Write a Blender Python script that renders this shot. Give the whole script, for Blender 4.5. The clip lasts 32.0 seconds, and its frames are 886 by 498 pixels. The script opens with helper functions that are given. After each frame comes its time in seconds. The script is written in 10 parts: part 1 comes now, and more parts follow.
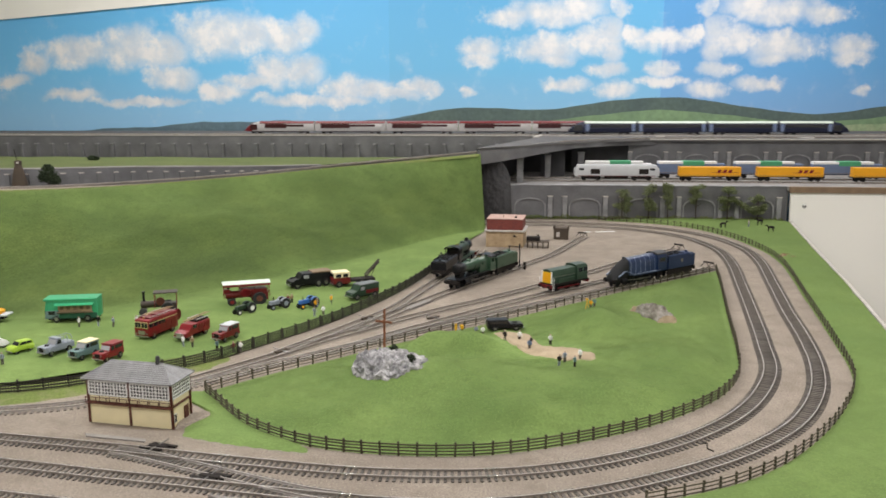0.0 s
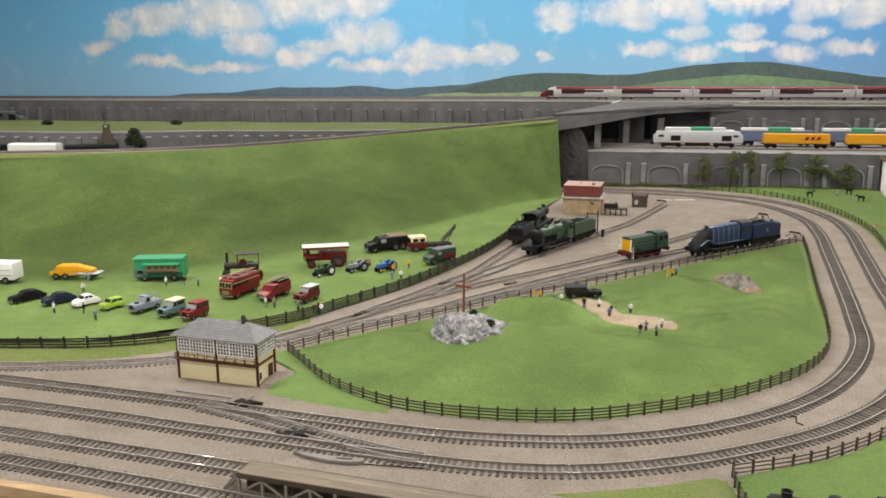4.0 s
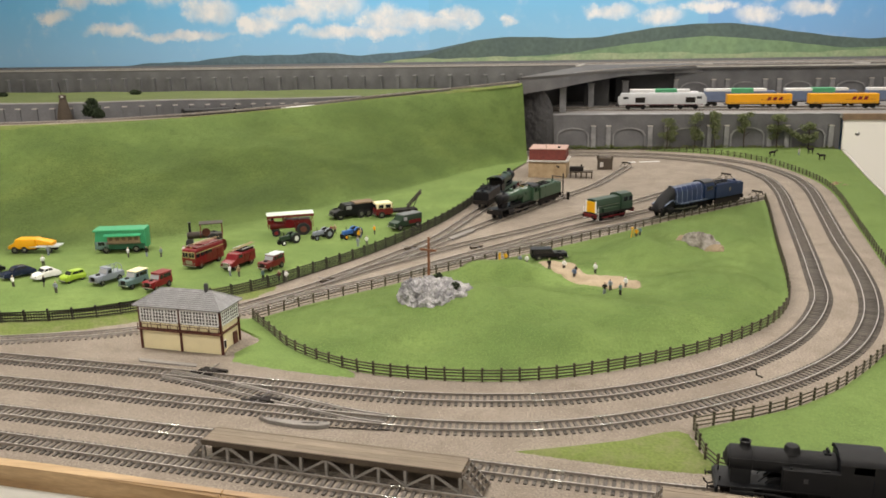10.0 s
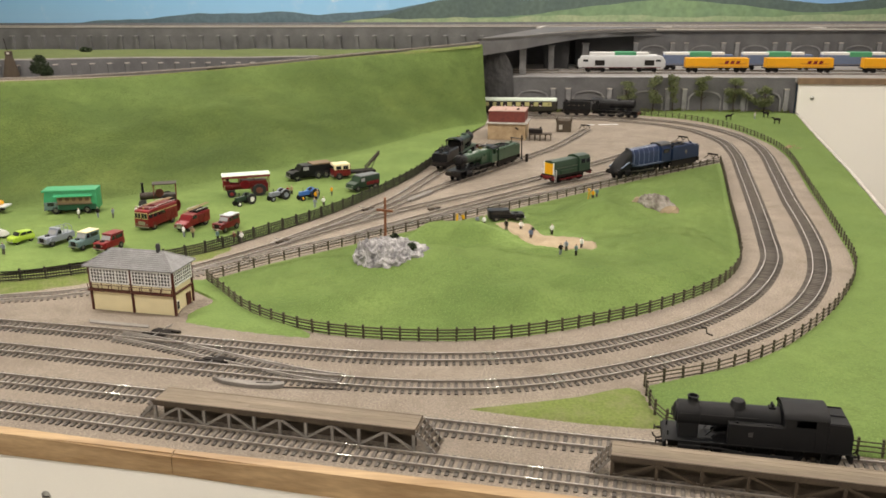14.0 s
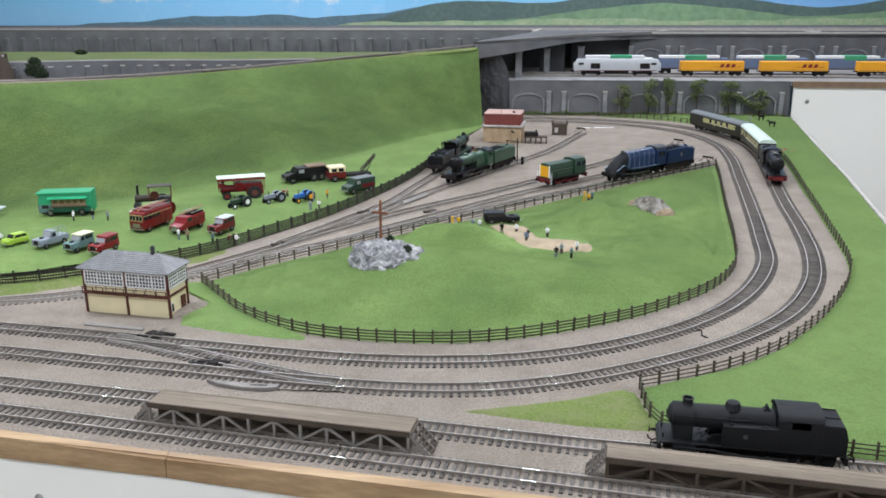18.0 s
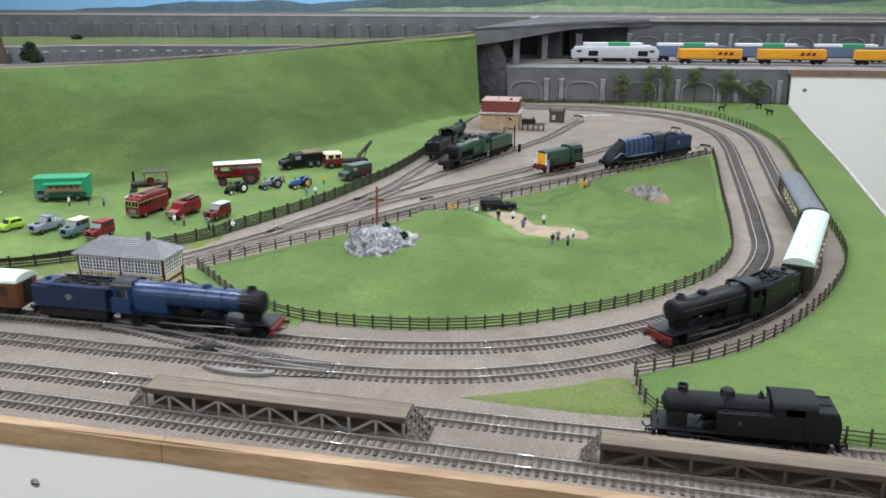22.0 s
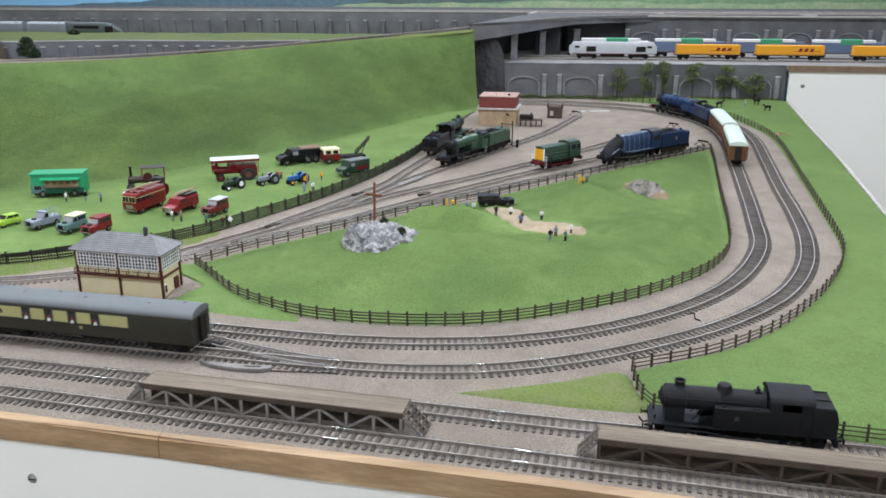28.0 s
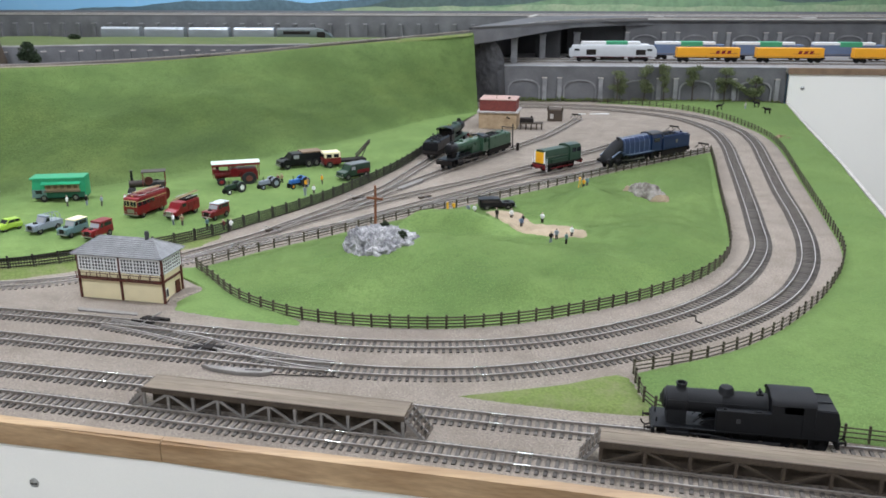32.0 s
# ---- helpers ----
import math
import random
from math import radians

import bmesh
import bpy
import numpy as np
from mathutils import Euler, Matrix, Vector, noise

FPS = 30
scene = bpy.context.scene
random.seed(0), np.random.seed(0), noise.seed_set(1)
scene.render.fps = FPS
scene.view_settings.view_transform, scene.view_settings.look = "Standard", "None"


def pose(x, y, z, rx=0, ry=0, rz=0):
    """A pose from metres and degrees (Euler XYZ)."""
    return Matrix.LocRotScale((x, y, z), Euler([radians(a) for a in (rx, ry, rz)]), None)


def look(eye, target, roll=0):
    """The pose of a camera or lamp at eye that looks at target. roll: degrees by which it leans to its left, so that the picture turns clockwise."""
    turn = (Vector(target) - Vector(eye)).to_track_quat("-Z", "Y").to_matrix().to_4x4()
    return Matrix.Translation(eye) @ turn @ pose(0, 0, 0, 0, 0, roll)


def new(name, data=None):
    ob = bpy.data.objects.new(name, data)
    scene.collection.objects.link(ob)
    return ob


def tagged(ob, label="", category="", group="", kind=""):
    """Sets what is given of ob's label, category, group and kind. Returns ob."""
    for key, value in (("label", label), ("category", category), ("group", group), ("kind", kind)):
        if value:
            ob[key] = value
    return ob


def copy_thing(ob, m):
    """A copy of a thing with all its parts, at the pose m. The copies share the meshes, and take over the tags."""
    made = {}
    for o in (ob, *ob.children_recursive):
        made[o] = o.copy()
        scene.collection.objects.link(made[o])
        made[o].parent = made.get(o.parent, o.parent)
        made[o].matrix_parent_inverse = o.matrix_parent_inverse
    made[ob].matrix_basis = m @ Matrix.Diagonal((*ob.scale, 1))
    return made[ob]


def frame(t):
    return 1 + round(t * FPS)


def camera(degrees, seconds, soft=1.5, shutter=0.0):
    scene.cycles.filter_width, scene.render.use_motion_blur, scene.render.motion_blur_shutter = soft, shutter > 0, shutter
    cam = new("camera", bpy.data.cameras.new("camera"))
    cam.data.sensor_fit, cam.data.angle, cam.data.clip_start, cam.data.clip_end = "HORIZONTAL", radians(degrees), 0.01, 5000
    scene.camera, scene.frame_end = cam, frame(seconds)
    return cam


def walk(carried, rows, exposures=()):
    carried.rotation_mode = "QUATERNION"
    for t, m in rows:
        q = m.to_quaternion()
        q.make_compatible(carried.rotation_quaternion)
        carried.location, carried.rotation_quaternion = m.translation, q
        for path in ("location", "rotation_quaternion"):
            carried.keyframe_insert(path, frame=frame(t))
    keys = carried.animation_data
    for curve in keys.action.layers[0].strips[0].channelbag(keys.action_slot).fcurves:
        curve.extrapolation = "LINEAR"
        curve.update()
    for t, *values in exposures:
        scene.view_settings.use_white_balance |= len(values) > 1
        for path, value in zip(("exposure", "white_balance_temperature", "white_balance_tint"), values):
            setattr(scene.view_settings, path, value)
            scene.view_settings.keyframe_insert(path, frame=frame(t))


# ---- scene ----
cam = camera(55.15, 32.0, soft=1.7, shutter=0.5)
PATH = [
    (0, (0.00065, 0.00721, 0.37265), (-0.08330, 0.98740, 0.19328), -0.177),
    (0.5, (-0.00502, 0.00754, 0.37220), (-0.10905, 0.98552, 0.19123), -0.029),
    (1, (-0.00834, 0.00767, 0.37203), (-0.13403, 0.98251, 0.18795), 0.276),
    (1.5, (-0.01109, 0.00784, 0.37176), (-0.15352, 0.97996, 0.18553), 0.443),
    (2, (-0.01298, 0.00808, 0.37136), (-0.16875, 0.97759, 0.18217), 0.378),
    (2.5, (-0.01359, 0.00849, 0.37062), (-0.17715, 0.97578, 0.17669), 0.151),
    (3, (-0.01392, 0.00897, 0.36982), (-0.18037, 0.97446, 0.16947), -0.124),
    (3.5, (-0.01386, 0.00943, 0.36897), (-0.17993, 0.97331, 0.16074), -0.270),
    (5.5, (-0.01429, 0.01037, 0.36772), (-0.17049, 0.96929, 0.13091), -0.213),
    (6, (-0.01440, 0.01042, 0.36767), (-0.16806, 0.96924, 0.12884), -0.219),
    (6.5, (-0.01441, 0.01044, 0.36759), (-0.16632, 0.96957, 0.12888), -0.229),
    (7, (-0.01433, 0.01046, 0.36743), (-0.16445, 0.97006, 0.12946), -0.316),
    (7.5, (-0.01379, 0.01055, 0.36697), (-0.16246, 0.97055, 0.12967), -0.369),
    (8, (-0.01288, 0.01069, 0.36631), (-0.15946, 0.97089, 0.12858), -0.357),
    (8.5, (-0.01137, 0.01090, 0.36532), (-0.15542, 0.97118, 0.12635), -0.436),
    (9, (-0.00965, 0.01115, 0.36421), (-0.14982, 0.97115, 0.12180), -0.763),
    (9.5, (-0.00781, 0.01153, 0.36288), (-0.14344, 0.97120, 0.11664), -0.873),
    (10, (-0.00607, 0.01200, 0.36147), (-0.13523, 0.97077, 0.10833), -1.072),
    (10.5, (-0.00452, 0.01255, 0.35999), (-0.12683, 0.97047, 0.10031), -1.202),
    (11, (-0.00304, 0.01310, 0.35852), (-0.11751, 0.97008, 0.09189), -1.208),
    (11.5, (-0.00189, 0.01349, 0.35743), (-0.10943, 0.96952, 0.08460), -1.038),
    (12, (-0.00098, 0.01370, 0.35669), (-0.10105, 0.96810, 0.07543), -0.797),
    (12.5, (-0.00047, 0.01373, 0.35650), (-0.09458, 0.96692, 0.06916), -0.501),
    (13, (-0.00011, 0.01372, 0.35650), (-0.08923, 0.96605, 0.06471), -0.404),
    (13.5, (0.00008, 0.01381, 0.35655), (-0.08587, 0.96575, 0.06258), -0.344),
    (14, (0.00025, 0.01397, 0.35650), (-0.08325, 0.96596, 0.06199), -0.313),
    (14.5, (0.00038, 0.01420, 0.35633), (-0.08174, 0.96643, 0.06222), -0.228),
    (16.5, (0.00073, 0.01457, 0.35594), (-0.07962, 0.96699, 0.06196), -0.178),
    (17, (0.00094, 0.01460, 0.35575), (-0.07872, 0.96762, 0.06349), -0.202),
    (17.5, (0.00109, 0.01458, 0.35555), (-0.07821, 0.96801, 0.06454), -0.241),
    (18, (0.00120, 0.01451, 0.35535), (-0.07782, 0.96799, 0.06442), -0.216),
    (18.5, (0.00122, 0.01443, 0.35524), (-0.07751, 0.96751, 0.06294), -0.132),
    (19, (0.00125, 0.01438, 0.35516), (-0.07713, 0.96713, 0.06170), -0.154),
    (19.5, (0.00138, 0.01447, 0.35495), (-0.07676, 0.96703, 0.06080), -0.162),
    (20, (0.00160, 0.01469, 0.35457), (-0.07602, 0.96730, 0.06044), -0.112),
    (20.5, (0.00182, 0.01491, 0.35417), (-0.07547, 0.96712, 0.05868), -0.059),
    (21, (0.00197, 0.01501, 0.35390), (-0.07461, 0.96626, 0.05516), 0.033),
    (21.5, (0.00200, 0.01495, 0.35392), (-0.07405, 0.96509, 0.05150), 0.070),
    (22, (0.00196, 0.01485, 0.35408), (-0.07321, 0.96431, 0.04933), 0.058),
    (22.5, (0.00191, 0.01476, 0.35423), (-0.07218, 0.96398, 0.04847), 0.078),
    (23, (0.00190, 0.01473, 0.35424), (-0.07147, 0.96397, 0.04838), 0.079),
    (23.5, (0.00196, 0.01471, 0.35411), (-0.07130, 0.96394, 0.04817), 0.103),
    (24, (0.00206, 0.01466, 0.35402), (-0.07130, 0.96333, 0.04637), 0.108),
    (24.5, (0.00220, 0.01455, 0.35395), (-0.07123, 0.96292, 0.04539), 0.105),
    (25, (0.00232, 0.01450, 0.35388), (-0.07116, 0.96261, 0.04455), 0.091),
    (25.5, (0.00242, 0.01449, 0.35382), (-0.07109, 0.96269, 0.04476), 0.043),
    (27.5, (0.00250, 0.01508, 0.35358), (-0.07032, 0.96325, 0.04426), 0.112),
    (28, (0.00247, 0.01521, 0.35352), (-0.07023, 0.96340, 0.04423), 0.107),
    (28.5, (0.00241, 0.01528, 0.35344), (-0.06999, 0.96379, 0.04507), 0.091),
    (29, (0.00234, 0.01532, 0.35335), (-0.06997, 0.96411, 0.04584), 0.117),
    (29.5, (0.00226, 0.01519, 0.35343), (-0.06983, 0.96402, 0.04596), 0.117),
    (30, (0.00219, 0.01494, 0.35369), (-0.06964, 0.96346, 0.04522), 0.127),
    (30.5, (0.00212, 0.01461, 0.35402), (-0.06997, 0.96299, 0.04518), 0.148),
    (31, (0.00204, 0.01432, 0.35426), (-0.07029, 0.96307, 0.04663), 0.088),
    (31.5, (0.00194, 0.01421, 0.35424), (-0.07057, 0.96336, 0.04787), 0.046),
    (32, (0.00176, 0.01437, 0.35373), (-0.07145, 0.96370, 0.04809), -0.051),
]
walk(cam, [(t, look(eye, target, roll)) for t, eye, target, roll in PATH],
     exposures=[(0.0, -0.14, 7700, 12), (6.0, -0.12, 8100, 12), (9.0, -0.08, 8300, 12), (13.0, -0.02, 8900, 13), (14.5, -0.02, 8500, 13), (16.5, 0.0, 6500, 10), (32.0, 0.0, 6500, 10)])

# ---- world and light: an indoor room lit by unseen overhead lamps ----
world = bpy.data.worlds.new("room_world")
scene.world = world
world.use_nodes = True
world.node_tree.nodes["Background"].inputs[0].default_value = (0.9, 0.95, 1.0, 1)
world.node_tree.nodes["Background"].inputs[1].default_value = 0.25


def unseen_lamp(x, y, z, sx, sy, power, col):
    data = bpy.data.lights.new("unseen_lamp", "AREA")
    data.shape, data.size, data.size_y, data.energy, data.color = "RECTANGLE", sx, sy, power, col
    ob = new("unseen_lamp", data)
    ob.matrix_world = pose(x, y, z)
    return ob


# none is in view; the last is added to brighten the right fascia
LAMPS = [(-1.1, -0.7, 26), (0.5, -0.7, 7), (-1.1, 1.0, 29), (0.55, 1.0, 20), (-1.1, 2.9, 22), (0.7, 2.9, 24), (1.9, 0.7, 13)]
for lx, ly, power in LAMPS:
    unseen_lamp(lx, ly, 1.5, 1.2, 0.25, power, (0.93, 0.99, 1.13))


# ---- materials ----
def mat(name, col, rough=0.7, metal=0.0, col2=None, scale=120.0, fine=900.0, bump=0.15, spread=0.25, depth=0.0006, rand=0.0, spec=0.4):
    """Painted or natural surface: two colours mixed by coarse noise, darkened a little by fine grain, with relief."""
    m = bpy.data.materials.new(name)
    m.use_nodes = True
    nt = m.node_tree
    b = nt.nodes["Principled BSDF"]
    tc = nt.nodes.new("ShaderNodeTexCoord")
    n1 = nt.nodes.new("ShaderNodeTexNoise")
    n1.inputs["Scale"].default_value, n1.inputs["Detail"].default_value = scale, 5
    n2 = nt.nodes.new("ShaderNodeTexNoise")
    n2.inputs["Scale"].default_value, n2.inputs["Detail"].default_value = fine, 3
    for n in (n1, n2):
        nt.links.new(tc.outputs["Object"], n.inputs["Vector"])
    c2 = col2 or tuple(c * (1 - spread) for c in col)
    ramp = nt.nodes.new("ShaderNodeValToRGB")
    ramp.color_ramp.elements[0].position, ramp.color_ramp.elements[1].position = 0.32, 0.68
    ramp.color_ramp.elements[0].color, ramp.color_ramp.elements[1].color = (*c2, 1), (*col, 1)
    nt.links.new(n1.outputs["Fac"], ramp.inputs["Fac"])
    mix = nt.nodes.new("ShaderNodeMix")
    mix.data_type, mix.blend_type = "RGBA", "MULTIPLY"
    mix.inputs["Factor"].default_value = 0.55
    g = nt.nodes.new("ShaderNodeMapRange")
    g.inputs["From Min"].default_value, g.inputs["From Max"].default_value = 0.25, 0.75
    g.inputs["To Min"].default_value, g.inputs["To Max"].default_value = 1 - spread * 1.6, 1 + spread * 0.9
    nt.links.new(n2.outputs["Fac"], g.inputs["Value"])
    nt.links.new(ramp.outputs["Color"], mix.inputs[6])
    nt.links.new(g.outputs["Result"], mix.inputs[7])
    out = mix.outputs[2]
    if rand:
        oi = nt.nodes.new("ShaderNodeObjectInfo")
        h = nt.nodes.new("ShaderNodeHueSaturation")
        r = nt.nodes.new("ShaderNodeMapRange")
        r.inputs["To Min"].default_value, r.inputs["To Max"].default_value = 1 - rand, 1 + rand
        nt.links.new(oi.outputs["Random"], r.inputs["Value"])
        nt.links.new(r.outputs["Result"], h.inputs["Value"])
        nt.links.new(out, h.inputs["Color"])
        out = h.outputs["Color"]
    nt.links.new(out, b.inputs["Base Color"])
    rr = nt.nodes.new("ShaderNodeMapRange")
    rr.inputs["To Min"].default_value, rr.inputs["To Max"].default_value = max(0.03, rough - 0.1), min(1, rough + 0.1)
    nt.links.new(n1.outputs["Fac"], rr.inputs["Value"])
    nt.links.new(rr.outputs["Result"], b.inputs["Roughness"])
    b.inputs["Metallic"].default_value = metal
    b.inputs["Specular IOR Level"].default_value = spec
    if bump:
        bp = nt.nodes.new("ShaderNodeBump")
        bp.inputs["Strength"].default_value, bp.inputs["Distance"].default_value = bump, depth
        nt.links.new(n2.outputs["Fac"], bp.inputs["Height"])
        nt.links.new(bp.outputs["Normal"], b.inputs["Normal"])
    return m


def grass_mat(name, a, b_, c, rough=0.95, spread=0.36, fine=330.0, mid=42.0):
    """Loose scatter: three tones at three scales."""
    m = mat(name, a, rough, col2=b_, scale=9.0, fine=fine, bump=0.35, spread=spread, depth=0.0012, spec=0.1)
    nt = m.node_tree
    p = nt.nodes["Principled BSDF"]
    old = p.inputs["Base Color"].links[0].from_socket
    tc = nt.nodes.new("ShaderNodeTexCoord")
    n = nt.nodes.new("ShaderNodeTexNoise")
    n.inputs["Scale"].default_value, n.inputs["Detail"].default_value, n.inputs["Roughness"].default_value = mid, 7, 0.7
    nt.links.new(tc.outputs["Object"], n.inputs["Vector"])
    r = nt.nodes.new("ShaderNodeMapRange")
    r.inputs["From Min"].default_value, r.inputs["From Max"].default_value = 0.46, 0.70
    r.inputs["To Max"].default_value = 0.75
    nt.links.new(n.outputs["Fac"], r.inputs["Value"])
    mix = nt.nodes.new("ShaderNodeMix")
    mix.data_type = "RGBA"
    mix.inputs[7].default_value = (*c, 1)
    nt.links.new(r.outputs["Result"], mix.inputs["Factor"])
    nt.links.new(old, mix.inputs[6])
    nt.links.new(mix.outputs[2], p.inputs["Base Color"])
    return m


def flock(m, tint, weight=0.5):
    """Gives a flocked surface the soft bloom of upright fibres."""
    p = m.node_tree.nodes["Principled BSDF"]
    p.inputs["Sheen Weight"].default_value = weight
    p.inputs["Sheen Roughness"].default_value = 0.45
    p.inputs["Sheen Tint"].default_value = (*tint, 1)
    return m


def fibre_mat(name, a, b_, tip):
    """Single flock fibres: each its own tone between two greens, a few dry."""
    m = bpy.data.materials.new(name)
    m.use_nodes = True
    nt = m.node_tree
    p = nt.nodes["Principled BSDF"]
    g = nt.nodes.new("ShaderNodeNewGeometry")
    ramp = nt.nodes.new("ShaderNodeValToRGB")
    e = ramp.color_ramp.elements
    e[0].color, e[1].color = (*b_, 1), (*tip, 1)
    k = e.new(0.75)
    k.color = (*a, 1)
    nt.links.new(g.outputs["Random Per Island"], ramp.inputs["Fac"])
    nt.links.new(ramp.outputs["Color"], p.inputs["Base Color"])
    up = nt.nodes.new("ShaderNodeCombineXYZ")
    up.inputs[2].default_value = 1.0
    nt.links.new(up.outputs[0], p.inputs["Normal"])
    p.inputs["Roughness"].default_value = 0.9
    p.inputs["Specular IOR Level"].default_value = 0.1
    return m


BALLAST = grass_mat("ballast", (0.312, 0.266, 0.221), (0.250, 0.211, 0.174), (0.182, 0.148, 0.117), spread=0.55, fine=480.0, mid=26.0)
GRASS = grass_mat("flock_grass", (0.170, 0.252, 0.080), (0.100, 0.166, 0.050), (0.088, 0.134, 0.042), spread=0.28)
GRASS_BANK = grass_mat("bank_grass", (0.086, 0.122, 0.036), (0.066, 0.099, 0.030), (0.058, 0.080, 0.026))
GRASS_UPLAND = grass_mat("upland_grass", (0.128, 0.160, 0.062), (0.095, 0.124, 0.047), (0.115, 0.130, 0.056))
GRASS_LAWN = grass_mat("lawn_grass", (0.150, 0.225, 0.071), (0.112, 0.180, 0.056), (0.095, 0.142, 0.046), spread=0.24)
GRASS_DRY = grass_mat("dry_grass", (0.155, 0.195, 0.060), (0.118, 0.160, 0.046), (0.19, 0.185, 0.10))
SPRING = (0.62, 0.85, 0.32)
flock(GRASS, SPRING, 0.30)
flock(GRASS_LAWN, SPRING, 0.30)
flock(GRASS_BANK, SPRING, 0.30)
FIBRE = fibre_mat("flock_fibre", (0.185, 0.275, 0.085), (0.15, 0.228, 0.07), (0.24, 0.32, 0.125))
# bank fibres carry the bank's painted shade as a darker green
FIBRE_BANK = fibre_mat("shaded_bank_fibre", (0.072, 0.110, 0.031), (0.052, 0.085, 0.024), (0.11, 0.145, 0.05))
GRIT = fibre_mat("ballast_grain", (0.325, 0.284, 0.243), (0.208, 0.179, 0.152), (0.44, 0.40, 0.355))


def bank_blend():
    """Field flock; the steep bank's shade is put into a darker, mottled tone."""
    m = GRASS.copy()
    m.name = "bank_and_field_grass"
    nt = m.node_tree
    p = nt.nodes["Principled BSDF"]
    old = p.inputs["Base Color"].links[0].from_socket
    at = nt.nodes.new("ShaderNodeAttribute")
    at.attribute_name = "shaded_bank_flock"
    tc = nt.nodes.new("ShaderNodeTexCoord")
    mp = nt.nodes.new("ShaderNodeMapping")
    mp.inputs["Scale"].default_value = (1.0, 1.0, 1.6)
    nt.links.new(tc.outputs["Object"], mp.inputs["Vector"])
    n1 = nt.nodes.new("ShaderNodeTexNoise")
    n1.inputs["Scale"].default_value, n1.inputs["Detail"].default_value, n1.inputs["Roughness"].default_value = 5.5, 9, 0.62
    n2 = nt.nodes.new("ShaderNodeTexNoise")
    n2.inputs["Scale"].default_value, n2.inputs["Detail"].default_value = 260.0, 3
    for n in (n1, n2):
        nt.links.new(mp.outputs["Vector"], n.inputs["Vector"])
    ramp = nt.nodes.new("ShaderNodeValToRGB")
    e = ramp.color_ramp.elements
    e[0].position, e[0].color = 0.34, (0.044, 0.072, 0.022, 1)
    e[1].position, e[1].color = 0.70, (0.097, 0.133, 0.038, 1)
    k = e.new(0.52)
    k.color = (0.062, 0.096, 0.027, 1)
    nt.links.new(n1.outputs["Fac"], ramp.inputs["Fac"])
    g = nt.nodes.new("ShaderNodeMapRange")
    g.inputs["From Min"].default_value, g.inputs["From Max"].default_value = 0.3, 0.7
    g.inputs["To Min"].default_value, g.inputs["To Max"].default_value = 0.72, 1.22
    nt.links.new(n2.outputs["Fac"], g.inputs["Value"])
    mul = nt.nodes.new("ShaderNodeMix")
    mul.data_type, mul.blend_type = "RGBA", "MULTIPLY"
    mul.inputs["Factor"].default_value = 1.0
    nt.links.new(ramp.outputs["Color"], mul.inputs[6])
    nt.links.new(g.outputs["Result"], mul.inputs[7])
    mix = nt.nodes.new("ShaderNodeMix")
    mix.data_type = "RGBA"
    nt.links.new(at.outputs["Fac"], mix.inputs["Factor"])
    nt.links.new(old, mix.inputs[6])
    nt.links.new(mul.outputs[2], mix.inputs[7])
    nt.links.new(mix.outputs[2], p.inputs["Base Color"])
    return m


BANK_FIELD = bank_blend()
STONE = mat("grey_stonework", (0.17, 0.17, 0.175), 0.9, col2=(0.115, 0.115, 0.12), scale=16, fine=420, bump=0.5, spread=0.2, depth=0.0012)
STONE_L = mat("pale_stonework", (0.3, 0.3, 0.305), 0.9, col2=(0.18, 0.18, 0.185), scale=30, fine=500, bump=0.4, spread=0.2, depth=0.001)
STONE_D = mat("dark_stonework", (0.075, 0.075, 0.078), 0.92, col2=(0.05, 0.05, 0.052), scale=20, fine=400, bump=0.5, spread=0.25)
DECK = mat("deck_card", (0.26, 0.25, 0.24), 0.9, col2=(0.2, 0.19, 0.185), scale=12, fine=500, bump=0.3)
DECK_DARK = mat("deck_dark", (0.125, 0.12, 0.118), 0.9, col2=(0.09, 0.088, 0.086), scale=12, fine=500, bump=0.3)
PALE = mat("pale_capping", (0.5, 0.47, 0.43), 0.85, scale=60, bump=0.2)
WOOD = mat("pine_trim", (0.48, 0.33, 0.185), 0.42, col2=(0.26, 0.155, 0.075), scale=60, fine=500, bump=0.25)
def grain(m, along):
    """Draws a surface's figure out along its local x."""
    nt = m.node_tree
    mp = nt.nodes.new("ShaderNodeMapping")
    mp.inputs["Scale"].default_value = (along, 1, 1)
    for ln in [k for k in nt.links if k.from_node.type == "TEX_COORD"]:
        to = ln.to_socket
        src = ln.from_socket
        nt.links.new(src, mp.inputs["Vector"])
        nt.links.new(mp.outputs["Vector"], to)
    return m


grain(WOOD, 0.09)
WOODB = mat("brown_board_edge", (0.24, 0.16, 0.1), 0.7, scale=40, bump=0.2)
WHITE = mat("white_board", (0.86, 0.845, 0.785), 0.5, spread=0.03, scale=5, bump=0.05)
RAIL = mat("rail_steel", (0.52, 0.49, 0.46), 0.42, 0.4, col2=(0.38, 0.345, 0.315), scale=60, fine=1200, bump=0.2)
RAIL_SIDE = mat("rusty_rail_side", (0.27, 0.232, 0.196), 0.7, 0.1, col2=(0.19, 0.16, 0.134), scale=60, fine=1200, bump=0.2)
SLEEPER_DUSTY = mat("dusty_sleeper", (0.135, 0.117, 0.10), 0.9, col2=(0.105, 0.091, 0.078), scale=60, bump=0.3)
SLEEPER = mat("sleeper_plastic", (0.088, 0.079, 0.070), 0.88, col2=(0.128, 0.113, 0.098), scale=45, bump=0.3, rand=0.25)
JOINER = mat("rail_joiner", (0.75, 0.75, 0.72), 0.25, 1.0, scale=80, bump=0.05)
FENCE = mat("fence_brown", (0.075, 0.064, 0.038), 0.85, col2=(0.05, 0.044, 0.026), scale=90, bump=0.2, rand=0.15)
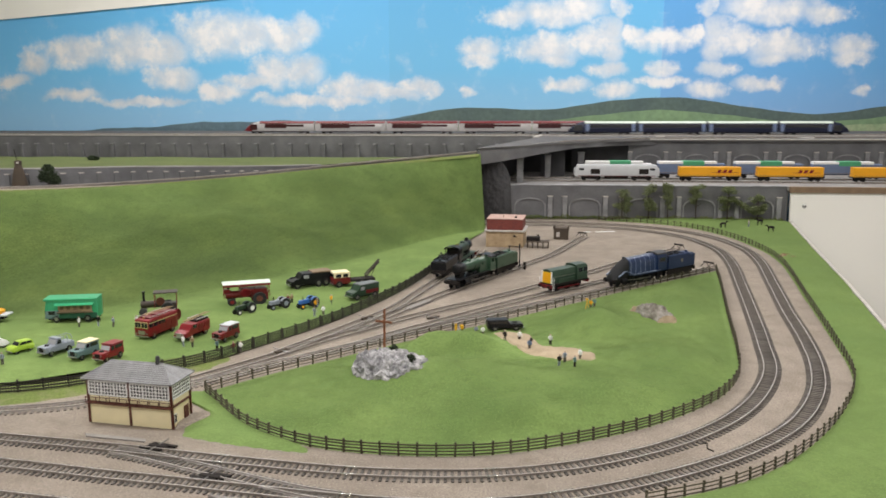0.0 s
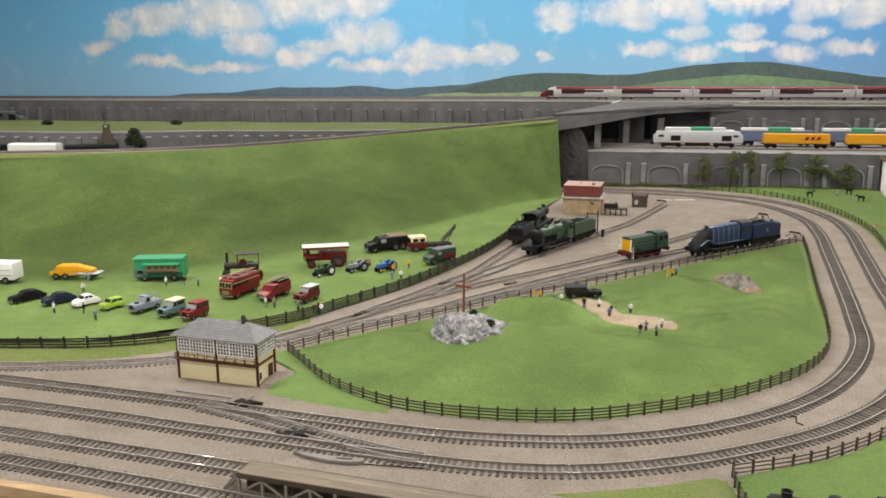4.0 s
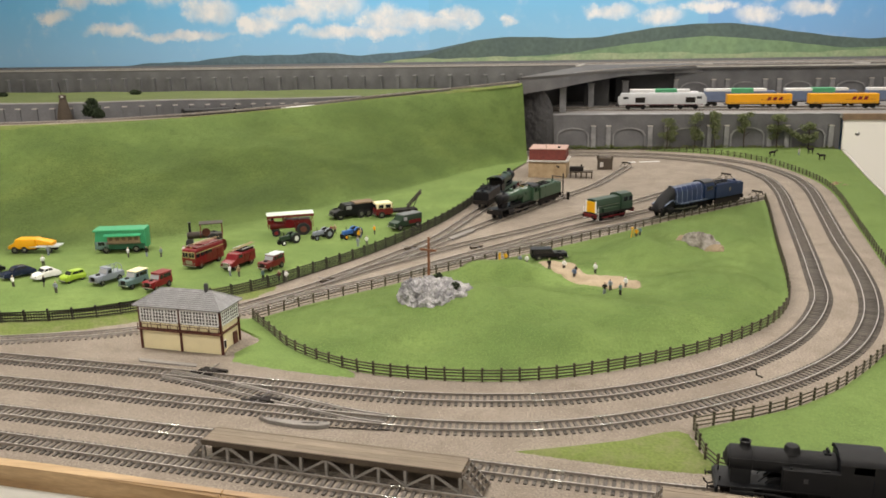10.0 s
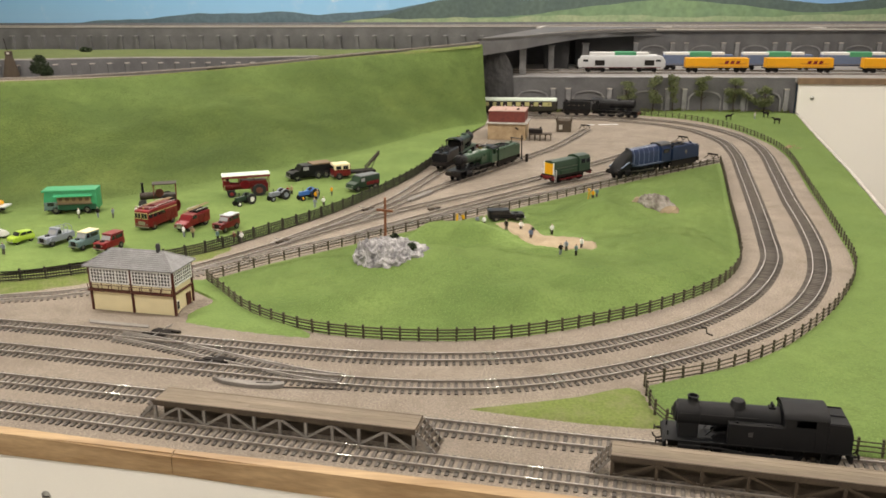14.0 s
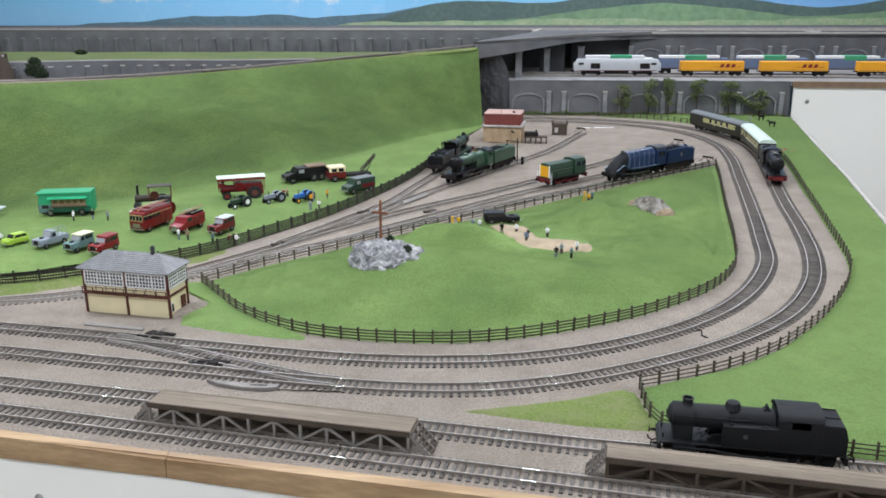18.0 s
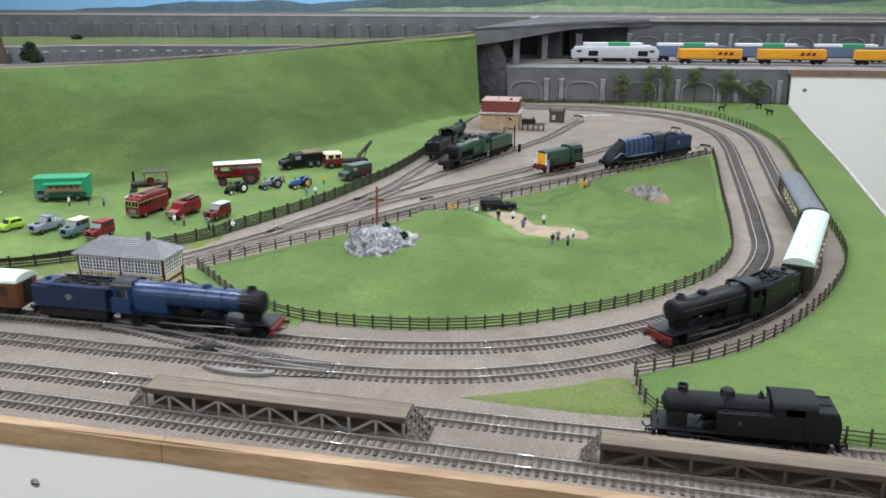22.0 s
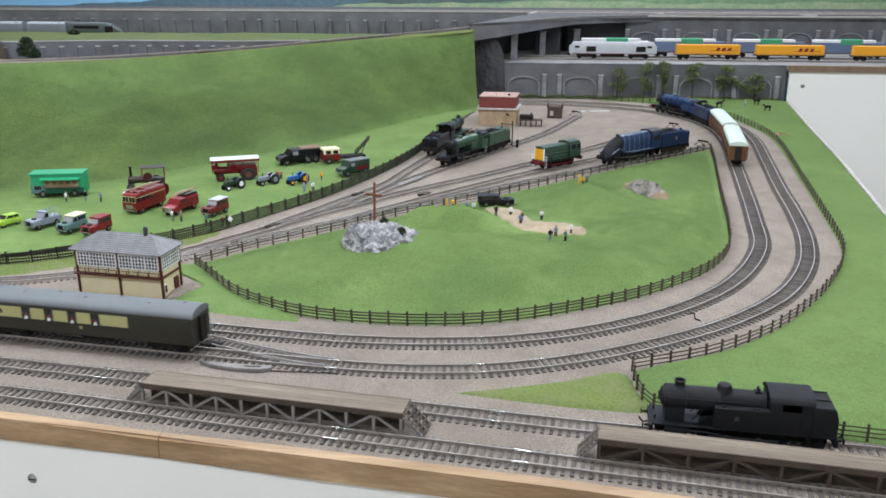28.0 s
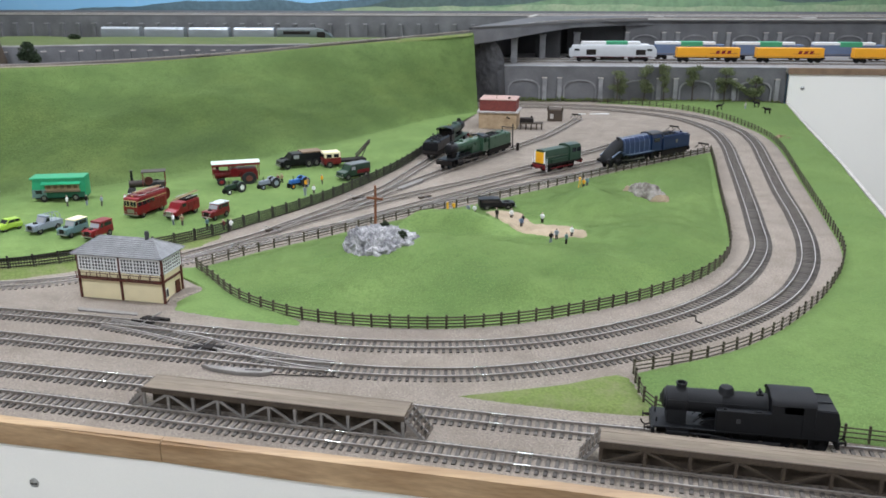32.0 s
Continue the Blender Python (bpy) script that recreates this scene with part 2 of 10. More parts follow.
FENCE_B = mat("fence_black", (0.035, 0.033, 0.022), 0.85, scale=90, bump=0.2)
TIMBER = mat("weathered_timber", (0.245, 0.185, 0.128), 0.85, col2=(0.175, 0.130, 0.088), scale=60, fine=700, bump=0.35)
COVER_GREY = mat("painted_grey_board", (0.26, 0.24, 0.22), 0.8, col2=(0.19, 0.175, 0.16), scale=60, fine=600, bump=0.25)
TIMBER_D = mat("dark_timber", (0.075, 0.056, 0.040), 0.88, scale=60, bump=0.3)
BLACK = mat("loco_black", (0.009, 0.009, 0.0105), 0.38, scale=80, bump=0.06, spread=0.3, spec=0.22)
MATT = mat("matt_black", (0.0085, 0.009, 0.0105), 0.6, scale=80, bump=0.1, spread=0.3, spec=0.25)
SMOKE = mat("smoke_grey", (0.045, 0.045, 0.048), 0.6, scale=80, bump=0.1)
UNDER = mat("underframe_dark", (0.02, 0.016, 0.014), 0.8, scale=80, bump=0.1, spec=0.2)
STEELW = mat("wheel_steel", (0.3, 0.29, 0.28), 0.35, 0.9, scale=90, bump=0.05)
BLUE = mat("express_blue", (0.008, 0.034, 0.108), 0.3, scale=60, spread=0.12, bump=0.03, spec=0.5)
BLUE_D = mat("garter_blue", (0.010, 0.024, 0.066), 0.35, scale=60, spread=0.12, bump=0.03)
STREAM = mat("garter_blue_paint", (0.012, 0.030, 0.088), 0.32, col2=(0.009, 0.023, 0.066), scale=30, bump=0.03, spec=0.5)
BANDB = mat("pale_blue_lining", (0.22, 0.27, 0.36), 0.4, scale=60, spread=0.1, bump=0.0)
DULLP = mat("faded_letter_paint", (0.22, 0.2, 0.15), 0.6, scale=300, spread=0.3, bump=0.0)
GREEN = mat("loco_green", (0.036, 0.080, 0.047), 0.3, scale=60, spread=0.15, bump=0.04)
GREEN_D = mat("dark_loco_green", (0.022, 0.05, 0.03), 0.45, scale=60, spread=0.2, bump=0.04)
RED = mat("signal_red", (0.215, 0.013, 0.018), 0.32, scale=80, spread=0.15, bump=0.03)
RED_D = mat("maroon", (0.16, 0.012, 0.014), 0.4, scale=80, spread=0.2, bump=0.04)
YELLOW = mat("warning_yellow", (0.78, 0.42, 0.02), 0.4, scale=80, spread=0.08, bump=0.03)
ORANGE = mat("wagon_orange", (0.8, 0.36, 0.015), 0.45, scale=50, spread=0.08, bump=0.03)
CREAM = mat("cream_paint", (0.82, 0.72, 0.46), 0.5, scale=50, spread=0.08, bump=0.04)
CREAM_P = mat("coach_cream", (0.42, 0.40, 0.18), 0.45, scale=70, spread=0.08, bump=0.03)
UMBER = mat("coach_umber", (0.030, 0.029, 0.020), 0.45, scale=70, spread=0.2, bump=0.03)
TEAK = mat("coach_teak", (0.135, 0.060, 0.023), 0.45, col2=(0.095, 0.040, 0.015), scale=90, fine=500, bump=0.06)
ROOFW = mat("white_roof", (0.55, 0.635, 0.55), 0.5, spread=0.05, scale=40, bump=0.04)
ROOFG = mat("grey_roof", (0.14, 0.153, 0.158), 0.6, spread=0.12, scale=40, bump=0.06)
SLATE = mat("slate_grey_roof", (0.27, 0.27, 0.275), 0.75, col2=(0.2, 0.2, 0.205), scale=70, fine=400, bump=0.3)
BROWN = mat("signal_box_brown", (0.1, 0.025, 0.016), 0.5, scale=70, spread=0.2, bump=0.05)
GLASS_D = mat("dark_glazing", (0.02, 0.022, 0.025), 0.12, scale=40, spread=0.1, bump=0.0, spec=0.6)
GLASS_L = mat("hazy_glazing", (0.3, 0.31, 0.32), 0.15, scale=40, spread=0.1, bump=0.0, spec=0.6)
SILVER = mat("silver_paint", (0.6, 0.63, 0.66), 0.3, 0.3, scale=50, spread=0.06, bump=0.02)
GREYP = mat("coach_grey", (0.23, 0.25, 0.27), 0.4, scale=50, spread=0.08, bump=0.02)
WHITEP = mat("white_paint", (0.8, 0.8, 0.79), 0.4, scale=50, spread=0.04, bump=0.02)
DIESELW = mat("diesel_pale_grey", (0.46, 0.47, 0.48), 0.4, scale=50, spread=0.08, bump=0.02)
SLATE_J = mat("slate_joint", (0.12, 0.12, 0.122), 0.85, scale=70, bump=0.2)
SLATEG = mat("slate_green_paint", (0.085, 0.105, 0.10), 0.4, scale=50, spread=0.1, bump=0.02)
GREENP = mat("container_green", (0.06, 0.34, 0.17), 0.5, scale=50, spread=0.08, bump=0.03)
BLUEP = mat("container_blue", (0.14, 0.19, 0.3), 0.5, scale=50, spread=0.12, bump=0.03)
NAVY = mat("unit_navy", (0.010, 0.013, 0.034), 0.35, scale=50, spread=0.1, bump=0.02)
BRICK = mat("red_brickwork", (0.19, 0.045, 0.035), 0.8, col2=(0.14, 0.032, 0.026), scale=120, bump=0.3)
SANDST = mat("sandstone", (0.42, 0.31, 0.19), 0.85, col2=(0.30, 0.21, 0.125), scale=60, bump=0.35)
SAND = mat("sandy_earth", (0.42, 0.33, 0.225), 0.95, col2=(0.31, 0.24, 0.16), scale=40, fine=500, bump=0.6, depth=0.0015)
ROCK_T = mat("weathered_limestone", (0.46, 0.43, 0.39), 0.9, col2=(0.13, 0.11, 0.085), scale=70, fine=420, bump=0.8, spread=0.4, depth=0.002)
ROCK = mat("limestone_rock", (0.50, 0.49, 0.49), 0.9, col2=(0.15, 0.15, 0.16), scale=110, fine=420, bump=0.8, spread=0.4, depth=0.002)
LEAF = mat("foliage", (0.165, 0.19, 0.09), 0.9, col2=(0.11, 0.135, 0.06), scale=150, bump=0.3, spread=0.3)
LEAF_D = mat("dark_foliage", (0.035, 0.055, 0.025), 0.9, scale=150, bump=0.3, spread=0.3)
BARK = mat("bark", (0.06, 0.045, 0.03), 0.9, scale=150, bump=0.4)
POLEW = mat("telegraph_wood", (0.24, 0.09, 0.04), 0.75, scale=90, bump=0.3)
SKIN = mat("figure_plain", (0.5, 0.36, 0.28), 0.7, scale=90, bump=0.05)
BRASS = mat("brass", (0.6, 0.4, 0.12), 0.3, 0.9, scale=90, bump=0.05)
CHROME = mat("steel_bolt", (0.45, 0.45, 0.43), 0.35, 0.9, scale=90, bump=0.1)


# ---- mesh helpers ----
def link(name, mesh, parent=None, material=None, label=""):
    if material:
        mesh.materials.append(material)
    ob = new(name, mesh)
    if parent:
        ob.parent = parent
    if label:
        ob["label"] = label
    return ob


def part(name, bm, material, parent=None, label="", smooth=False):
    me = bpy.data.meshes.new(name)
    bmesh.ops.recalc_face_normals(bm, faces=bm.faces)
    if smooth:
        for f in bm.faces:
            f.smooth = True
    bm.to_mesh(me)
    bm.free()
    if smooth:
        me.set_sharp_from_angle(angle=radians(38))
    return link(name, me, parent, material, label)


def thing(name, label, category, group="", m=None, kind=""):
    ob = new(name)
    ob.empty_display_size = 0.01
    tagged(ob, label, category, group, kind)
    if m is not None:
        ob.matrix_world = m
    return ob


def BM():
    return bmesh.new()


def bx(bm, x0, x1, y0, y1, z0, z1, bev=0.0, m=None):
    g = bmesh.ops.create_cube(bm, size=1.0)["verts"]
    mm = Matrix.Translation(((x0 + x1) / 2, (y0 + y1) / 2, (z0 + z1) / 2)) @ Matrix.Diagonal((abs(x1 - x0), abs(y1 - y0), abs(z1 - z0), 1))
    bmesh.ops.transform(bm, matrix=mm, verts=g)
    if bev:
        es = {e for v in g for e in v.link_edges}
        r = bmesh.ops.bevel(bm, geom=list(es), offset=bev, segments=2, affect="EDGES", profile=0.5)
        g = list({v for v in r["verts"]} | {v for v in g if v.is_valid})
    if m is not None:
        bmesh.ops.transform(bm, matrix=m, verts=[v for v in g if v.is_valid])
    return bm


def cyl(bm, x, y, z, r, h, axis="z", n=14, r2=None):
    """A cylinder or cone whose base centre is at x, y, z and that runs h along the axis."""
    g = bmesh.ops.create_cone(bm, cap_ends=True, segments=n, radius1=r, radius2=r if r2 is None else r2, depth=h)["verts"]
    t = Matrix.Translation((0, 0, h / 2))
    turn = {"z": Matrix(), "x": Matrix.Rotation(radians(90), 4, "Y"), "y": Matrix.Rotation(radians(-90), 4, "X")}[axis]
    bmesh.ops.transform(bm, matrix=Matrix.Translation((x, y, z)) @ turn @ t, verts=g)
    return bm


def ball(bm, x, y, z, r, sz=1.0, n=10, sx=1.0):
    g = bmesh.ops.create_uvsphere(bm, u_segments=n, v_segments=max(6, n // 2 + 1), radius=r)["verts"]
    bmesh.ops.transform(bm, matrix=Matrix.Translation((x, y, z)) @ Matrix.Diagonal((sx, 1, sz, 1)), verts=g)
    return bm


def prism(bm, prof, a, b, axis="x"):
    """A closed outline extruded from a to b. axis x: outline in y, z; axis y: outline in x, z; axis z: outline in x, y."""
    put = {"x": lambda u, v, w: (w, u, v), "y": lambda u, v, w: (u, w, v), "z": lambda u, v, w: (u, v, w)}[axis]
    lo = [bm.verts.new(put(u, v, a)) for u, v in prof]
    hi = [bm.verts.new(put(u, v, b)) for u, v in prof]
    n = len(prof)
    for i in range(n):
        bm.faces.new((lo[i], lo[(i + 1) % n], hi[(i + 1) % n], hi[i]))
    bm.faces.new(lo[::-1])
    bm.faces.new(hi)
    return bm


def lathe(bm, prof, x, y, z, axis="z", n=14):
    """Radius and height pairs turned round an axis."""
    rings = []
    for r, h in prof:
        ring = []
        for i in range(n):
            a = 2 * math.pi * i / n
            c, s = r * math.cos(a), r * math.sin(a)
            ring.append(bm.verts.new((x + c, y + s, z + h) if axis == "z" else (x + h, y + c, z + s)))
        rings.append(ring)
    for p, q in zip(rings, rings[1:]):
        for i in range(n):
            bm.faces.new((p[i], p[(i + 1) % n], q[(i + 1) % n], q[i]))
    bm.faces.new(rings[0][::-1])
    bm.faces.new(rings[-1])
    return bm


def tube(bm, pts, r, n=6):
    pts = [Vector(p) for p in pts]
    rings = []
    for i, p in enumerate(pts):
        d = (pts[min(i + 1, len(pts) - 1)] - pts[max(i - 1, 0)]).normalized()
        u = d.cross(Vector((0, 0, 1)))
        u = u.normalized() if u.length > 1e-4 else Vector((1, 0, 0))
        v = d.cross(u)
        rr = r[i] if isinstance(r, (list, tuple)) else r
        rings.append([bm.verts.new(p + rr * (math.cos(2 * math.pi * k / n) * u + math.sin(2 * math.pi * k / n) * v)) for k in range(n)])
    for p, q in zip(rings, rings[1:]):
        for k in range(n):
            bm.faces.new((p[k], p[(k + 1) % n], q[(k + 1) % n], q[k]))
    bm.faces.new(rings[0][::-1])
    bm.faces.new(rings[-1])
    return bm


def mesh_np(name, verts, faces, material, parent=None, label="", smooth=True):
    me = bpy.data.meshes.new(name)
    me.from_pydata([tuple(v) for v in verts], [], [tuple(int(i) for i in f) for f in faces])
    if smooth:
        me.polygons.foreach_set("use_smooth", [True] * len(me.polygons))
    me.update()
    return link(name, me, parent, material, label)


def grid_faces(nu, nv):
    i, j = np.meshgrid(np.arange(nu - 1), np.arange(nv - 1), indexing="ij")
    a = (i * nv + j).ravel()
    return np.stack([a, a + nv, a + nv + 1, a + 1], -1)


def fibres(name, label, verts, faces, n, h, w, material, seed, keep=None, category="grass"):
    """n small leaning blades rooted at random on a sheet of quads: one object of stuff."""
    rng = np.random.default_rng(seed)
    v = np.asarray(verts, float)
    q = np.asarray(faces, int)
    a, b, c, d = (v[q[:, i]] for i in range(4))
    cr = np.cross(c - a, d - b)
    area = np.linalg.norm(cr, axis=1) * 0.5
    k = rng.choice(len(q), n, p=area / area.sum())
    s, t = rng.random((n, 1)), rng.random((n, 1))
    base = (a[k] * (1 - s) + b[k] * s) * (1 - t) + (d[k] * (1 - s) + c[k] * s) * t
    if keep is not None:
        base = base[keep(base)]
    n = len(base)
    up = np.zeros((n, 3))
    up[:, 2] = 1
    up += rng.normal(0, 0.45, (n, 3)) * (1, 1, 0.2)
    up /= np.linalg.norm(up, axis=1)[:, None]
    ang = rng.uniform(0, 2 * np.pi, n)
    side = np.column_stack([np.cos(ang), np.sin(ang), np.zeros(n)]) * w
    hh = h * rng.uniform(0.5, 1.25, (n, 1))
    base = base - (0, 0, 0.0003)
    tri = np.stack([base - side, base + side, base + up * hh], 1).reshape(-1, 3)
    me = bpy.data.meshes.new(name)
    me.vertices.add(3 * n)
    me.vertices.foreach_set("co", tri.ravel())
    me.loops.add(3 * n)
    me.loops.foreach_set("vertex_index", np.arange(3 * n))
    me.polygons.add(n)
    me.polygons.foreach_set("loop_start", np.arange(0, 3 * n, 3))
    me.update(calc_edges=True)
    return tagged(link(name, me, None, material), label, category, kind="stuff")


class Way:
    """A smooth line in plan through a few points, walked by its length."""

    def __init__(self, pts, step=0.004, z=0.0):
        p = np.array([(*q, z)[:3] if len(q) == 2 else q for q in pts], float)
        ext = np.vstack([2 * p[0] - p[1], p, 2 * p[-1] - p[-2]])
        out = []
        for k in range(1, len(ext) - 2):
            a, b, c, d = ext[k - 1 : k + 3]
            t0, t1 = 0.0, np.linalg.norm(b - a) ** 0.5
            t2 = t1 + np.linalg.norm(c - b) ** 0.5
            t3 = t2 + np.linalg.norm(d - c) ** 0.5
            n = max(4, int(np.linalg.norm(c - b) / step))
            t = np.linspace(t1, t2, n, endpoint=False)[:, None]
            a1 = (t1 - t) / (t1 - t0) * a + (t - t0) / (t1 - t0) * b
            a2 = (t2 - t) / (t2 - t1) * b + (t - t1) / (t2 - t1) * c
            a3 = (t3 - t) / (t3 - t2) * c + (t - t2) / (t3 - t2) * d
            b1 = (t2 - t) / (t2 - t0) * a1 + (t - t0) / (t2 - t0) * a2
            b2 = (t3 - t) / (t3 - t1) * a2 + (t - t1) / (t3 - t1) * a3
            out.append((t2 - t) / (t2 - t1) * b1 + (t - t1) / (t2 - t1) * b2)
        self.p = np.vstack(out + [p[-1:]])
        self.s = np.r_[0, np.cumsum(np.linalg.norm(np.diff(self.p, axis=0), axis=1))]
        self.length = float(self.s[-1])

    def at(self, s):
        return np.array([np.interp(s, self.s, self.p[:, k]) for k in range(3)])

    def even(self, n):
        return np.array([self.at(s) for s in np.linspace(0, self.length, n)])

    def turn(self, s, d=0.004):
        v = self.at(min(s + d, self.length)) - self.at(max(s - d, 0))
        return math.atan2(v[1], v[0])

    def left(self, s, off):
        """A point off metres to the left of the line."""
        a = self.turn(s)
        return self.at(s) + off * np.array([-math.sin(a), math.cos(a), 0])


# ---- lines in plan ----
RZ = 0.0038  # top of rail over the board
INNER = Way([(-2.7, 1.12), (-1.6, 0.975), (-1.0, 0.897), (-0.551, 0.844), (-0.448, 0.831), (-0.284, 0.806), (-0.162, 0.791), (-0.076, 0.791), (0.008, 0.803), (0.096, 0.836),
             (0.195, 0.902), (0.2763, 0.9934), (0.3446, 1.132), (0.376, 1.276), (0.408, 1.454), (0.447, 1.686), (0.484, 1.926), (0.489, 2.089),
             (0.443, 2.255), (0.355, 2.353), (0.24, 2.410), (0.1, 2.437), (-0.08, 2.442), (-0.4, 2.415), (-0.9, 2.33), (-1.5, 2.3), (-2.3, 2.3)])
OUTER = Way([(-2.7, 1.06), (-1.6, 0.915), (-1.0, 0.836), (-0.515, 0.781), (-0.415, 0.766), (-0.324, 0.754), (-0.178, 0.734), (-0.096, 0.728), (-0.018, 0.734), (0.062, 0.758),
             (0.1505, 0.8025), (0.2425, 0.867), (0.324, 0.9547), (0.383, 1.063), (0.4187, 1.1726), (0.447, 1.313), (0.473, 1.48), (0.515, 1.718), (0.552, 1.945),
             (0.556, 2.102), (0.516, 2.261), (0.435, 2.375), (0.321, 2.444), (0.2, 2.48), (0.05, 2.5), (-0.08, 2.502), (-0.4, 2.475), (-0.9, 2.39), (-1.5, 2.36), (-2.3, 2.36)])
BAY = Way([(-2.7, 0.997), (-1.6, 0.859), (-1.0, 0.782), (-0.473, 0.711), (-0.327, 0.691), (-0.068, 0.655), (0.078, 0.634), (0.285, 0.6125), (0.44, 0.592)])
FRONT = Way([(-2.7, 0.945), (-1.6, 0.807), (-1.0, 0.731), (-0.436, 0.655), (-0.299, 0.634), (-0.057, 0.596), (0.152, 0.564), (0.44, 0.518)])
LEAD = Way([(-1.25, 0.93), (-1.0, 0.9), (-0.80, 0.89), (-0.601, 0.927), (-0.529, 0.953), (-0.404, 1.045), (-0.345, 1.113), (-0.245, 1.213), (-0.171, 1.291), (-0.087, 1.372), (0.006, 1.462), (0.166, 1.611), (0.405, 1.825), (0.425, 1.845)])
SIDING_A = Way([(-0.46, 1.005), (-0.414, 1.064), (-0.366, 1.13), (-0.288, 1.247), (-0.222, 1.332), (-0.148, 1.42), (-0.045, 1.532), (0.055, 1.653), (0.173, 1.80), (0.258, 1.918), (0.33, 2.005), (0.395, 2.075)])
SIDING_B = Way([(-0.245, 1.213), (-0.185, 1.29), (-0.141, 1.344), (-0.043, 1.462), (0.053, 1.572), (0.174, 1.692), (0.238, 1.758), (0.33, 1.85)])
SIDING_C = Way([(-0.345, 1.165), (-0.296, 1.265), (-0.253, 1.355), (-0.21, 1.452), (-0.184, 1.558), (-0.157, 1.672), (-0.115, 1.85), (-0.076, 2.024)])
SIDING_D = Way([(-0.253, 1.298), (-0.206, 1.41), (-0.158, 1.513), (-0.113, 1.603), (-0.052, 1.715), (0.005, 1.821), (0.082, 1.963), (0.184, 2.24)])
CROSS = Way([(-0.47, 0.833), (-0.40, 0.818), (-0.33, 0.793), (-0.26, 0.766), (-0.19, 0.742), (-0.13, 0.731)])
SHOW_FENCE = Way([(-2.7, 1.25), (-1.6, 1.06), (-1.0, 0.955), (-0.80, 0.955), (-0.634, 0.981), (-0.556, 1.018), (-0.4405, 1.114), (-0.37, 1.225), (-0.307, 1.339), (-0.255, 1.468), (-0.212, 1.60), (-0.178, 1.759), (-0.165, 1.9)])
FOOT = Way([(-2.7, 1.75), (-1.7, 1.36), (-1.2, 1.28), (-0.838, 1.325), (-0.764, 1.37), (-0.655, 1.463), (-0.548, 1.606), (-0.463, 1.724), (-0.373, 1.87), (-0.271, 2.065), (-0.195, 2.2), (-0.13, 2.285), (-0.079, 2.335)])
CREST = Way([(-2.7, 1.75, 0.17), (-1.6, 1.66, 0.17), (-1.064, 1.75, 0.17), (-0.912, 1.92, 0.163), (-0.693, 2.1, 0.168), (-0.446, 2.28, 0.181), (-0.305, 2.37, 0.188), (-0.10, 2.47, 0.202)])
OVAL_BACK = Way([(-0.389, 1.008), (-0.334, 1.076), (-0.264, 1.147), (-0.165, 1.25), (-0.031, 1.373), (0.055, 1.458), (0.163, 1.567), (0.284, 1.686), (0.43, 1.822)])
OVAL_FRONT = Way([(0.43, 1.822), (0.409, 1.696), (0.36, 1.424), (0.325, 1.223), (0.299, 1.116), (0.254, 1.033), (0.171, 0.948), (0.099, 0.899), (0.008, 0.855), (-0.066, 0.838), (-0.171, 0.841), (-0.237, 0.86), (-0.302, 0.903), (-0.346, 0.954), (-0.389, 1.008)])
LAWN_FENCE = Way([(0.25, 2.545), (0.362, 2.51), (0.476, 2.435), (0.552, 2.3), (0.592, 2.114), (0.597, 1.952), (0.53, 1.539), (0.487, 1.296), (0.459, 1.153), (0.434, 1.08), (0.377, 0.974), (0.319, 0.892), (0.266, 0.832), (0.199, 0.78), (0.124, 0.745)])
GATE_FENCE = Way([(0.124, 0.745), (0.123, 0.71), (0.132, 0.672), (0.2, 0.65), (0.285, 0.634), (0.44, 0.61)])


# ---- the room and the baseboard ----
def room():
    bm = BM()
    bx(bm, -3.6, 3.0, -1.6, 4.2, -0.92, -0.9)
    tagged(part("floor", bm, mat("floor_vinyl", (0.3, 0.28, 0.26), 0.6, scale=6, bump=0.05)), "grey vinyl floor of the layout room", "floor", kind="structure")
    bm = BM()
    bx(bm, -3.6, 3.0, -1.6, 4.2, 1.62, 1.66)
    tagged(part("ceiling", bm, WHITE), "plain white ceiling", "ceiling", kind="structure")
    for nm, b in (("wall_south", (-3.6, 3.0, -1.66, -1.6)), ("wall_west", (-3.66, -3.6, -1.6, 4.2)), ("wall_east", (3.0, 3.06, -1.6, 4.2)), ("wall_north", (-3.6, 3.0, 4.2, 4.26))):
        bm = BM()
        bx(bm, *b, -0.92, 1.66)
        tagged(part(nm, bm, WHITE), "plain white painted room wall", "wall", kind="structure")


EDGE = [(-2.7, 0.897), (-1.6, 0.765), (-1.0, 0.692), (-0.419, 0.6195), (-0.158, 0.583), (0.05, 0.554), (0.44, 0.492)]
DIAG = [(0.44, 0.492), (0.577, 1.297), (0.662, 1.744), (0.724, 2.11), (0.805, 2.56)]


def slab(name, outline, z0, z1, material):
    bm = BM()
    prism(bm, outline, z0, z1, "z")
    return part(name, bm, material)


def strip(bm, pts, w, z0, z1, side=-1):
    """A board of width w laid along a line of points, to its right (-1) or left (1)."""
    p = np.array(pts, float)
    d = np.gradient(p, axis=0)
    d /= np.linalg.norm(d, axis=1)[:, None]
    q = p + side * w * np.stack([-d[:, 1], d[:, 0]], -1)
    rows = [[bm.verts.new((*a, z)) for a in line] for line, z in ((p, z0), (p, z1), (q, z1), (q, z0))]
    for a, b in zip(rows, rows[1:] + rows[:1]):
        for i in range(len(p) - 1):
            bm.faces.new((a[i], a[i + 1], b[i + 1], b[i]))
    for k in (0, -1):
        bm.faces.new([r[k] for r in rows])
    return bm


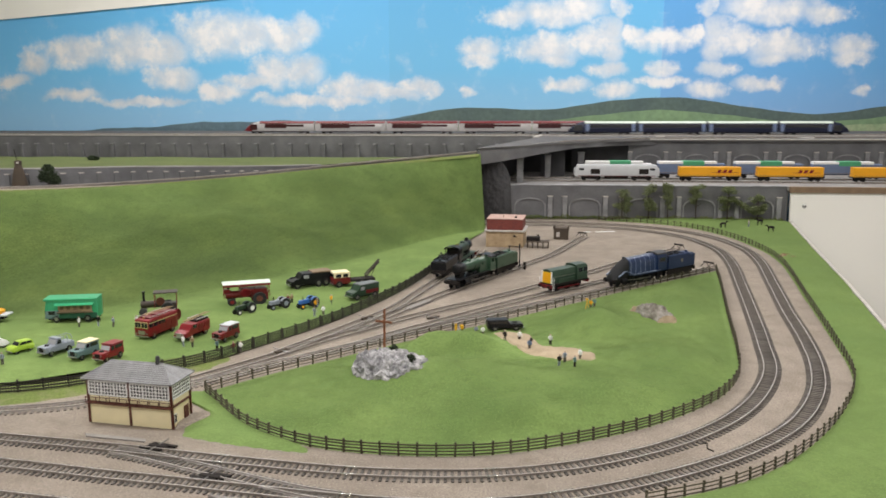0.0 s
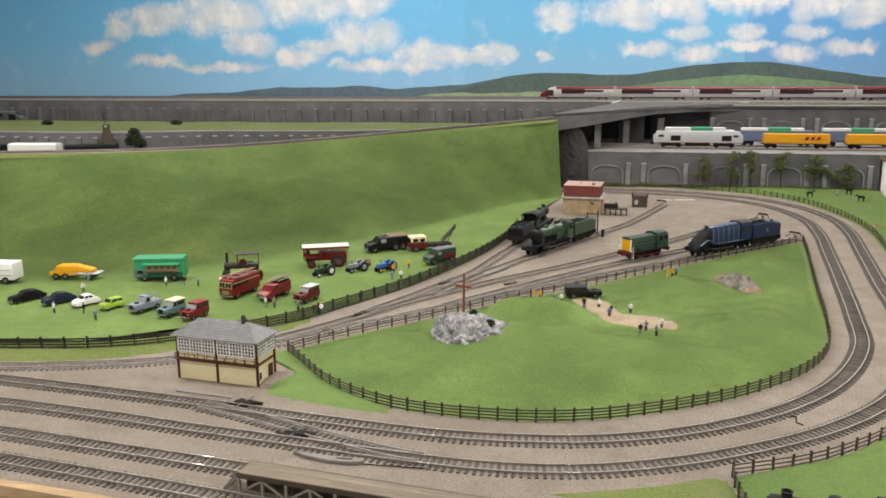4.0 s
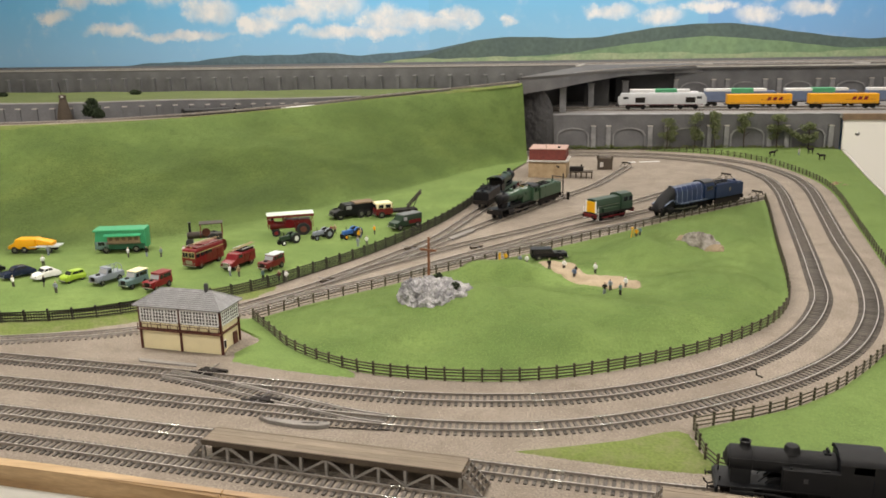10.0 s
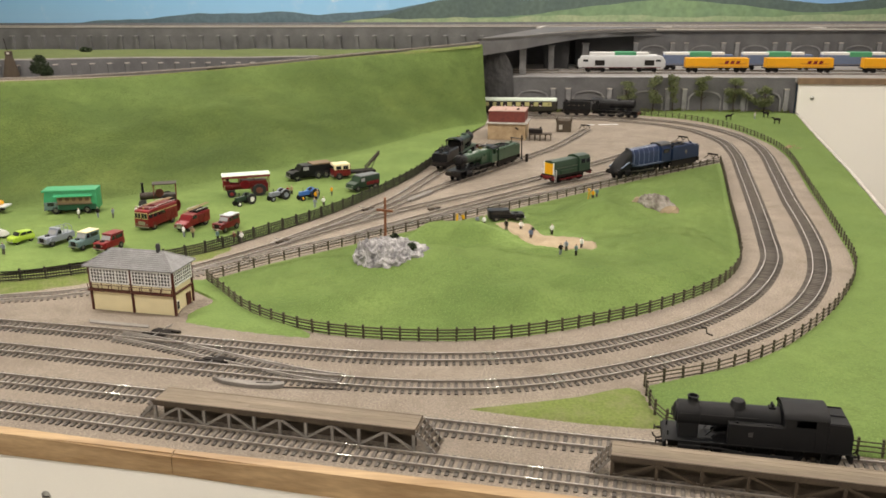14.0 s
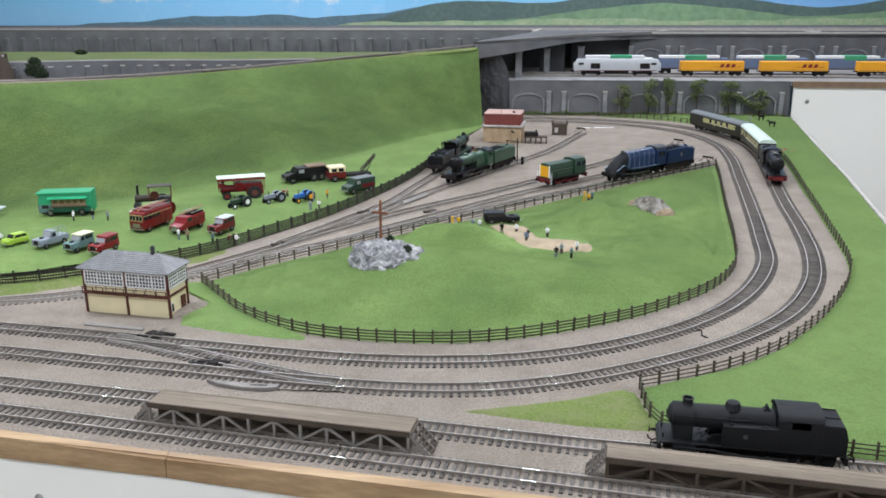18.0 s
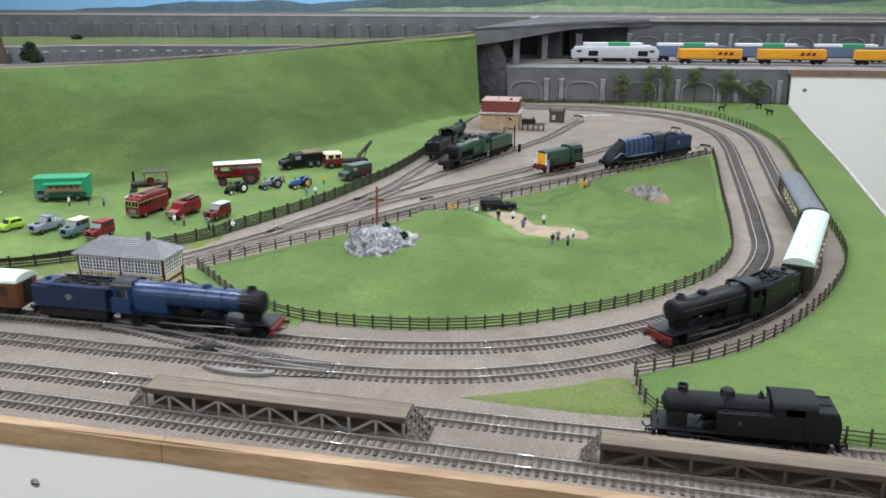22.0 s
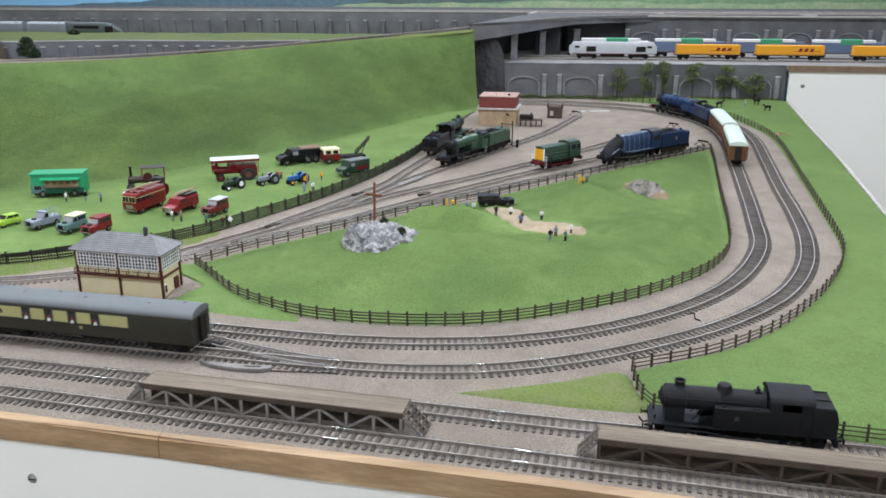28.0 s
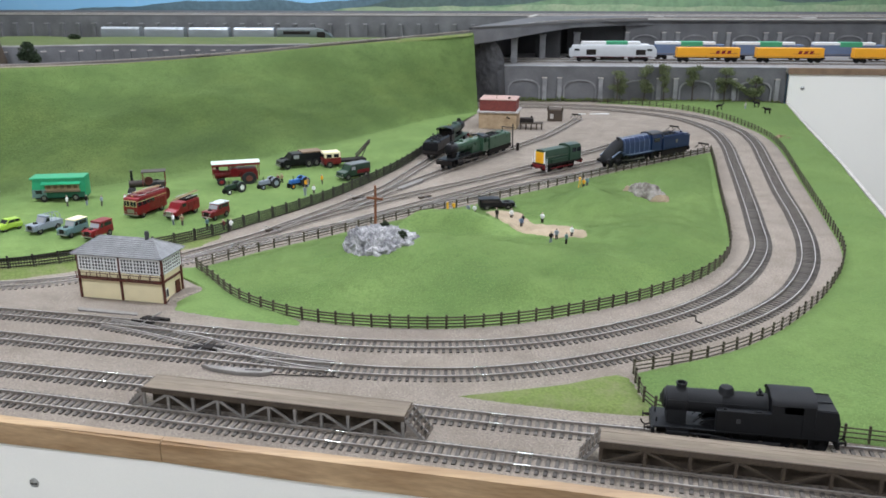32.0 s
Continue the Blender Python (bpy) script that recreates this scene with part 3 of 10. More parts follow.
def baseboard():
    board = slab("ground", EDGE + DIAG[1:] + [(0.805, 2.62), (-2.7, 2.62)], -0.02, 0.0, BALLAST)
    tagged(board, "baseboard covered in fine grey-brown ballast", "ground", kind="structure")
    gx, gy = np.meshgrid(np.linspace(-0.85, 0.42, 80), np.linspace(0.0, 1.0, 30), indexing="ij")
    front = np.interp(gx, [e[0] for e in EDGE], [e[1] for e in EDGE]) + 0.003
    gy = front + (0.86 + np.clip(-0.3 - gx, 0, 1) * 0.16 - front) * gy
    fibres("ballast_grain", "loose grey-brown grains of ballast", np.dstack([gx, gy, np.full(gx.shape, 0.0003)]).reshape(-1, 3), grid_faces(80, 30), 150000, 0.0006, 0.0005, GRIT, 8, category="ballast")
    for run in (EDGE[:4] + [(-0.2665, 0.5982)], [(-0.2658, 0.5981)] + EDGE[4:]):
        bm = strip(BM(), run, 0.0105, -0.0165, 0.004)
        bmesh.ops.bevel(bm, geom=[e for e in bm.edges if abs(e.verts[0].co.x - e.verts[1].co.x) > 0.02], offset=0.0024, segments=3, affect="EDGES")
        tagged(part("trim", bm, WOOD, smooth=True), "varnished pine edging strip along the board", "trim", kind="structure")
    bm = strip(BM(), EDGE, 0.006, -0.55, -0.017)
    tagged(part("fascia_panel", bm, WHITE), "white painted fascia panel below the board edge", "panel", kind="structure")
    bm = strip(BM(), DIAG, 0.006, -0.03, 0.004)
    tagged(part("trim", bm, PALE), "pale painted board edge beside the lawn", "trim", kind="structure")
    bm = strip(BM(), DIAG, 0.004, -0.55, -0.031)
    tagged(part("fascia_panel", bm, WHITE), "white fascia panel along the aisle side", "panel", kind="structure")


def screw(x, y, z, r, label):
    t = thing("screw", label, "screw", m=pose(x, y, z))
    bm = BM()
    lathe(bm, [(r, 0), (r * 0.95, r * 0.25), (r * 0.5, r * 0.5), (r * 0.12, r * 0.55)], 0, 0, 0, "z", 14)
    bmesh.ops.rotate(bm, cent=(0, 0, 0), matrix=Matrix.Rotation(radians(90), 3, "X"), verts=bm.verts)
    part("head", bm, CHROME, t, smooth=True)
    bm = BM()
    bx(bm, -r * 0.6, r * 0.6, -r * 0.62, -r * 0.5, -r * 0.1, r * 0.1)
    part("slot", bm, UNDER, t)


def fbm(x, y, f, seed=0.0):
    return np.array([noise.fractal(Vector((a * f + seed, b * f, seed)), 1.0, 2.0, 4) for a, b in zip(np.ravel(x), np.ravel(y))]).reshape(np.shape(x))


def bank():
    """Show field and embankment as one sheet from the lineside fence to the crest."""
    nu, nv = 180, 60
    a, b, c = SHOW_FENCE.even(nu), FOOT.even(nu), CREST.even(nu)
    # same distance along the plan for all three lines
    a = np.array([SHOW_FENCE.at(np.interp(x, SHOW_FENCE.p[:, 0], SHOW_FENCE.s)) for x in np.linspace(-2.7, -0.165, nu)])
    b = np.array([FOOT.at(np.interp(x, FOOT.p[:, 0], FOOT.s)) for x in np.linspace(-2.7, -0.079, nu)])
    c = np.array([CREST.at(np.interp(x, CREST.p[:, 0], CREST.s)) for x in np.linspace(-2.7, -0.1, nu)])
    v1 = np.linspace(0, 1, 24)[:, None, None]
    field = a + (b - a) * v1
    field[0] += (a - b) / np.linalg.norm(a - b, axis=1)[:, None] * 0.012
    field[..., 2] = 0.003 * np.sin(np.pi * np.clip(v1[..., 0] * 1.0, 0, 1)) + 0.0008
    field[0, :, 2] = -0.001
    v2 = np.linspace(0, 1, nv - 24 + 1)[1:, None, None]
    slope = b + (c - b) * v2
    e = v2[..., 0]
    slope[..., 2] = c[:, 2] * (0.12 * e + 0.88 * e ** 1.45)
    pts = np.concatenate([field, slope])
    h = fbm(pts[..., 0], pts[..., 1], 3.6) * 0.016 + np.abs(fbm(pts[..., 0] + pts[..., 2], pts[..., 1] + 2 * pts[..., 2], 9.0, 1.0)) * 0.007 + fbm(pts[..., 0], pts[..., 1], 30.0, 3.0) * 0.0022
    w = np.concatenate([np.linspace(0, 0.15, 24), 0.15 + 0.85 * np.sin(np.linspace(0.0, np.pi - 0.05, nv - 24)) ** 0.7])[:, None]
    w[-1] = 0
    pts[..., 2] += h * w
    pts[1:, :, 2] = np.maximum(pts[1:, :, 2], 0.0012)
    # weight of the bank's painted shade, less towards crest and right end
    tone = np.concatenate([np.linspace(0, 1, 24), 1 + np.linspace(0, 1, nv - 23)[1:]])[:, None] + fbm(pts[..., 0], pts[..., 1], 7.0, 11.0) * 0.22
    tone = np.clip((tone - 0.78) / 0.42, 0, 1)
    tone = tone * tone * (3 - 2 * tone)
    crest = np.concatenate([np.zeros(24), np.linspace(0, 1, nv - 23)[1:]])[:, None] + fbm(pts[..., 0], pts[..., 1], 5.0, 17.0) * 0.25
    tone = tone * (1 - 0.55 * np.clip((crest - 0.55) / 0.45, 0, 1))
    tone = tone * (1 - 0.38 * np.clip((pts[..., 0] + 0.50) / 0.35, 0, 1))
    pts, tone = pts.transpose(1, 0, 2), tone.T
    nvv = len(v1) + len(v2)
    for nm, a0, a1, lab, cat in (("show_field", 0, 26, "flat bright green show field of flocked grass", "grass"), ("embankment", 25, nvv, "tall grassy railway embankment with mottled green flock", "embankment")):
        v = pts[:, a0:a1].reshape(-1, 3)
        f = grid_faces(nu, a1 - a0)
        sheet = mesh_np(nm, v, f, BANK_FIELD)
        sheet.data.attributes.new("shaded_bank_flock", "FLOAT", "POINT").data.foreach_set("value", tone[:, a0:a1].ravel())
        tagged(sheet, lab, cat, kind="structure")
    near = lambda b: b[:, 0] > -1.35
    fibres("field_flock", "short upright green flock on the show field", pts[:, 1:25].reshape(-1, 3), grid_faces(nu, 24), 90000, 0.0017, 0.00035, FIBRE, 3, near)
    fibres("shaded_bank_flock", "longer tufted flock on the embankment face", pts[:, 24:].reshape(-1, 3), grid_faces(nu, nvv - 24), 150000, 0.0026, 0.0004, FIBRE_BANK, 4, near)


# humps: middle x, y, height, half widths left-right, to the front, to the back
BUMPS = [(-0.10, 1.045, 0.035, 0.085, 0.075, 0.030), (0.06, 1.035, 0.018, 0.07, 0.07, 0.035), (-0.085, 1.214, 0.024, 0.052, 0.019, 0.034), (-0.06, 1.145, -0.005, 0.06, 0.02, 0.02), (0.14, 1.345, 0.025, 0.042, 0.040, 0.06), (0.21, 1.17, 0.020, 0.06, 0.075, 0.05), (0.29, 1.52, 0.014, 0.05, 0.1, 0.08), (-0.25, 1.03, 0.006, 0.06, 0.06, 0.05), (0.105, 1.25, -0.007, 0.04, 0.03, 0.03), (0.0, 0.93, 0.006, 0.05, 0.025, 0.025), (0.13, 1.02, 0.006, 0.03, 0.03, 0.02), (-0.2, 0.93, 0.005, 0.035, 0.02, 0.02)]


def mound_z(x, y):
    """Height of the oval lawn."""
    z = 0.003
    for cx, cy, h, wx, wf, wb in BUMPS:
        z += h * math.exp(-0.5 * ((x - cx) / wx) ** 2 - 0.5 * ((y - cy) / (wf if y < cy else wb)) ** 2)
    return 0.001 + rim_fall(x, y) * max(0.0012, z + 0.0042 * float(fbm(x, y, 26.0)))


RIM = np.vstack([OVAL_BACK.even(90)[:-1], OVAL_FRONT.even(130)[:-1]])


def rim_fall(x, y):
    d = math.sqrt(((RIM[:, 0] - x) ** 2 + (RIM[:, 1] - y) ** 2).min())
    t = min(1.0, d / (0.075 if y < 1.02 else 0.05))
    return t * t * (3 - 2 * t)


def oval():
    cx, cy = 0.02, 1.17
    rim = RIM[:, :2]
    n, k = len(rim), 64
    rr = np.linspace(1.0, 0.0, k)
    out = []
    for i, r in enumerate(rr):
        q = np.array([cx, cy]) + (rim - (cx, cy)) * r
        if i == 0:
            q = np.array([cx, cy]) + (rim - (cx, cy)) * 1.012
        zz = np.array([mound_z(x, y) if i else -0.001 for x, y in q])
        zz += fbm(q[:, 0], q[:, 1], 110.0, 3.0) * 0.0008 * (i > 2)
        out.append(np.column_stack([q, zz]))
    v = np.concatenate(out)
    f = []
    for i in range(k - 1):
        for j in range(n):
            f.append((i * n + j, i * n + (j + 1) % n, (i + 1) * n + (j + 1) % n, (i + 1) * n + j))
    ob = mesh_np("grass_mound", v, f, GRASS)
    fibres("mound_flock", "short upright green flock on the mound", v[n * 2 :], np.array(f)[: n * (k - 3)], 170000, 0.0019, 0.00035, FIBRE, 5, lambda b: np.hypot((b[:, 0] - 0.035) / 0.08, (b[:, 1] - 1.215) / 0.05) > 1.0)
    tagged(ob, "undulating oval mound of bright green flocked grass", "grass", kind="structure")


def lawn():
    k, n1, n2 = 22, 150, 60
    a = np.vstack([LAWN_FENCE.even(n1)[:, :2], GATE_FENCE.even(n2)[1:, :2]])
    d = np.array(DIAG)[::-1]
    edge = Way([tuple(p) for p in d])
    sy = lambda y: float(np.interp(-y, -edge.p[:, 1], edge.s))
    b = np.vstack([[edge.at(s)[:2] for s in np.linspace(0, sy(0.85), n1)], [edge.at(s)[:2] for s in np.linspace(sy(0.85), sy(0.612), n2)[1:]]])
    n = len(a)
    t = np.linspace(0, 1, k)[:, None, None]
    q = a + (b - a) * t
    q[..., 1] = np.minimum(q[..., 1], 2.574)
    z = 0.002 + 0.006 * np.sin(np.pi * t[..., 0]) ** 0.7 + fbm(q[..., 0], q[..., 1], 9.0) * 0.002
    z[0] = -0.001
    v = np.dstack([q, np.broadcast_to(z, q.shape[:2])])
    v[0, :, :2] += (a - b) / np.linalg.norm(a - b, axis=1)[:, None] * 0.006
    ob = mesh_np("lawn", v.reshape(-1, 3), grid_faces(k, n), GRASS_LAWN)
    fibres("lawn_flock", "short upright green flock on the lawn", v.reshape(-1, 3), grid_faces(k, n), 90000, 0.0019, 0.00035, FIBRE, 6)
    tagged(ob, "bright green lawn between lineside fence and board edge", "grass", kind="structure")
    tongue = Way([(-0.041, 0.688), (0.009, 0.703), (0.06, 0.72), (0.115, 0.742), (0.127, 0.70), (0.133, 0.668), (0.081, 0.667), (0.009, 0.678), (-0.041, 0.688)])
    flat_patch("grass_tongue", tongue, GRASS_DRY, "tongue of thin yellowish grass beside the tracks", 0.003)
    near_box = Way([(-0.365, 0.866), (-0.372, 0.90), (-0.360, 0.935), (-0.42, 1.0), (-0.385, 1.02), (-0.335, 0.96), (-0.29, 0.905), (-0.22, 0.85), (-0.21, 0.835), (-0.29, 0.845), (-0.365, 0.866)])
    flat_patch("grass_verge", near_box, GRASS_LAWN, "green grass verge beside the signal box", 0.003)
    verge = Way([(-1.0, 0.925), (-0.8, 0.91), (-0.64, 0.935), (-0.56, 0.97), (-0.45, 1.06), (-0.40, 1.12), (-0.40, 1.19), (-0.57, 1.04), (-0.8, 0.97), (-1.0, 0.97), (-1.0, 0.925)])
    flat_patch("grass_verge", verge, GRASS_DRY, "thin grass verge along the show field fence", 0.0025)


def flat_patch(name, way, material, label, h):
    p = way.even(120)[:-1, :2]
    c = p.mean(0)
    out, k = [], 8
    for i in range(k):
        r = 1 - i / (k - 1)
        q = c + (p - c) * r
        wob = 1 + 0.02 * np.sin(np.arange(len(p)) * 1.7) * (i == 0)
        q = c + (q - c) * np.reshape(wob, (-1, 1)) if i == 0 else q
        out.append(np.column_stack([q, np.full(len(p), -0.0005 if i == 0 else h * min(1, i / 2))]))
    n = len(p)
    f = [(i * n + j, i * n + (j + 1) % n, (i + 1) * n + (j + 1) % n, (i + 1) * n + j) for i in range(k - 1) for j in range(n)]
    tagged(mesh_np(name, np.concatenate(out), f, material), label, "grass", kind="structure")


# ---- track ----
def rail_bm(way, s0, s1, gauge=0.0165, zoff=0.0):
    obs = []
    prof = [(-0.0007, 0.0012), (-0.00025, 0.0016), (-0.00025, 0.0029), (-0.00048, 0.0031), (-0.00048, 0.0038), (0.00048, 0.0038), (0.00048, 0.0031), (0.00025, 0.0029), (0.00025, 0.0016), (0.0007, 0.0012)]
    n = max(2, int((s1 - s0) / 0.012))
    for side in (1, -1):
        v = []
        for s in np.linspace(s0, s1, n + 1):
            a = way.turn(s)
            base = way.left(s, side * gauge / 2)
            for u, h in prof:
                v.append((base[0] - math.sin(a) * u, base[1] + math.cos(a) * u, base[2] + h + zoff))
        k = len(prof)
        f = [(i * k + j, i * k + (j + 1) % k, (i + 1) * k + (j + 1) % k, (i + 1) * k + j) for i in range(n) for j in range(k)]
        f += [tuple(range(k)), tuple(range(n * k, (n + 1) * k))]
        obs.append((v, f))
    return obs


SLEEPER_MESH = bpy.data.meshes.new("sleeper")
_b = BM()
bx(_b, -0.0016, 0.0016, -0.0150, 0.0150, -0.0006, 0.0013, 0.0003)
for _s in (-1, 1):
    bx(_b, -0.0011, 0.0011, _s * 0.00825 - 0.0020, _s * 0.00825 + 0.0020, 0.0013, 0.0019)
_b.to_mesh(SLEEPER_MESH)
_b.free()
SLEEPER_MESH.materials.append(SLEEPER)
SLEEPERS = []


def track(name, way, label, s0=0.0, s1=None, near=None, pitch=0.0070, joints=(), sunk=0.0, rest=None, side=None):
    """Rails and sleepers along a line; sleepers within the stretch near are parts, the rest one piece of stuff."""
    s1 = s1 or way.length
    t = thing(name, label, "railway track")
    for v, f in rail_bm(way, s0, s1):
        ob = mesh_np("rail", v, f, side or RAIL_SIDE, t, smooth=False)
        ob.data.materials.append(RAIL)
        ob.data.polygons.foreach_set("material_index", [1 if i % 10 in (3, 4, 5) else 0 for i in range(len(f))])
    verts, faces = [], []
    rng = random.Random(len(label))
    base = np.array([(x, y, z) for x in (-0.0016, 0.0016) for y in (-0.015, 0.015) for z in (0.0, 0.0013)])
    quad = [(0, 1, 3, 2), (4, 6, 7, 5), (0, 4, 5, 1), (2, 3, 7, 6), (1, 5, 7, 3)]
    for s in np.arange(s0 + pitch / 2, s1, pitch):
        p, a = way.at(s), way.turn(s) + rng.uniform(-0.02, 0.02)
        if near and near[0] <= s <= near[1]:
            SLEEPERS.append((t, Matrix.Translation(p) @ Matrix.Rotation(a, 4, "Z")))
            continue
        ca, sa = math.cos(a), math.sin(a)
        k = len(verts)
        verts += [(p[0] + ca * x - sa * y, p[1] + sa * x + ca * y, p[2] + z - sunk) for x, y, z in base]
        faces += [tuple(i + k for i in q) for q in quad]
    if verts:
        mesh_np("sleeper_run", verts, faces, rest or SLEEPER, t, smooth=False)["kind"] = "stuff"
    for s in joints:
        for side in (1, -1):
            bm = BM()
            bx(bm, -0.0065, 0.0065, -0.0008, 0.0008, 0.0013, 0.00395, 0.0003)
            ob = part("rail_joiner", bm, JOINER, t)
            ob.matrix_world = Matrix.Translation(way.left(s, side * 0.00825)) @ Matrix.Rotation(way.turn(s), 4, "Z")
    return t


def near_s(way, x, y):
    return float(way.s[np.argmin((way.p[:, 0] - x) ** 2 + (way.p[:, 1] - y) ** 2)])


def lay_tracks():
    i0, i1 = near_s(INNER, -0.62, 0.85), near_s(INNER, 0.40, 1.40)
    track("inner_loop_track", INNER, "inner loop of weathered model railway track on dark sleepers", near=(i0, min(i1, i0 + 2.6)),
          rest=SLEEPER_DUSTY, joints=[near_s(INNER, x, y) for x, y in ((-0.162, 0.79), (-0.02, 0.797), (0.13, 0.855), (-0.30, 0.808))])
    o0, o1 = near_s(OUTER, -0.58, 0.79), near_s(OUTER, 0.43, 1.30)
    track("outer_loop_track", OUTER, "outer loop of weathered model railway track on dark sleepers", near=(o0, min(o1, o0 + 2.6)),
          rest=SLEEPER_DUSTY, joints=[near_s(OUTER, x, y) for x, y in ((-0.155, 0.731), (-0.02, 0.734), (0.04, 0.75), (0.145, 0.803))])
    track("platform_track", BAY, "straight bay track behind the timber platforms", near=(near_s(BAY, -0.52, 0.72), near_s(BAY, 0.40, 0.58)), joints=[near_s(BAY, 0.0, 0.645), near_s(BAY, -0.36, 0.698)])
    track("front_track", FRONT, "straight front track beside the board edge", near=(near_s(FRONT, -0.48, 0.66), near_s(FRONT, 0.40, 0.52)), joints=[near_s(FRONT, 0.02, 0.58), near_s(FRONT, -0.13, 0.603)])
    track("yard_lead_track", LEAD, "curving lead track from the loop to the engine yard", joints=[near_s(LEAD, -0.36, 1.09)], sunk=0.0004, rest=SLEEPER_DUSTY, side=RAIL)
    for w, nm in ((SIDING_A, "engine yard siding beside the shunter"), (SIDING_B, "engine yard siding under the shunter"), (SIDING_C, "siding under the black tank engine"), (SIDING_D, "siding under the green engine ending at a stop block")):
        track("siding_track", w, nm, sunk=0.0011, rest=SLEEPER_DUSTY)
    track("crossover_track", CROSS, "crossover track joining both loops", s0=0.05, s1=CROSS.length - 0.03, side=RAIL)


# ---- walls, deck and backscene ----
def arch_outline(w, h, rise, n=10):
    """Outline of an arched recess, base at z 0."""
    pts = [(-w / 2, 0), (-w / 2, h - rise)]
    for i in range(1, n):
        u = -1 + 2 * i / n
        pts.append((u * w / 2, h - rise + rise * (1 - u * u) ** 0.5))
    return pts + [(w / 2, h - rise), (w / 2, 0)]


def arch_ring(bm, cx, y0, y1, z, w, h, rise, t, n=12):
    inner, outer = arch_outline(w, h, rise, n), arch_outline(w + 2 * t, h + t, rise + t * 0.3, n)
    a = [[bm.verts.new((cx + u, y, z + v)) for u, v in ring] for ring, y in ((inner, y0), (outer, y0), (outer, y1), (inner, y1))]
    for p, q in zip(a, a[1:] + a[:1]):
        for i in range(len(inner) - 1):
            bm.faces.new((p[i], p[i + 1], q[i + 1], q[i]))
    for k in (0, -1):
        bm.faces.new([r[k] for r in a])
    return bm


def wall_with_arches(name, x0, x1, y, z0, z1, thick, arches, aw, ah, label, rise=0.016, cap=True):
    """A retaining wall facing the front, with blind arches: shallow recesses under raised rings."""
    w = thing(name, label, "retaining wall", kind="structure")
    bm = BM()
    xs = [x0]
    for c in arches:
        xs += [c - aw / 2, c + aw / 2]
    xs.append(x1)
    for a, b in zip(xs[0::2], xs[1::2]):
        if b - a > 0.0005:
            bx(bm, a, b, y, y + thick, z0, z1)
    for c in arches:
        prof = arch_outline(aw, ah, rise)
        top = [(c + u, z0 + v) for u, v in prof[1:-1]]
        outline = [(c - aw / 2, z1)] + [(c + aw / 2, z1)] + top[::-1]
        prism(bm, outline, y, y + thick, "y")
    part("stonework", bm, STONE, w)
    for c in arches:
        bm = BM()
        bx(bm, c - aw / 2 - 0.001, c + aw / 2 + 0.001, y + 0.004, y + thick - 0.001, z0, z0 + ah + 0.001)
        part("arch_infill", bm, STONE, w)
        bm = arch_ring(BM(), c, y - 0.0022, y + 0.002, z0, aw, ah, rise, 0.0042)
        part("arch_ring", bm, STONE_L, w)
    if cap:
        bm = BM()
        bx(bm, x0, x1, y - 0.003, y + thick + 0.002, z1, z1 + 0.003, 0.0006)
        part("coping", bm, STONE_L, w)
    return w


def pilaster(w, x, y, z0, z1, wd=0.012, d=0.007):
    bm = BM()
    bx(bm, x - wd / 2, x + wd / 2, y - d, y + 0.001, z0, z1, 0.0008)
    part("pilaster", bm, STONE_L, w)
    bm = BM()
    bx(bm, x - wd / 2 - 0.0012, x + wd / 2 + 0.0012, y - d - 0.0015, y + 0.001, z1, z1 + 0.003, 0.0006)
    part("pilaster_cap", bm, PALE, w)


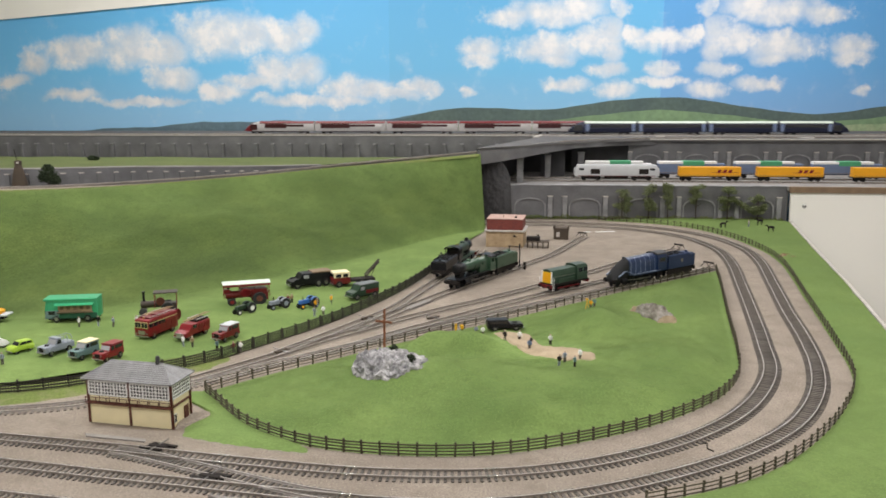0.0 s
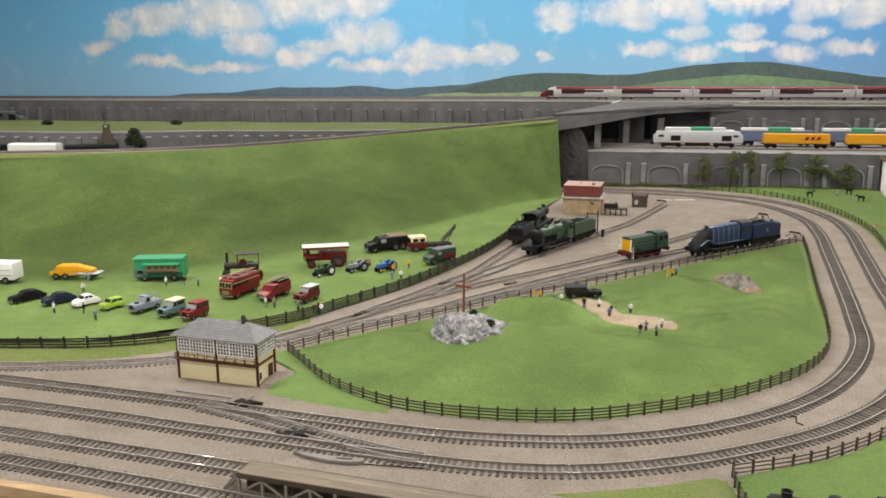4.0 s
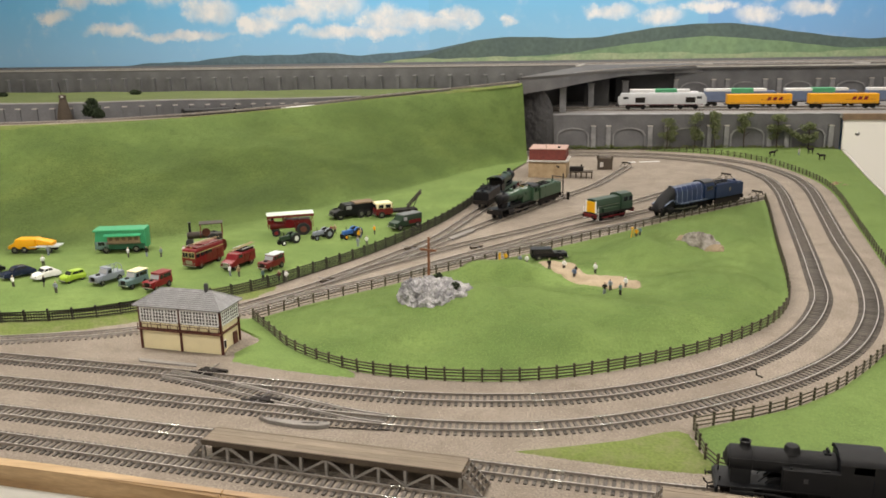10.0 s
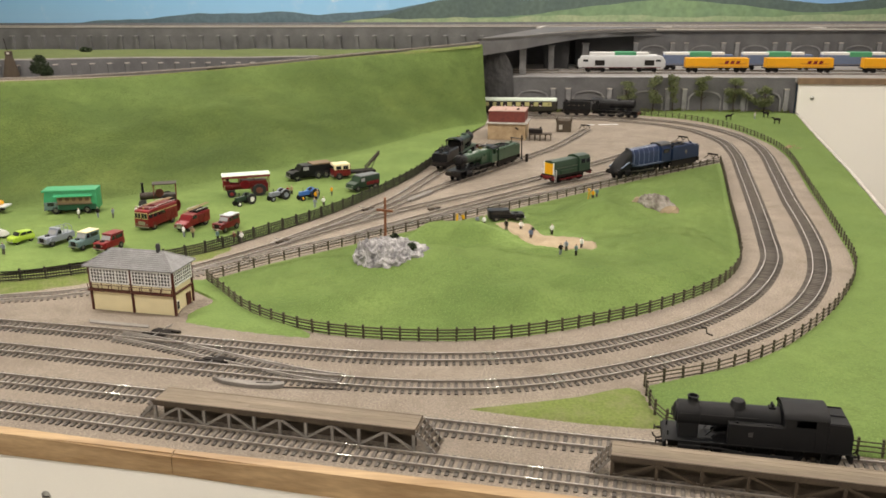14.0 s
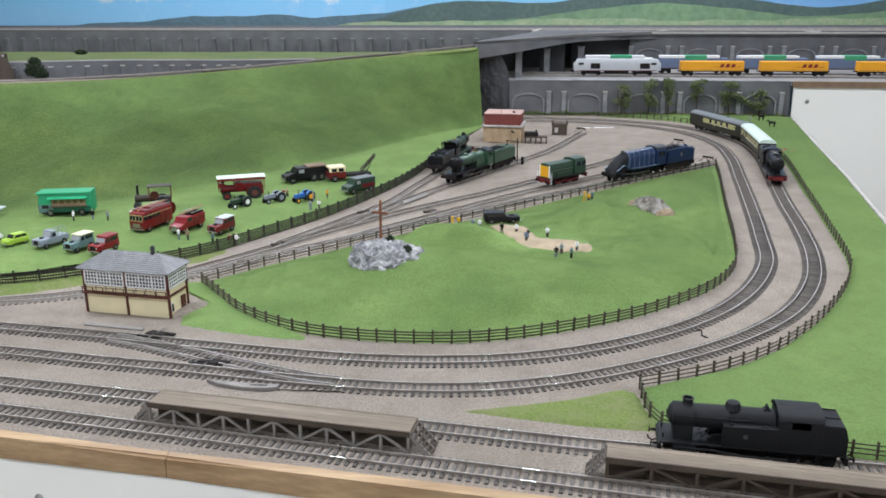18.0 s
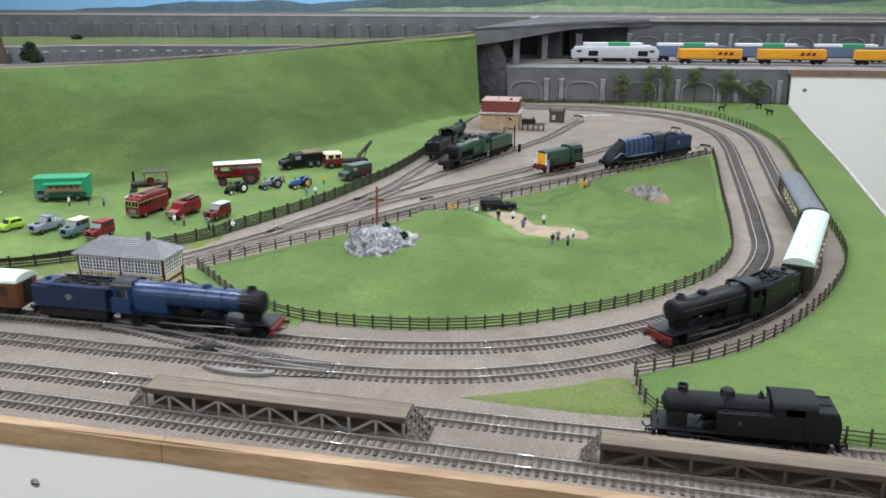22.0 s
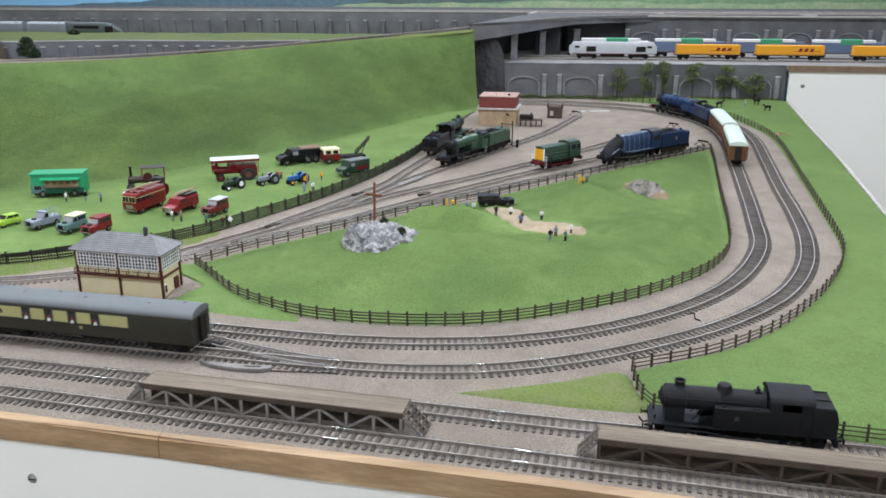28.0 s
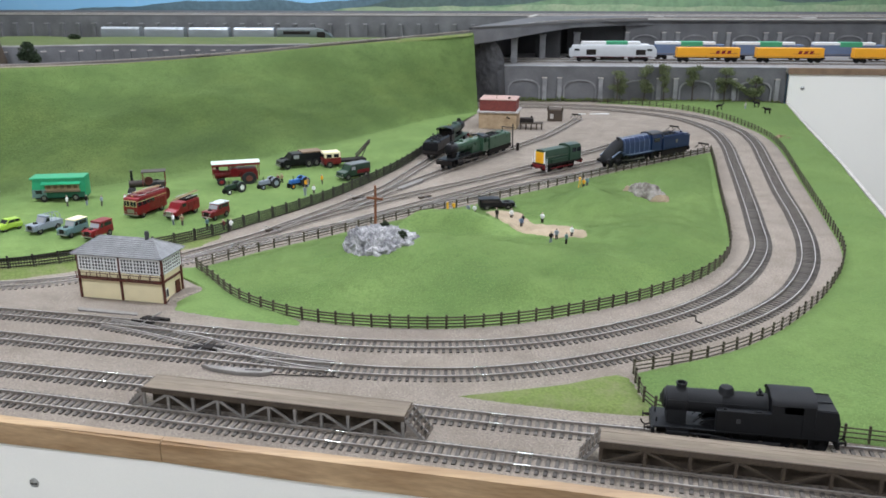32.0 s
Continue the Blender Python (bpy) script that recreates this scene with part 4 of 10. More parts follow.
def walls():
    # low arcade wall behind the engine yard
    arches = [0.046, 0.211, 0.380, 0.549, 0.718]
    w = wall_with_arches("arcade_wall", -0.02, 0.805, 2.58, -0.002, 0.1, 0.03, arches, 0.088, 0.062, "grey stone retaining wall with blind arches behind the yard", rise=0.02)
    for c in arches:
        for s in (-1, 1):
            x = c + s * 0.0605
            if 0.02 < x < 0.79:
                pilaster(w, x, 2.58, 0, 0.0675, 0.0135, 0.009)
    # shelf for the freight trains
    bm = BM()
    prism(bm, [(-1.2, 2.61), (0.80, 2.61), (0.80, 2.565), (2.6, 2.50), (2.6, 3.05), (-1.2, 3.05)], 0.09, 0.1025, "z")
    tagged(part("freight_shelf", bm, DECK), "grey shelf carrying the freight tracks", "shelf", kind="structure")
    bm = BM()
    prism(bm, [(0.802, 2.563), (2.6, 2.498), (2.6, 2.486), (0.802, 2.551)], 0.086, 0.104, "z")
    tagged(part("trim", bm, WOODB), "brown wooden edge of the freight shelf", "trim", kind="structure")
    bm = BM()
    prism(bm, [(0.8062, 2.566), (2.6, 2.50), (2.6, 2.491), (0.8062, 2.557)], -0.6, 0.0855, "z")
    tagged(part("fascia_panel", bm, WHITE), "white fascia panel under the freight shelf", "panel", kind="structure")
    # upper arcade wall
    arches = [0.456 + 0.167 * i for i in range(12)]
    w = wall_with_arches("upper_arcade_wall", 0.39, 2.6, 3.0, 0.1, 0.212, 0.03, arches, 0.088, 0.064, "grey stone wall with blind arches under the high level line", rise=0.022, cap=False)
    for c in arches:
        for s in (-1, 1):
            pilaster(w, c + s * 0.061, 3.0, 0.1, 0.1735, 0.0135, 0.009)
    # end wall of the embankment with the tunnel mouth, and the rock face behind the tracks
    w = thing("tunnel_wall", "dark grey end wall of the embankment with a tunnel mouth", "tunnel portal", kind="structure")
    a, b = Vector((-0.094, 2.346, 0)), Vector((-0.120, 2.595, 0))
    d = (b - a).normalized()
    nrm = Vector((d.y, -d.x, 0))
    L = (b - a).length
    outline = [(0, -0.002), (0.075, -0.002), (0.075, 0.060), (0.09, 0.077), (0.165, 0.077), (0.198, 0.060), (0.198, -0.002), (L, -0.002), (L, 0.19), (0.125, 0.186), (0.09, 0.115), (0.045, 0.065), (0.03, 0.032), (0, 0.004)]
    bm = BM()
    rings = [[bm.verts.new(a + d * u + nrm * off + Vector((0, 0, v))) for u, v in outline] for off in (0, -0.02)]
    for i in range(len(outline)):
        k = (i + 1) % len(outline)
        bm.faces.new((rings[0][i], rings[0][k], rings[1][k], rings[1][i]))
    bm.faces.new(rings[0])
    bm.faces.new(rings[1][::-1])
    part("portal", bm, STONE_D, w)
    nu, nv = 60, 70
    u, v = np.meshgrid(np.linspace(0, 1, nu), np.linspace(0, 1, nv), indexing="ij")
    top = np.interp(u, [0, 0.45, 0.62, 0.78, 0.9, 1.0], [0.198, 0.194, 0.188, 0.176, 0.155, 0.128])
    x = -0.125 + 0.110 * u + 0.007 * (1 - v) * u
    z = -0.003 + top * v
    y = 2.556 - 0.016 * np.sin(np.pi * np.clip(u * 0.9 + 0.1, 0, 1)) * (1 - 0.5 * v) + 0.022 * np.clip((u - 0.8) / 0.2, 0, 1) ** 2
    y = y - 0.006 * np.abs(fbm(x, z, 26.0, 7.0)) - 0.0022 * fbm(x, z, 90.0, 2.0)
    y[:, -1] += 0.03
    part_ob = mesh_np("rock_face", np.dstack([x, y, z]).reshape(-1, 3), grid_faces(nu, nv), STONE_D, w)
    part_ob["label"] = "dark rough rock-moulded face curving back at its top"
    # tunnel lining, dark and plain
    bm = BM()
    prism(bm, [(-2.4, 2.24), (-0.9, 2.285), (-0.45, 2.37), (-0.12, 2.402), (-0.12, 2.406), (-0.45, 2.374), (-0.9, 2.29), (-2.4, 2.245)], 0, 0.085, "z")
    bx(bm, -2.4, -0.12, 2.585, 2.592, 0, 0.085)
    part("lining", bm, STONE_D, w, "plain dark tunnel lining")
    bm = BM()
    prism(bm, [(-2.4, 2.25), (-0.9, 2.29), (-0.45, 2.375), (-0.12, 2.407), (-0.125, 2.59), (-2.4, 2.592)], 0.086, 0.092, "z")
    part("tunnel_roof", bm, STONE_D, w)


HIGH_Z = 0.2165


def high_level():
    # deck of the high line, its left end swinging forward over the cutting
    bm = BM()
    prism(bm, [(-3.4, 3.26), (0.108, 3.26), (-0.10, 2.56), (-0.102, 2.47), (-0.02, 2.55), (0.12, 2.74), (0.28, 2.90), (0.45, 2.985), (2.98, 2.985), (2.98, 3.72), (-3.4, 3.72)], HIGH_Z - 0.0045, HIGH_Z, "z")
    ob = part("high_level_deck", bm, DECK_DARK)
    tagged(ob, "grey deck of the high level line", "deck", kind="structure")
    beam = thing("bridge_beam", "grey concrete bridge beam with columns over the freight lines", "bridge", kind="structure")
    line = Way([(-0.102, 2.468), (-0.02, 2.55), (0.12, 2.74), (0.28, 2.90), (0.37, 2.962), (0.48, 2.999)])
    pts = line.even(30)[:, :2]
    bm = strip(BM(), pts, 0.012, 0.172, HIGH_Z - 0.005, 1)
    for v in bm.verts:
        if v.co.z < 0.18:
            v.co.z = 0.172 + 0.0265 * min(1, max(0, (v.co.x + 0.1) / 0.30))
    part("beam", bm, STONE, beam)
    bm = strip(BM(), pts, 0.016, HIGH_Z, HIGH_Z + 0.003, 1)
    part("edge_coping", bm, DECK_DARK, beam)
    for x, y, wdt in ((0.015, 2.66, 0.02), (0.105, 2.79, 0.018), (0.22, 2.90, 0.02)):
        bm = BM()
        bx(bm, x - wdt / 2, x + wdt / 2, y - 0.01, y + 0.01, 0.1, 0.18, 0.001)
        part("column", bm, STONE_L, beam)
        bm = BM()
        bx(bm, x - wdt / 2 - 0.002, x + wdt / 2 + 0.002, y - 0.013, y + 0.012, 0.176, 0.181, 0.001)
        part("column_cap", bm, STONE_L, beam)
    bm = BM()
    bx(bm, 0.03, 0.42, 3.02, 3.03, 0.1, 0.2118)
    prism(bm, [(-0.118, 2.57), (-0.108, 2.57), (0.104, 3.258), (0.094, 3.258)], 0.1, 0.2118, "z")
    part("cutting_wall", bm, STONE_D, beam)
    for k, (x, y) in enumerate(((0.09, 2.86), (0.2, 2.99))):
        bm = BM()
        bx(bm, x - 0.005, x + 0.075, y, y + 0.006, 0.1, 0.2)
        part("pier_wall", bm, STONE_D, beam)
    # kerbs and rails of the high line
    bm = BM()
    prism(bm, [(0.46, 2.986), (2.6, 2.986), (2.6, 2.998), (0.46, 2.998)], HIGH_Z, HIGH_Z + 0.004, "z")
    tagged(part("deck_kerb", bm, PALE), "pale kerb along the high level deck", "kerb", kind="structure")
    bm = BM()
    prism(bm, [(-2.9, 3.262), (2.6, 3.262), (2.6, 3.27), (-2.9, 3.27)], HIGH_Z, HIGH_Z + 0.0035, "z")
    tagged(part("deck_kerb", bm, PALE), "pale kerb along the top of the long retaining wall", "kerb", kind="structure")
    for y in (3.31, 3.375):
        track("high_level_track", Way([(-3.4, y, HIGH_Z), (2.98, y, HIGH_Z)], step=0.5), "track on the high level deck", pitch=0.012)
    for x, y, a, ln in ((0.085, 3.22, 80, 0.19), (0.53, 3.2, 0, 0.03), (1.02, 3.12, -35, 0.06)):
        bm = BM()
        bx(bm, -ln / 2, ln / 2, -0.008, 0.008, 0, 0.0035, 0.0005)
        ob = part("paper_strip", bm, PALE)
        ob.matrix_world = pose(x, y, HIGH_Z, 0, 0, a)
        tagged(ob, "scrap of pale card lying on the high deck", "card strip")
    # track ramp from the embankment crest up to the deck
    ramp = Way([(-2.7, 1.80, 0.17), (-1.6, 1.71, 0.17), (-1.08, 1.81, 0.17), (-0.912, 1.975, 0.166), (-0.68, 2.16, 0.171), (-0.44, 2.335, 0.184), (-0.28, 2.425, 0.193), (-0.08, 2.53, 0.207), (0.15, 2.83, HIGH_Z), (0.42, 3.05, HIGH_Z), (0.9, 3.13, HIGH_Z), (2.6, 3.13, HIGH_Z)])
    track("ramp_track", ramp, "single track climbing along the embankment crest", rest=SLEEPER_DUSTY)
    # ledge behind the crest and falling ground to the long wall
    nu = 90
    xs = np.linspace(-2.7, -0.1, nu)
    c = np.array([CREST.at(np.interp(x, CREST.p[:, 0], CREST.s)) for x in xs])
    nrm = np.array([(0.35, 0.94, 0)] * nu)
    rows = [c + (0, 0, -0.012), c + nrm * 0.004 + (0, 0, -0.0005), c + nrm * 0.09 + (0, 0, -0.0005), c + nrm * 0.10 + (0, 0, -0.03)]
    ob = mesh_np("ramp_ledge", np.concatenate(rows), grid_faces(4, nu), BALLAST, smooth=False)
    tagged(ob, "ballasted ledge carrying the climbing track", "ledge", kind="structure")
    rows = [c + (-0.008, -0.012, -0.006), c + (0, 0, 0.002), c + nrm * 0.012 + (0, 0, 0.0015), c + nrm * 0.02 + (0, 0, -0.001)]
    ob = mesh_np("crest_verge", np.concatenate(rows), grid_faces(4, nu), GRASS_DRY)
    tagged(ob, "pale dry grass along the embankment crest", "grass", kind="structure")
    g = LOW_WALL.even(60)
    back = np.column_stack([np.linspace(-2.7, 0.05, 60), np.full(60, 3.25), np.full(60, 0.125)])
    t = np.linspace(0, 1, 14)[:, None, None]
    q = g + (back - g) * t
    q[..., 2] = (g[:, 2] + 0.001) * (1 - t[..., 0]) + 0.130 * t[..., 0] + 0.012 * np.sin(np.pi * t[..., 0]) * (t[..., 0] > 0) + fbm(q[..., 0], q[..., 1], 6.0, 5.0) * 0.006 * np.sin(np.pi * t[..., 0])
    ob = mesh_np("upland_grass", q.reshape(-1, 3), grid_faces(14, 60), GRASS_UPLAND)
    tagged(ob, "olive grass strip between the two retaining walls", "grass", kind="structure")


LOW_WALL = Way([(-2.7, 2.02, 0.2), (-1.6, 1.93, 0.2), (-1.18, 1.95, 0.198), (-0.98, 2.08, 0.193), (-0.854, 2.18, 0.186), (-0.72, 2.29, 0.178), (-0.56, 2.42, 0.172)])


def far_walls():
    w = thing("long_retaining_wall", "long grey retaining wall with buttresses below the high line", "retaining wall", kind="structure")
    bm = BM()
    bx(bm, -3.4, 0.108, 3.26, 3.29, 0.09, HIGH_Z - 0.0045)
    part("stonework", bm, STONE, w)
    x = -3.335
    while x < 0.02:
        bm = BM()
        prism(bm, [(x - 0.0055, 3.245), (x + 0.0055, 3.245), (x + 0.0055, 3.262), (x - 0.0055, 3.262)], 0.1, 0.184, "z")
        part("buttress", bm, STONE, w)
        bm = BM()
        bx(bm, x - 0.0068, x + 0.0068, 3.243, 3.262, 0.184, 0.1868)
        part("buttress_cap", bm, STONE_L, w)
        x += 0.0625 if x < -1.28 else 0.0668
    w = thing("low_retaining_wall", "low grey retaining wall with small buttresses above the ledge", "retaining wall", kind="structure")
    pts = LOW_WALL.even(50)
    bm = BM()
    r0 = [bm.verts.new((p[0], p[1], 0.13)) for p in pts]
    r1 = [bm.verts.new(p) for p in pts]
    r2 = [bm.verts.new((p[0] - 0.004, p[1] + 0.012, p[2])) for p in pts]
    r3 = [bm.verts.new((p[0] - 0.004, p[1] + 0.012, 0.13)) for p in pts]
    for a, b in ((r0, r1), (r1, r2), (r2, r3)):
        for i in range(49):
            bm.faces.new((a[i], a[i + 1], b[i + 1], b[i]))
    part("stonework", bm, STONE, w)
    bm = BM()
    tube(bm, [(p[0], p[1] + 0.002, p[2] + 0.001) for p in pts], 0.003, 4)
    part("coping", bm, DECK, w)
    for s in np.arange(0.1, LOW_WALL.length - 0.12, 0.041):
        p, a = LOW_WALL.at(s), LOW_WALL.turn(s)
        bm = BM()
        bx(bm, -0.005, 0.005, -0.005, 0.002, 0.13, p[2] - 0.012)
        ob = part("buttress", bm, STONE, w)
        ob.matrix_world = Matrix.Translation((p[0], p[1], 0)) @ Matrix.Rotation(a, 4, "Z")
        bm = BM()
        bx(bm, -0.006, 0.006, -0.0065, 0.002, p[2] - 0.012, p[2] - 0.0095)
        ob = part("buttress_cap", bm, PALE, w)
        ob.matrix_world = Matrix.Translation((p[0], p[1], 0)) @ Matrix.Rotation(a, 4, "Z")


def sky_mat(tint, clouds, mirror=False):
    """A printed backscene: blue sky paling to the horizon with cumulus clouds."""
    m = bpy.data.materials.new("printed_sky")
    m.use_nodes = True
    nt = m.node_tree
    b = nt.nodes["Principled BSDF"]
    L = nt.links.new

    def mth(op, x, y=None, clamp=False):
        n = nt.nodes.new("ShaderNodeMath")
        n.operation, n.use_clamp = op, clamp
        for i, v in enumerate((x, y)):
            if v is None:
                continue
            if isinstance(v, (int, float)):
                n.inputs[i].default_value = v
            else:
                L(v, n.inputs[i])
        return n.outputs[0]

    tc = nt.nodes.new("ShaderNodeTexCoord")
    sx = nt.nodes.new("ShaderNodeSeparateXYZ")
    L(tc.outputs["Object"], sx.inputs[0])
    px = sx.outputs[0]
    if mirror:
        px = mth("SUBTRACT", 2 * SEAM, px)
    cb = nt.nodes.new("ShaderNodeCombineXYZ")
    L(px, cb.inputs[0])
    L(sx.outputs[2], cb.inputs[2])
    nz = nt.nodes.new("ShaderNodeTexNoise")
    nz.inputs["Scale"].default_value, nz.inputs["Detail"].default_value, nz.inputs["Roughness"].default_value = 9.0, 8, 0.62
    L(cb.outputs[0], nz.inputs["Vector"])
    sn = nt.nodes.new("ShaderNodeSeparateXYZ")
    L(nz.outputs["Color"], sn.inputs[0])
    x = mth("ADD", px, mth("MULTIPLY", mth("SUBTRACT", sn.outputs[0], 0.5), 0.2))
    z = mth("ADD", sx.outputs[2], mth("MULTIPLY", mth("SUBTRACT", sn.outputs[1], 0.5), 0.11))
    total = None
    for cx, cz, rx, rz in clouds:
        dx = mth("DIVIDE", mth("SUBTRACT", x, cx), rx * 1.35)
        dz = mth("DIVIDE", mth("SUBTRACT", z, cz), rz * 1.35)
        d2 = mth("ADD", mth("MULTIPLY", dx, dx), mth("MULTIPLY", dz, dz))
        v = mth("SUBTRACT", 1.0, d2, True)
        total = v if total is None else mth("MAXIMUM", total, v)
    wisp = mth("MULTIPLY", mth("SUBTRACT", nz.outputs["Fac"], 0.5, True), 2.0)
    n3 = nt.nodes.new("ShaderNodeTexNoise")
    n3.inputs["Scale"].default_value, n3.inputs["Detail"].default_value, n3.inputs["Roughness"].default_value = 26.0, 8, 0.65
    L(cb.outputs[0], n3.inputs["Vector"])
    grain = mth("MULTIPLY", mth("SUBTRACT", n3.outputs["Fac"], 0.5), 0.9)
    total = mth("ADD", mth("MULTIPLY", total, mth("ADD", grain, 1.0)), wisp)
    fac = nt.nodes.new("ShaderNodeMapRange")
    fac.interpolation_type = "SMOOTHSTEP"
    fac.inputs["From Min"].default_value, fac.inputs["From Max"].default_value = 0.04, 1.12
    L(total, fac.inputs["Value"])
    grad = nt.nodes.new("ShaderNodeValToRGB")
    e = grad.color_ramp.elements
    e[0].position, e[0].color = 0.0, (0.22 * tint[0], 0.49 * tint[1], 0.73 * tint[2], 1)
    e[1].position, e[1].color = 1.0, (0.07 * tint[0], 0.385 * tint[1], 0.73 * tint[2], 1)
    k = grad.color_ramp.elements.new(0.35)
    k.color = (0.12 * tint[0], 0.455 * tint[1], 0.76 * tint[2], 1)
    g = nt.nodes.new("ShaderNodeMapRange")
    g.inputs["From Min"].default_value, g.inputs["From Max"].default_value = 0.25, 0.9
    L(sx.outputs[2], g.inputs["Value"])
    L(g.outputs["Result"], grad.inputs["Fac"])
    shade = nt.nodes.new("ShaderNodeValToRGB")
    shade.color_ramp.elements[0].position, shade.color_ramp.elements[0].color = 0.40, (0.60, 0.66, 0.73, 1)
    shade.color_ramp.elements[1].position, shade.color_ramp.elements[1].color = 0.60, (0.82, 0.81, 0.81, 1)
    L(nz.outputs["Fac"], shade.inputs["Fac"])
    mix = nt.nodes.new("ShaderNodeMix")
    mix.data_type = "RGBA"
    L(mth("MULTIPLY", fac.outputs["Result"], 0.96), mix.inputs["Factor"])
    L(grad.outputs["Color"], mix.inputs[6])
    L(shade.outputs["Color"], mix.inputs[7])
    L(mix.outputs[2], b.inputs["Base Color"])
    b.inputs["Roughness"].default_value = 0.45
    return m


# printed clouds: middle x, z, half width, half height; those round the seam are mirrored in it
SEAM = 0.612
CLOUDS = [(-2.27, 0.445, 0.07, 0.035), (-2.16, 0.521, 0.07, 0.056), (-1.95, 0.563, 0.17, 0.066), (-1.72, 0.581, 0.15, 0.096), (-1.56, 0.561, 0.12, 0.076), (-1.32, 0.634, 0.19, 0.099), (-1.18, 0.633, 0.16, 0.086), (-1.03, 0.619, 0.12, 0.072), (-0.93, 0.649, 0.08, 0.066), (-1.53, 0.448, 0.12, 0.052), (-1.07, 0.477, 0.1, 0.064),
          (-0.95, 0.482, 0.11, 0.068), (-1.16, 0.433, 0.16, 0.037), (-1.3, 0.386, 0.1, 0.04), (-0.96, 0.351, 0.17, 0.03), (-0.75, 0.4, 0.1, 0.06), (-0.64, 0.4, 0.1, 0.043), (-0.53, 0.375, 0.12, 0.031), (-0.42, 0.406, 0.09, 0.036), (-2.0, 0.375, 0.13, 0.03), (-0.76, 0.35, 0.12, 0.028), (-1.68, 0.346, 0.22, 0.023)]
SEAM_CLOUDS = [(0.13, 0.71, 0.17, 0.06), (0.26, 0.727, 0.11, 0.06), (-0.04, 0.694, 0.09, 0.044), (0.12, 0.56, 0.15, 0.059), (0.15, 0.518, 0.09, 0.033), (0.32, 0.595, 0.1, 0.061), (0.38, 0.618, 0.07, 0.073), (0.39, 0.552, 0.06, 0.06), (0.38, 0.474, 0.08, 0.031), (-0.16, 0.568, 0.09, 0.038),
               (-0.16, 0.526, 0.08, 0.031), (-0.21, 0.387, 0.04, 0.026), (0.21, 0.411, 0.1, 0.028), (0.42, 0.394, 0.09, 0.037), (0.6, 0.592, 0.14, 0.044), (0.49, 0.617, 0.05, 0.026), (0.6, 0.484, 0.07, 0.031), (0.6, 0.43, 0.08, 0.024), (-0.36, 0.403, 0.04, 0.03), (0.42, 0.719, 0.04, 0.052)]


def backscene():
    t = thing("backscene", "printed backscene of blue sky, white clouds and hills", "backdrop", kind="structure")
    bm = BM()
    prism(bm, [(-3.4, -0.5), (-0.55, -0.5), (-0.55, 0.843), (-3.4, 0.62)], 3.74, 3.75, "y")
    part("sky_panel", bm, sky_mat((1.2, 1.1, 1.06), CLOUDS), t)
    bm = BM()
    prism(bm, [(-0.5502, -0.5), (SEAM, -0.5), (SEAM, 0.933), (-0.5502, 0.843)], 3.74, 3.75, "y")
    part("sky_panel", bm, sky_mat((1.15, 1.05, 1.0), CLOUDS[15:19] + SEAM_CLOUDS), t)
    bm = BM()
    prism(bm, [(SEAM - 0.001, -0.5), (2.9, -0.5), (2.9, 1.11), (SEAM - 0.001, 0.933)], 3.7385, 3.75, "y")
    part("sky_panel", bm, sky_mat((0.95, 0.84, 0.93), SEAM_CLOUDS, True), t)
    far = mat("printed_far_hill", (0.12, 0.19, 0.22), 0.6, col2=(0.09, 0.15, 0.18), scale=9, fine=60, bump=0)
    mid = mat("printed_moor", (0.10, 0.15, 0.13), 0.6, col2=(0.075, 0.115, 0.11), scale=7, fine=60, bump=0)
    near = mat("printed_fields", (0.2, 0.32, 0.17), 0.6, col2=(0.15, 0.25, 0.15), scale=8, fine=50, bump=0)
    pale = mat("printed_pale_fields", (0.36, 0.42, 0.26), 0.6, col2=(0.24, 0.35, 0.2), scale=14, fine=70, bump=0)

    def hills(name, material, y, x0, x1, top):
        xs = np.linspace(x0, x1, 120)
        bm = BM()
        lo = [bm.verts.new((x, y, 0.2)) for x in xs]
        hi = [bm.verts.new((x, y, top(x))) for x in xs]
        for i in range(119):
            bm.faces.new((lo[i], lo[i + 1], hi[i + 1], hi[i]))
        part(name, bm, material, t)

    def peak(x, c, w, h):
        return h * math.exp(-((x - c) / w) ** 2)

    wob = lambda x, k: 0.003 * math.sin(x * 17 + k) + 0.0018 * math.sin(x * 41 + 2 * k)
    hills("far_hill", far, 3.7372, -3.4, 2.9, lambda x: 0.205 + 0.045 * (1 + math.tanh((x + 1.75) * 2.2)) / 2 + peak(x, -1.3, 0.22, 0.012) + peak(x, -1.0, 0.07, 0.012) + peak(x, -0.25, 0.3, 0.055) + wob(x, 1))
    hills("moor_hill", mid, 3.7344, -0.75, 2.9, lambda x: 0.205 + peak(x, -0.27, 0.33, 0.088) + peak(x, SEAM, 0.62, 0.152) + peak(x, 1.75, 0.42, 0.125) + peak(x, 2.6, 0.5, 0.1) + wob(x, 2) * 0.5)
    hills("green_hill", near, 3.7316, -0.55, 2.9, lambda x: 0.208 + 0.017 * (1 + math.tanh((x + 0.4) * 14)) / 2 + peak(x, SEAM, 0.5, 0.078) + peak(x, 1.7, 0.35, 0.06) + peak(x, 2.3, 0.4, 0.06) + wob(x, 4) * 0.6)
    hills("pale_fields", pale, 3.7288, -1.0, 2.9, lambda x: 0.212 + 0.02 * (1 + math.tanh((x + 0.72) * 9)) / 2 + peak(x, 0.3, 0.3, 0.012) + peak(x, 1.6, 0.6, 0.014) + wob(x, 6))
    bm = BM()
    prism(bm, [(-3.4, 0.62), (2.9, 1.111), (2.9, 1.62), (-3.4, 1.62)], 3.73, 3.76, "y")
    part("cover_strip", bm, WHITE, t)


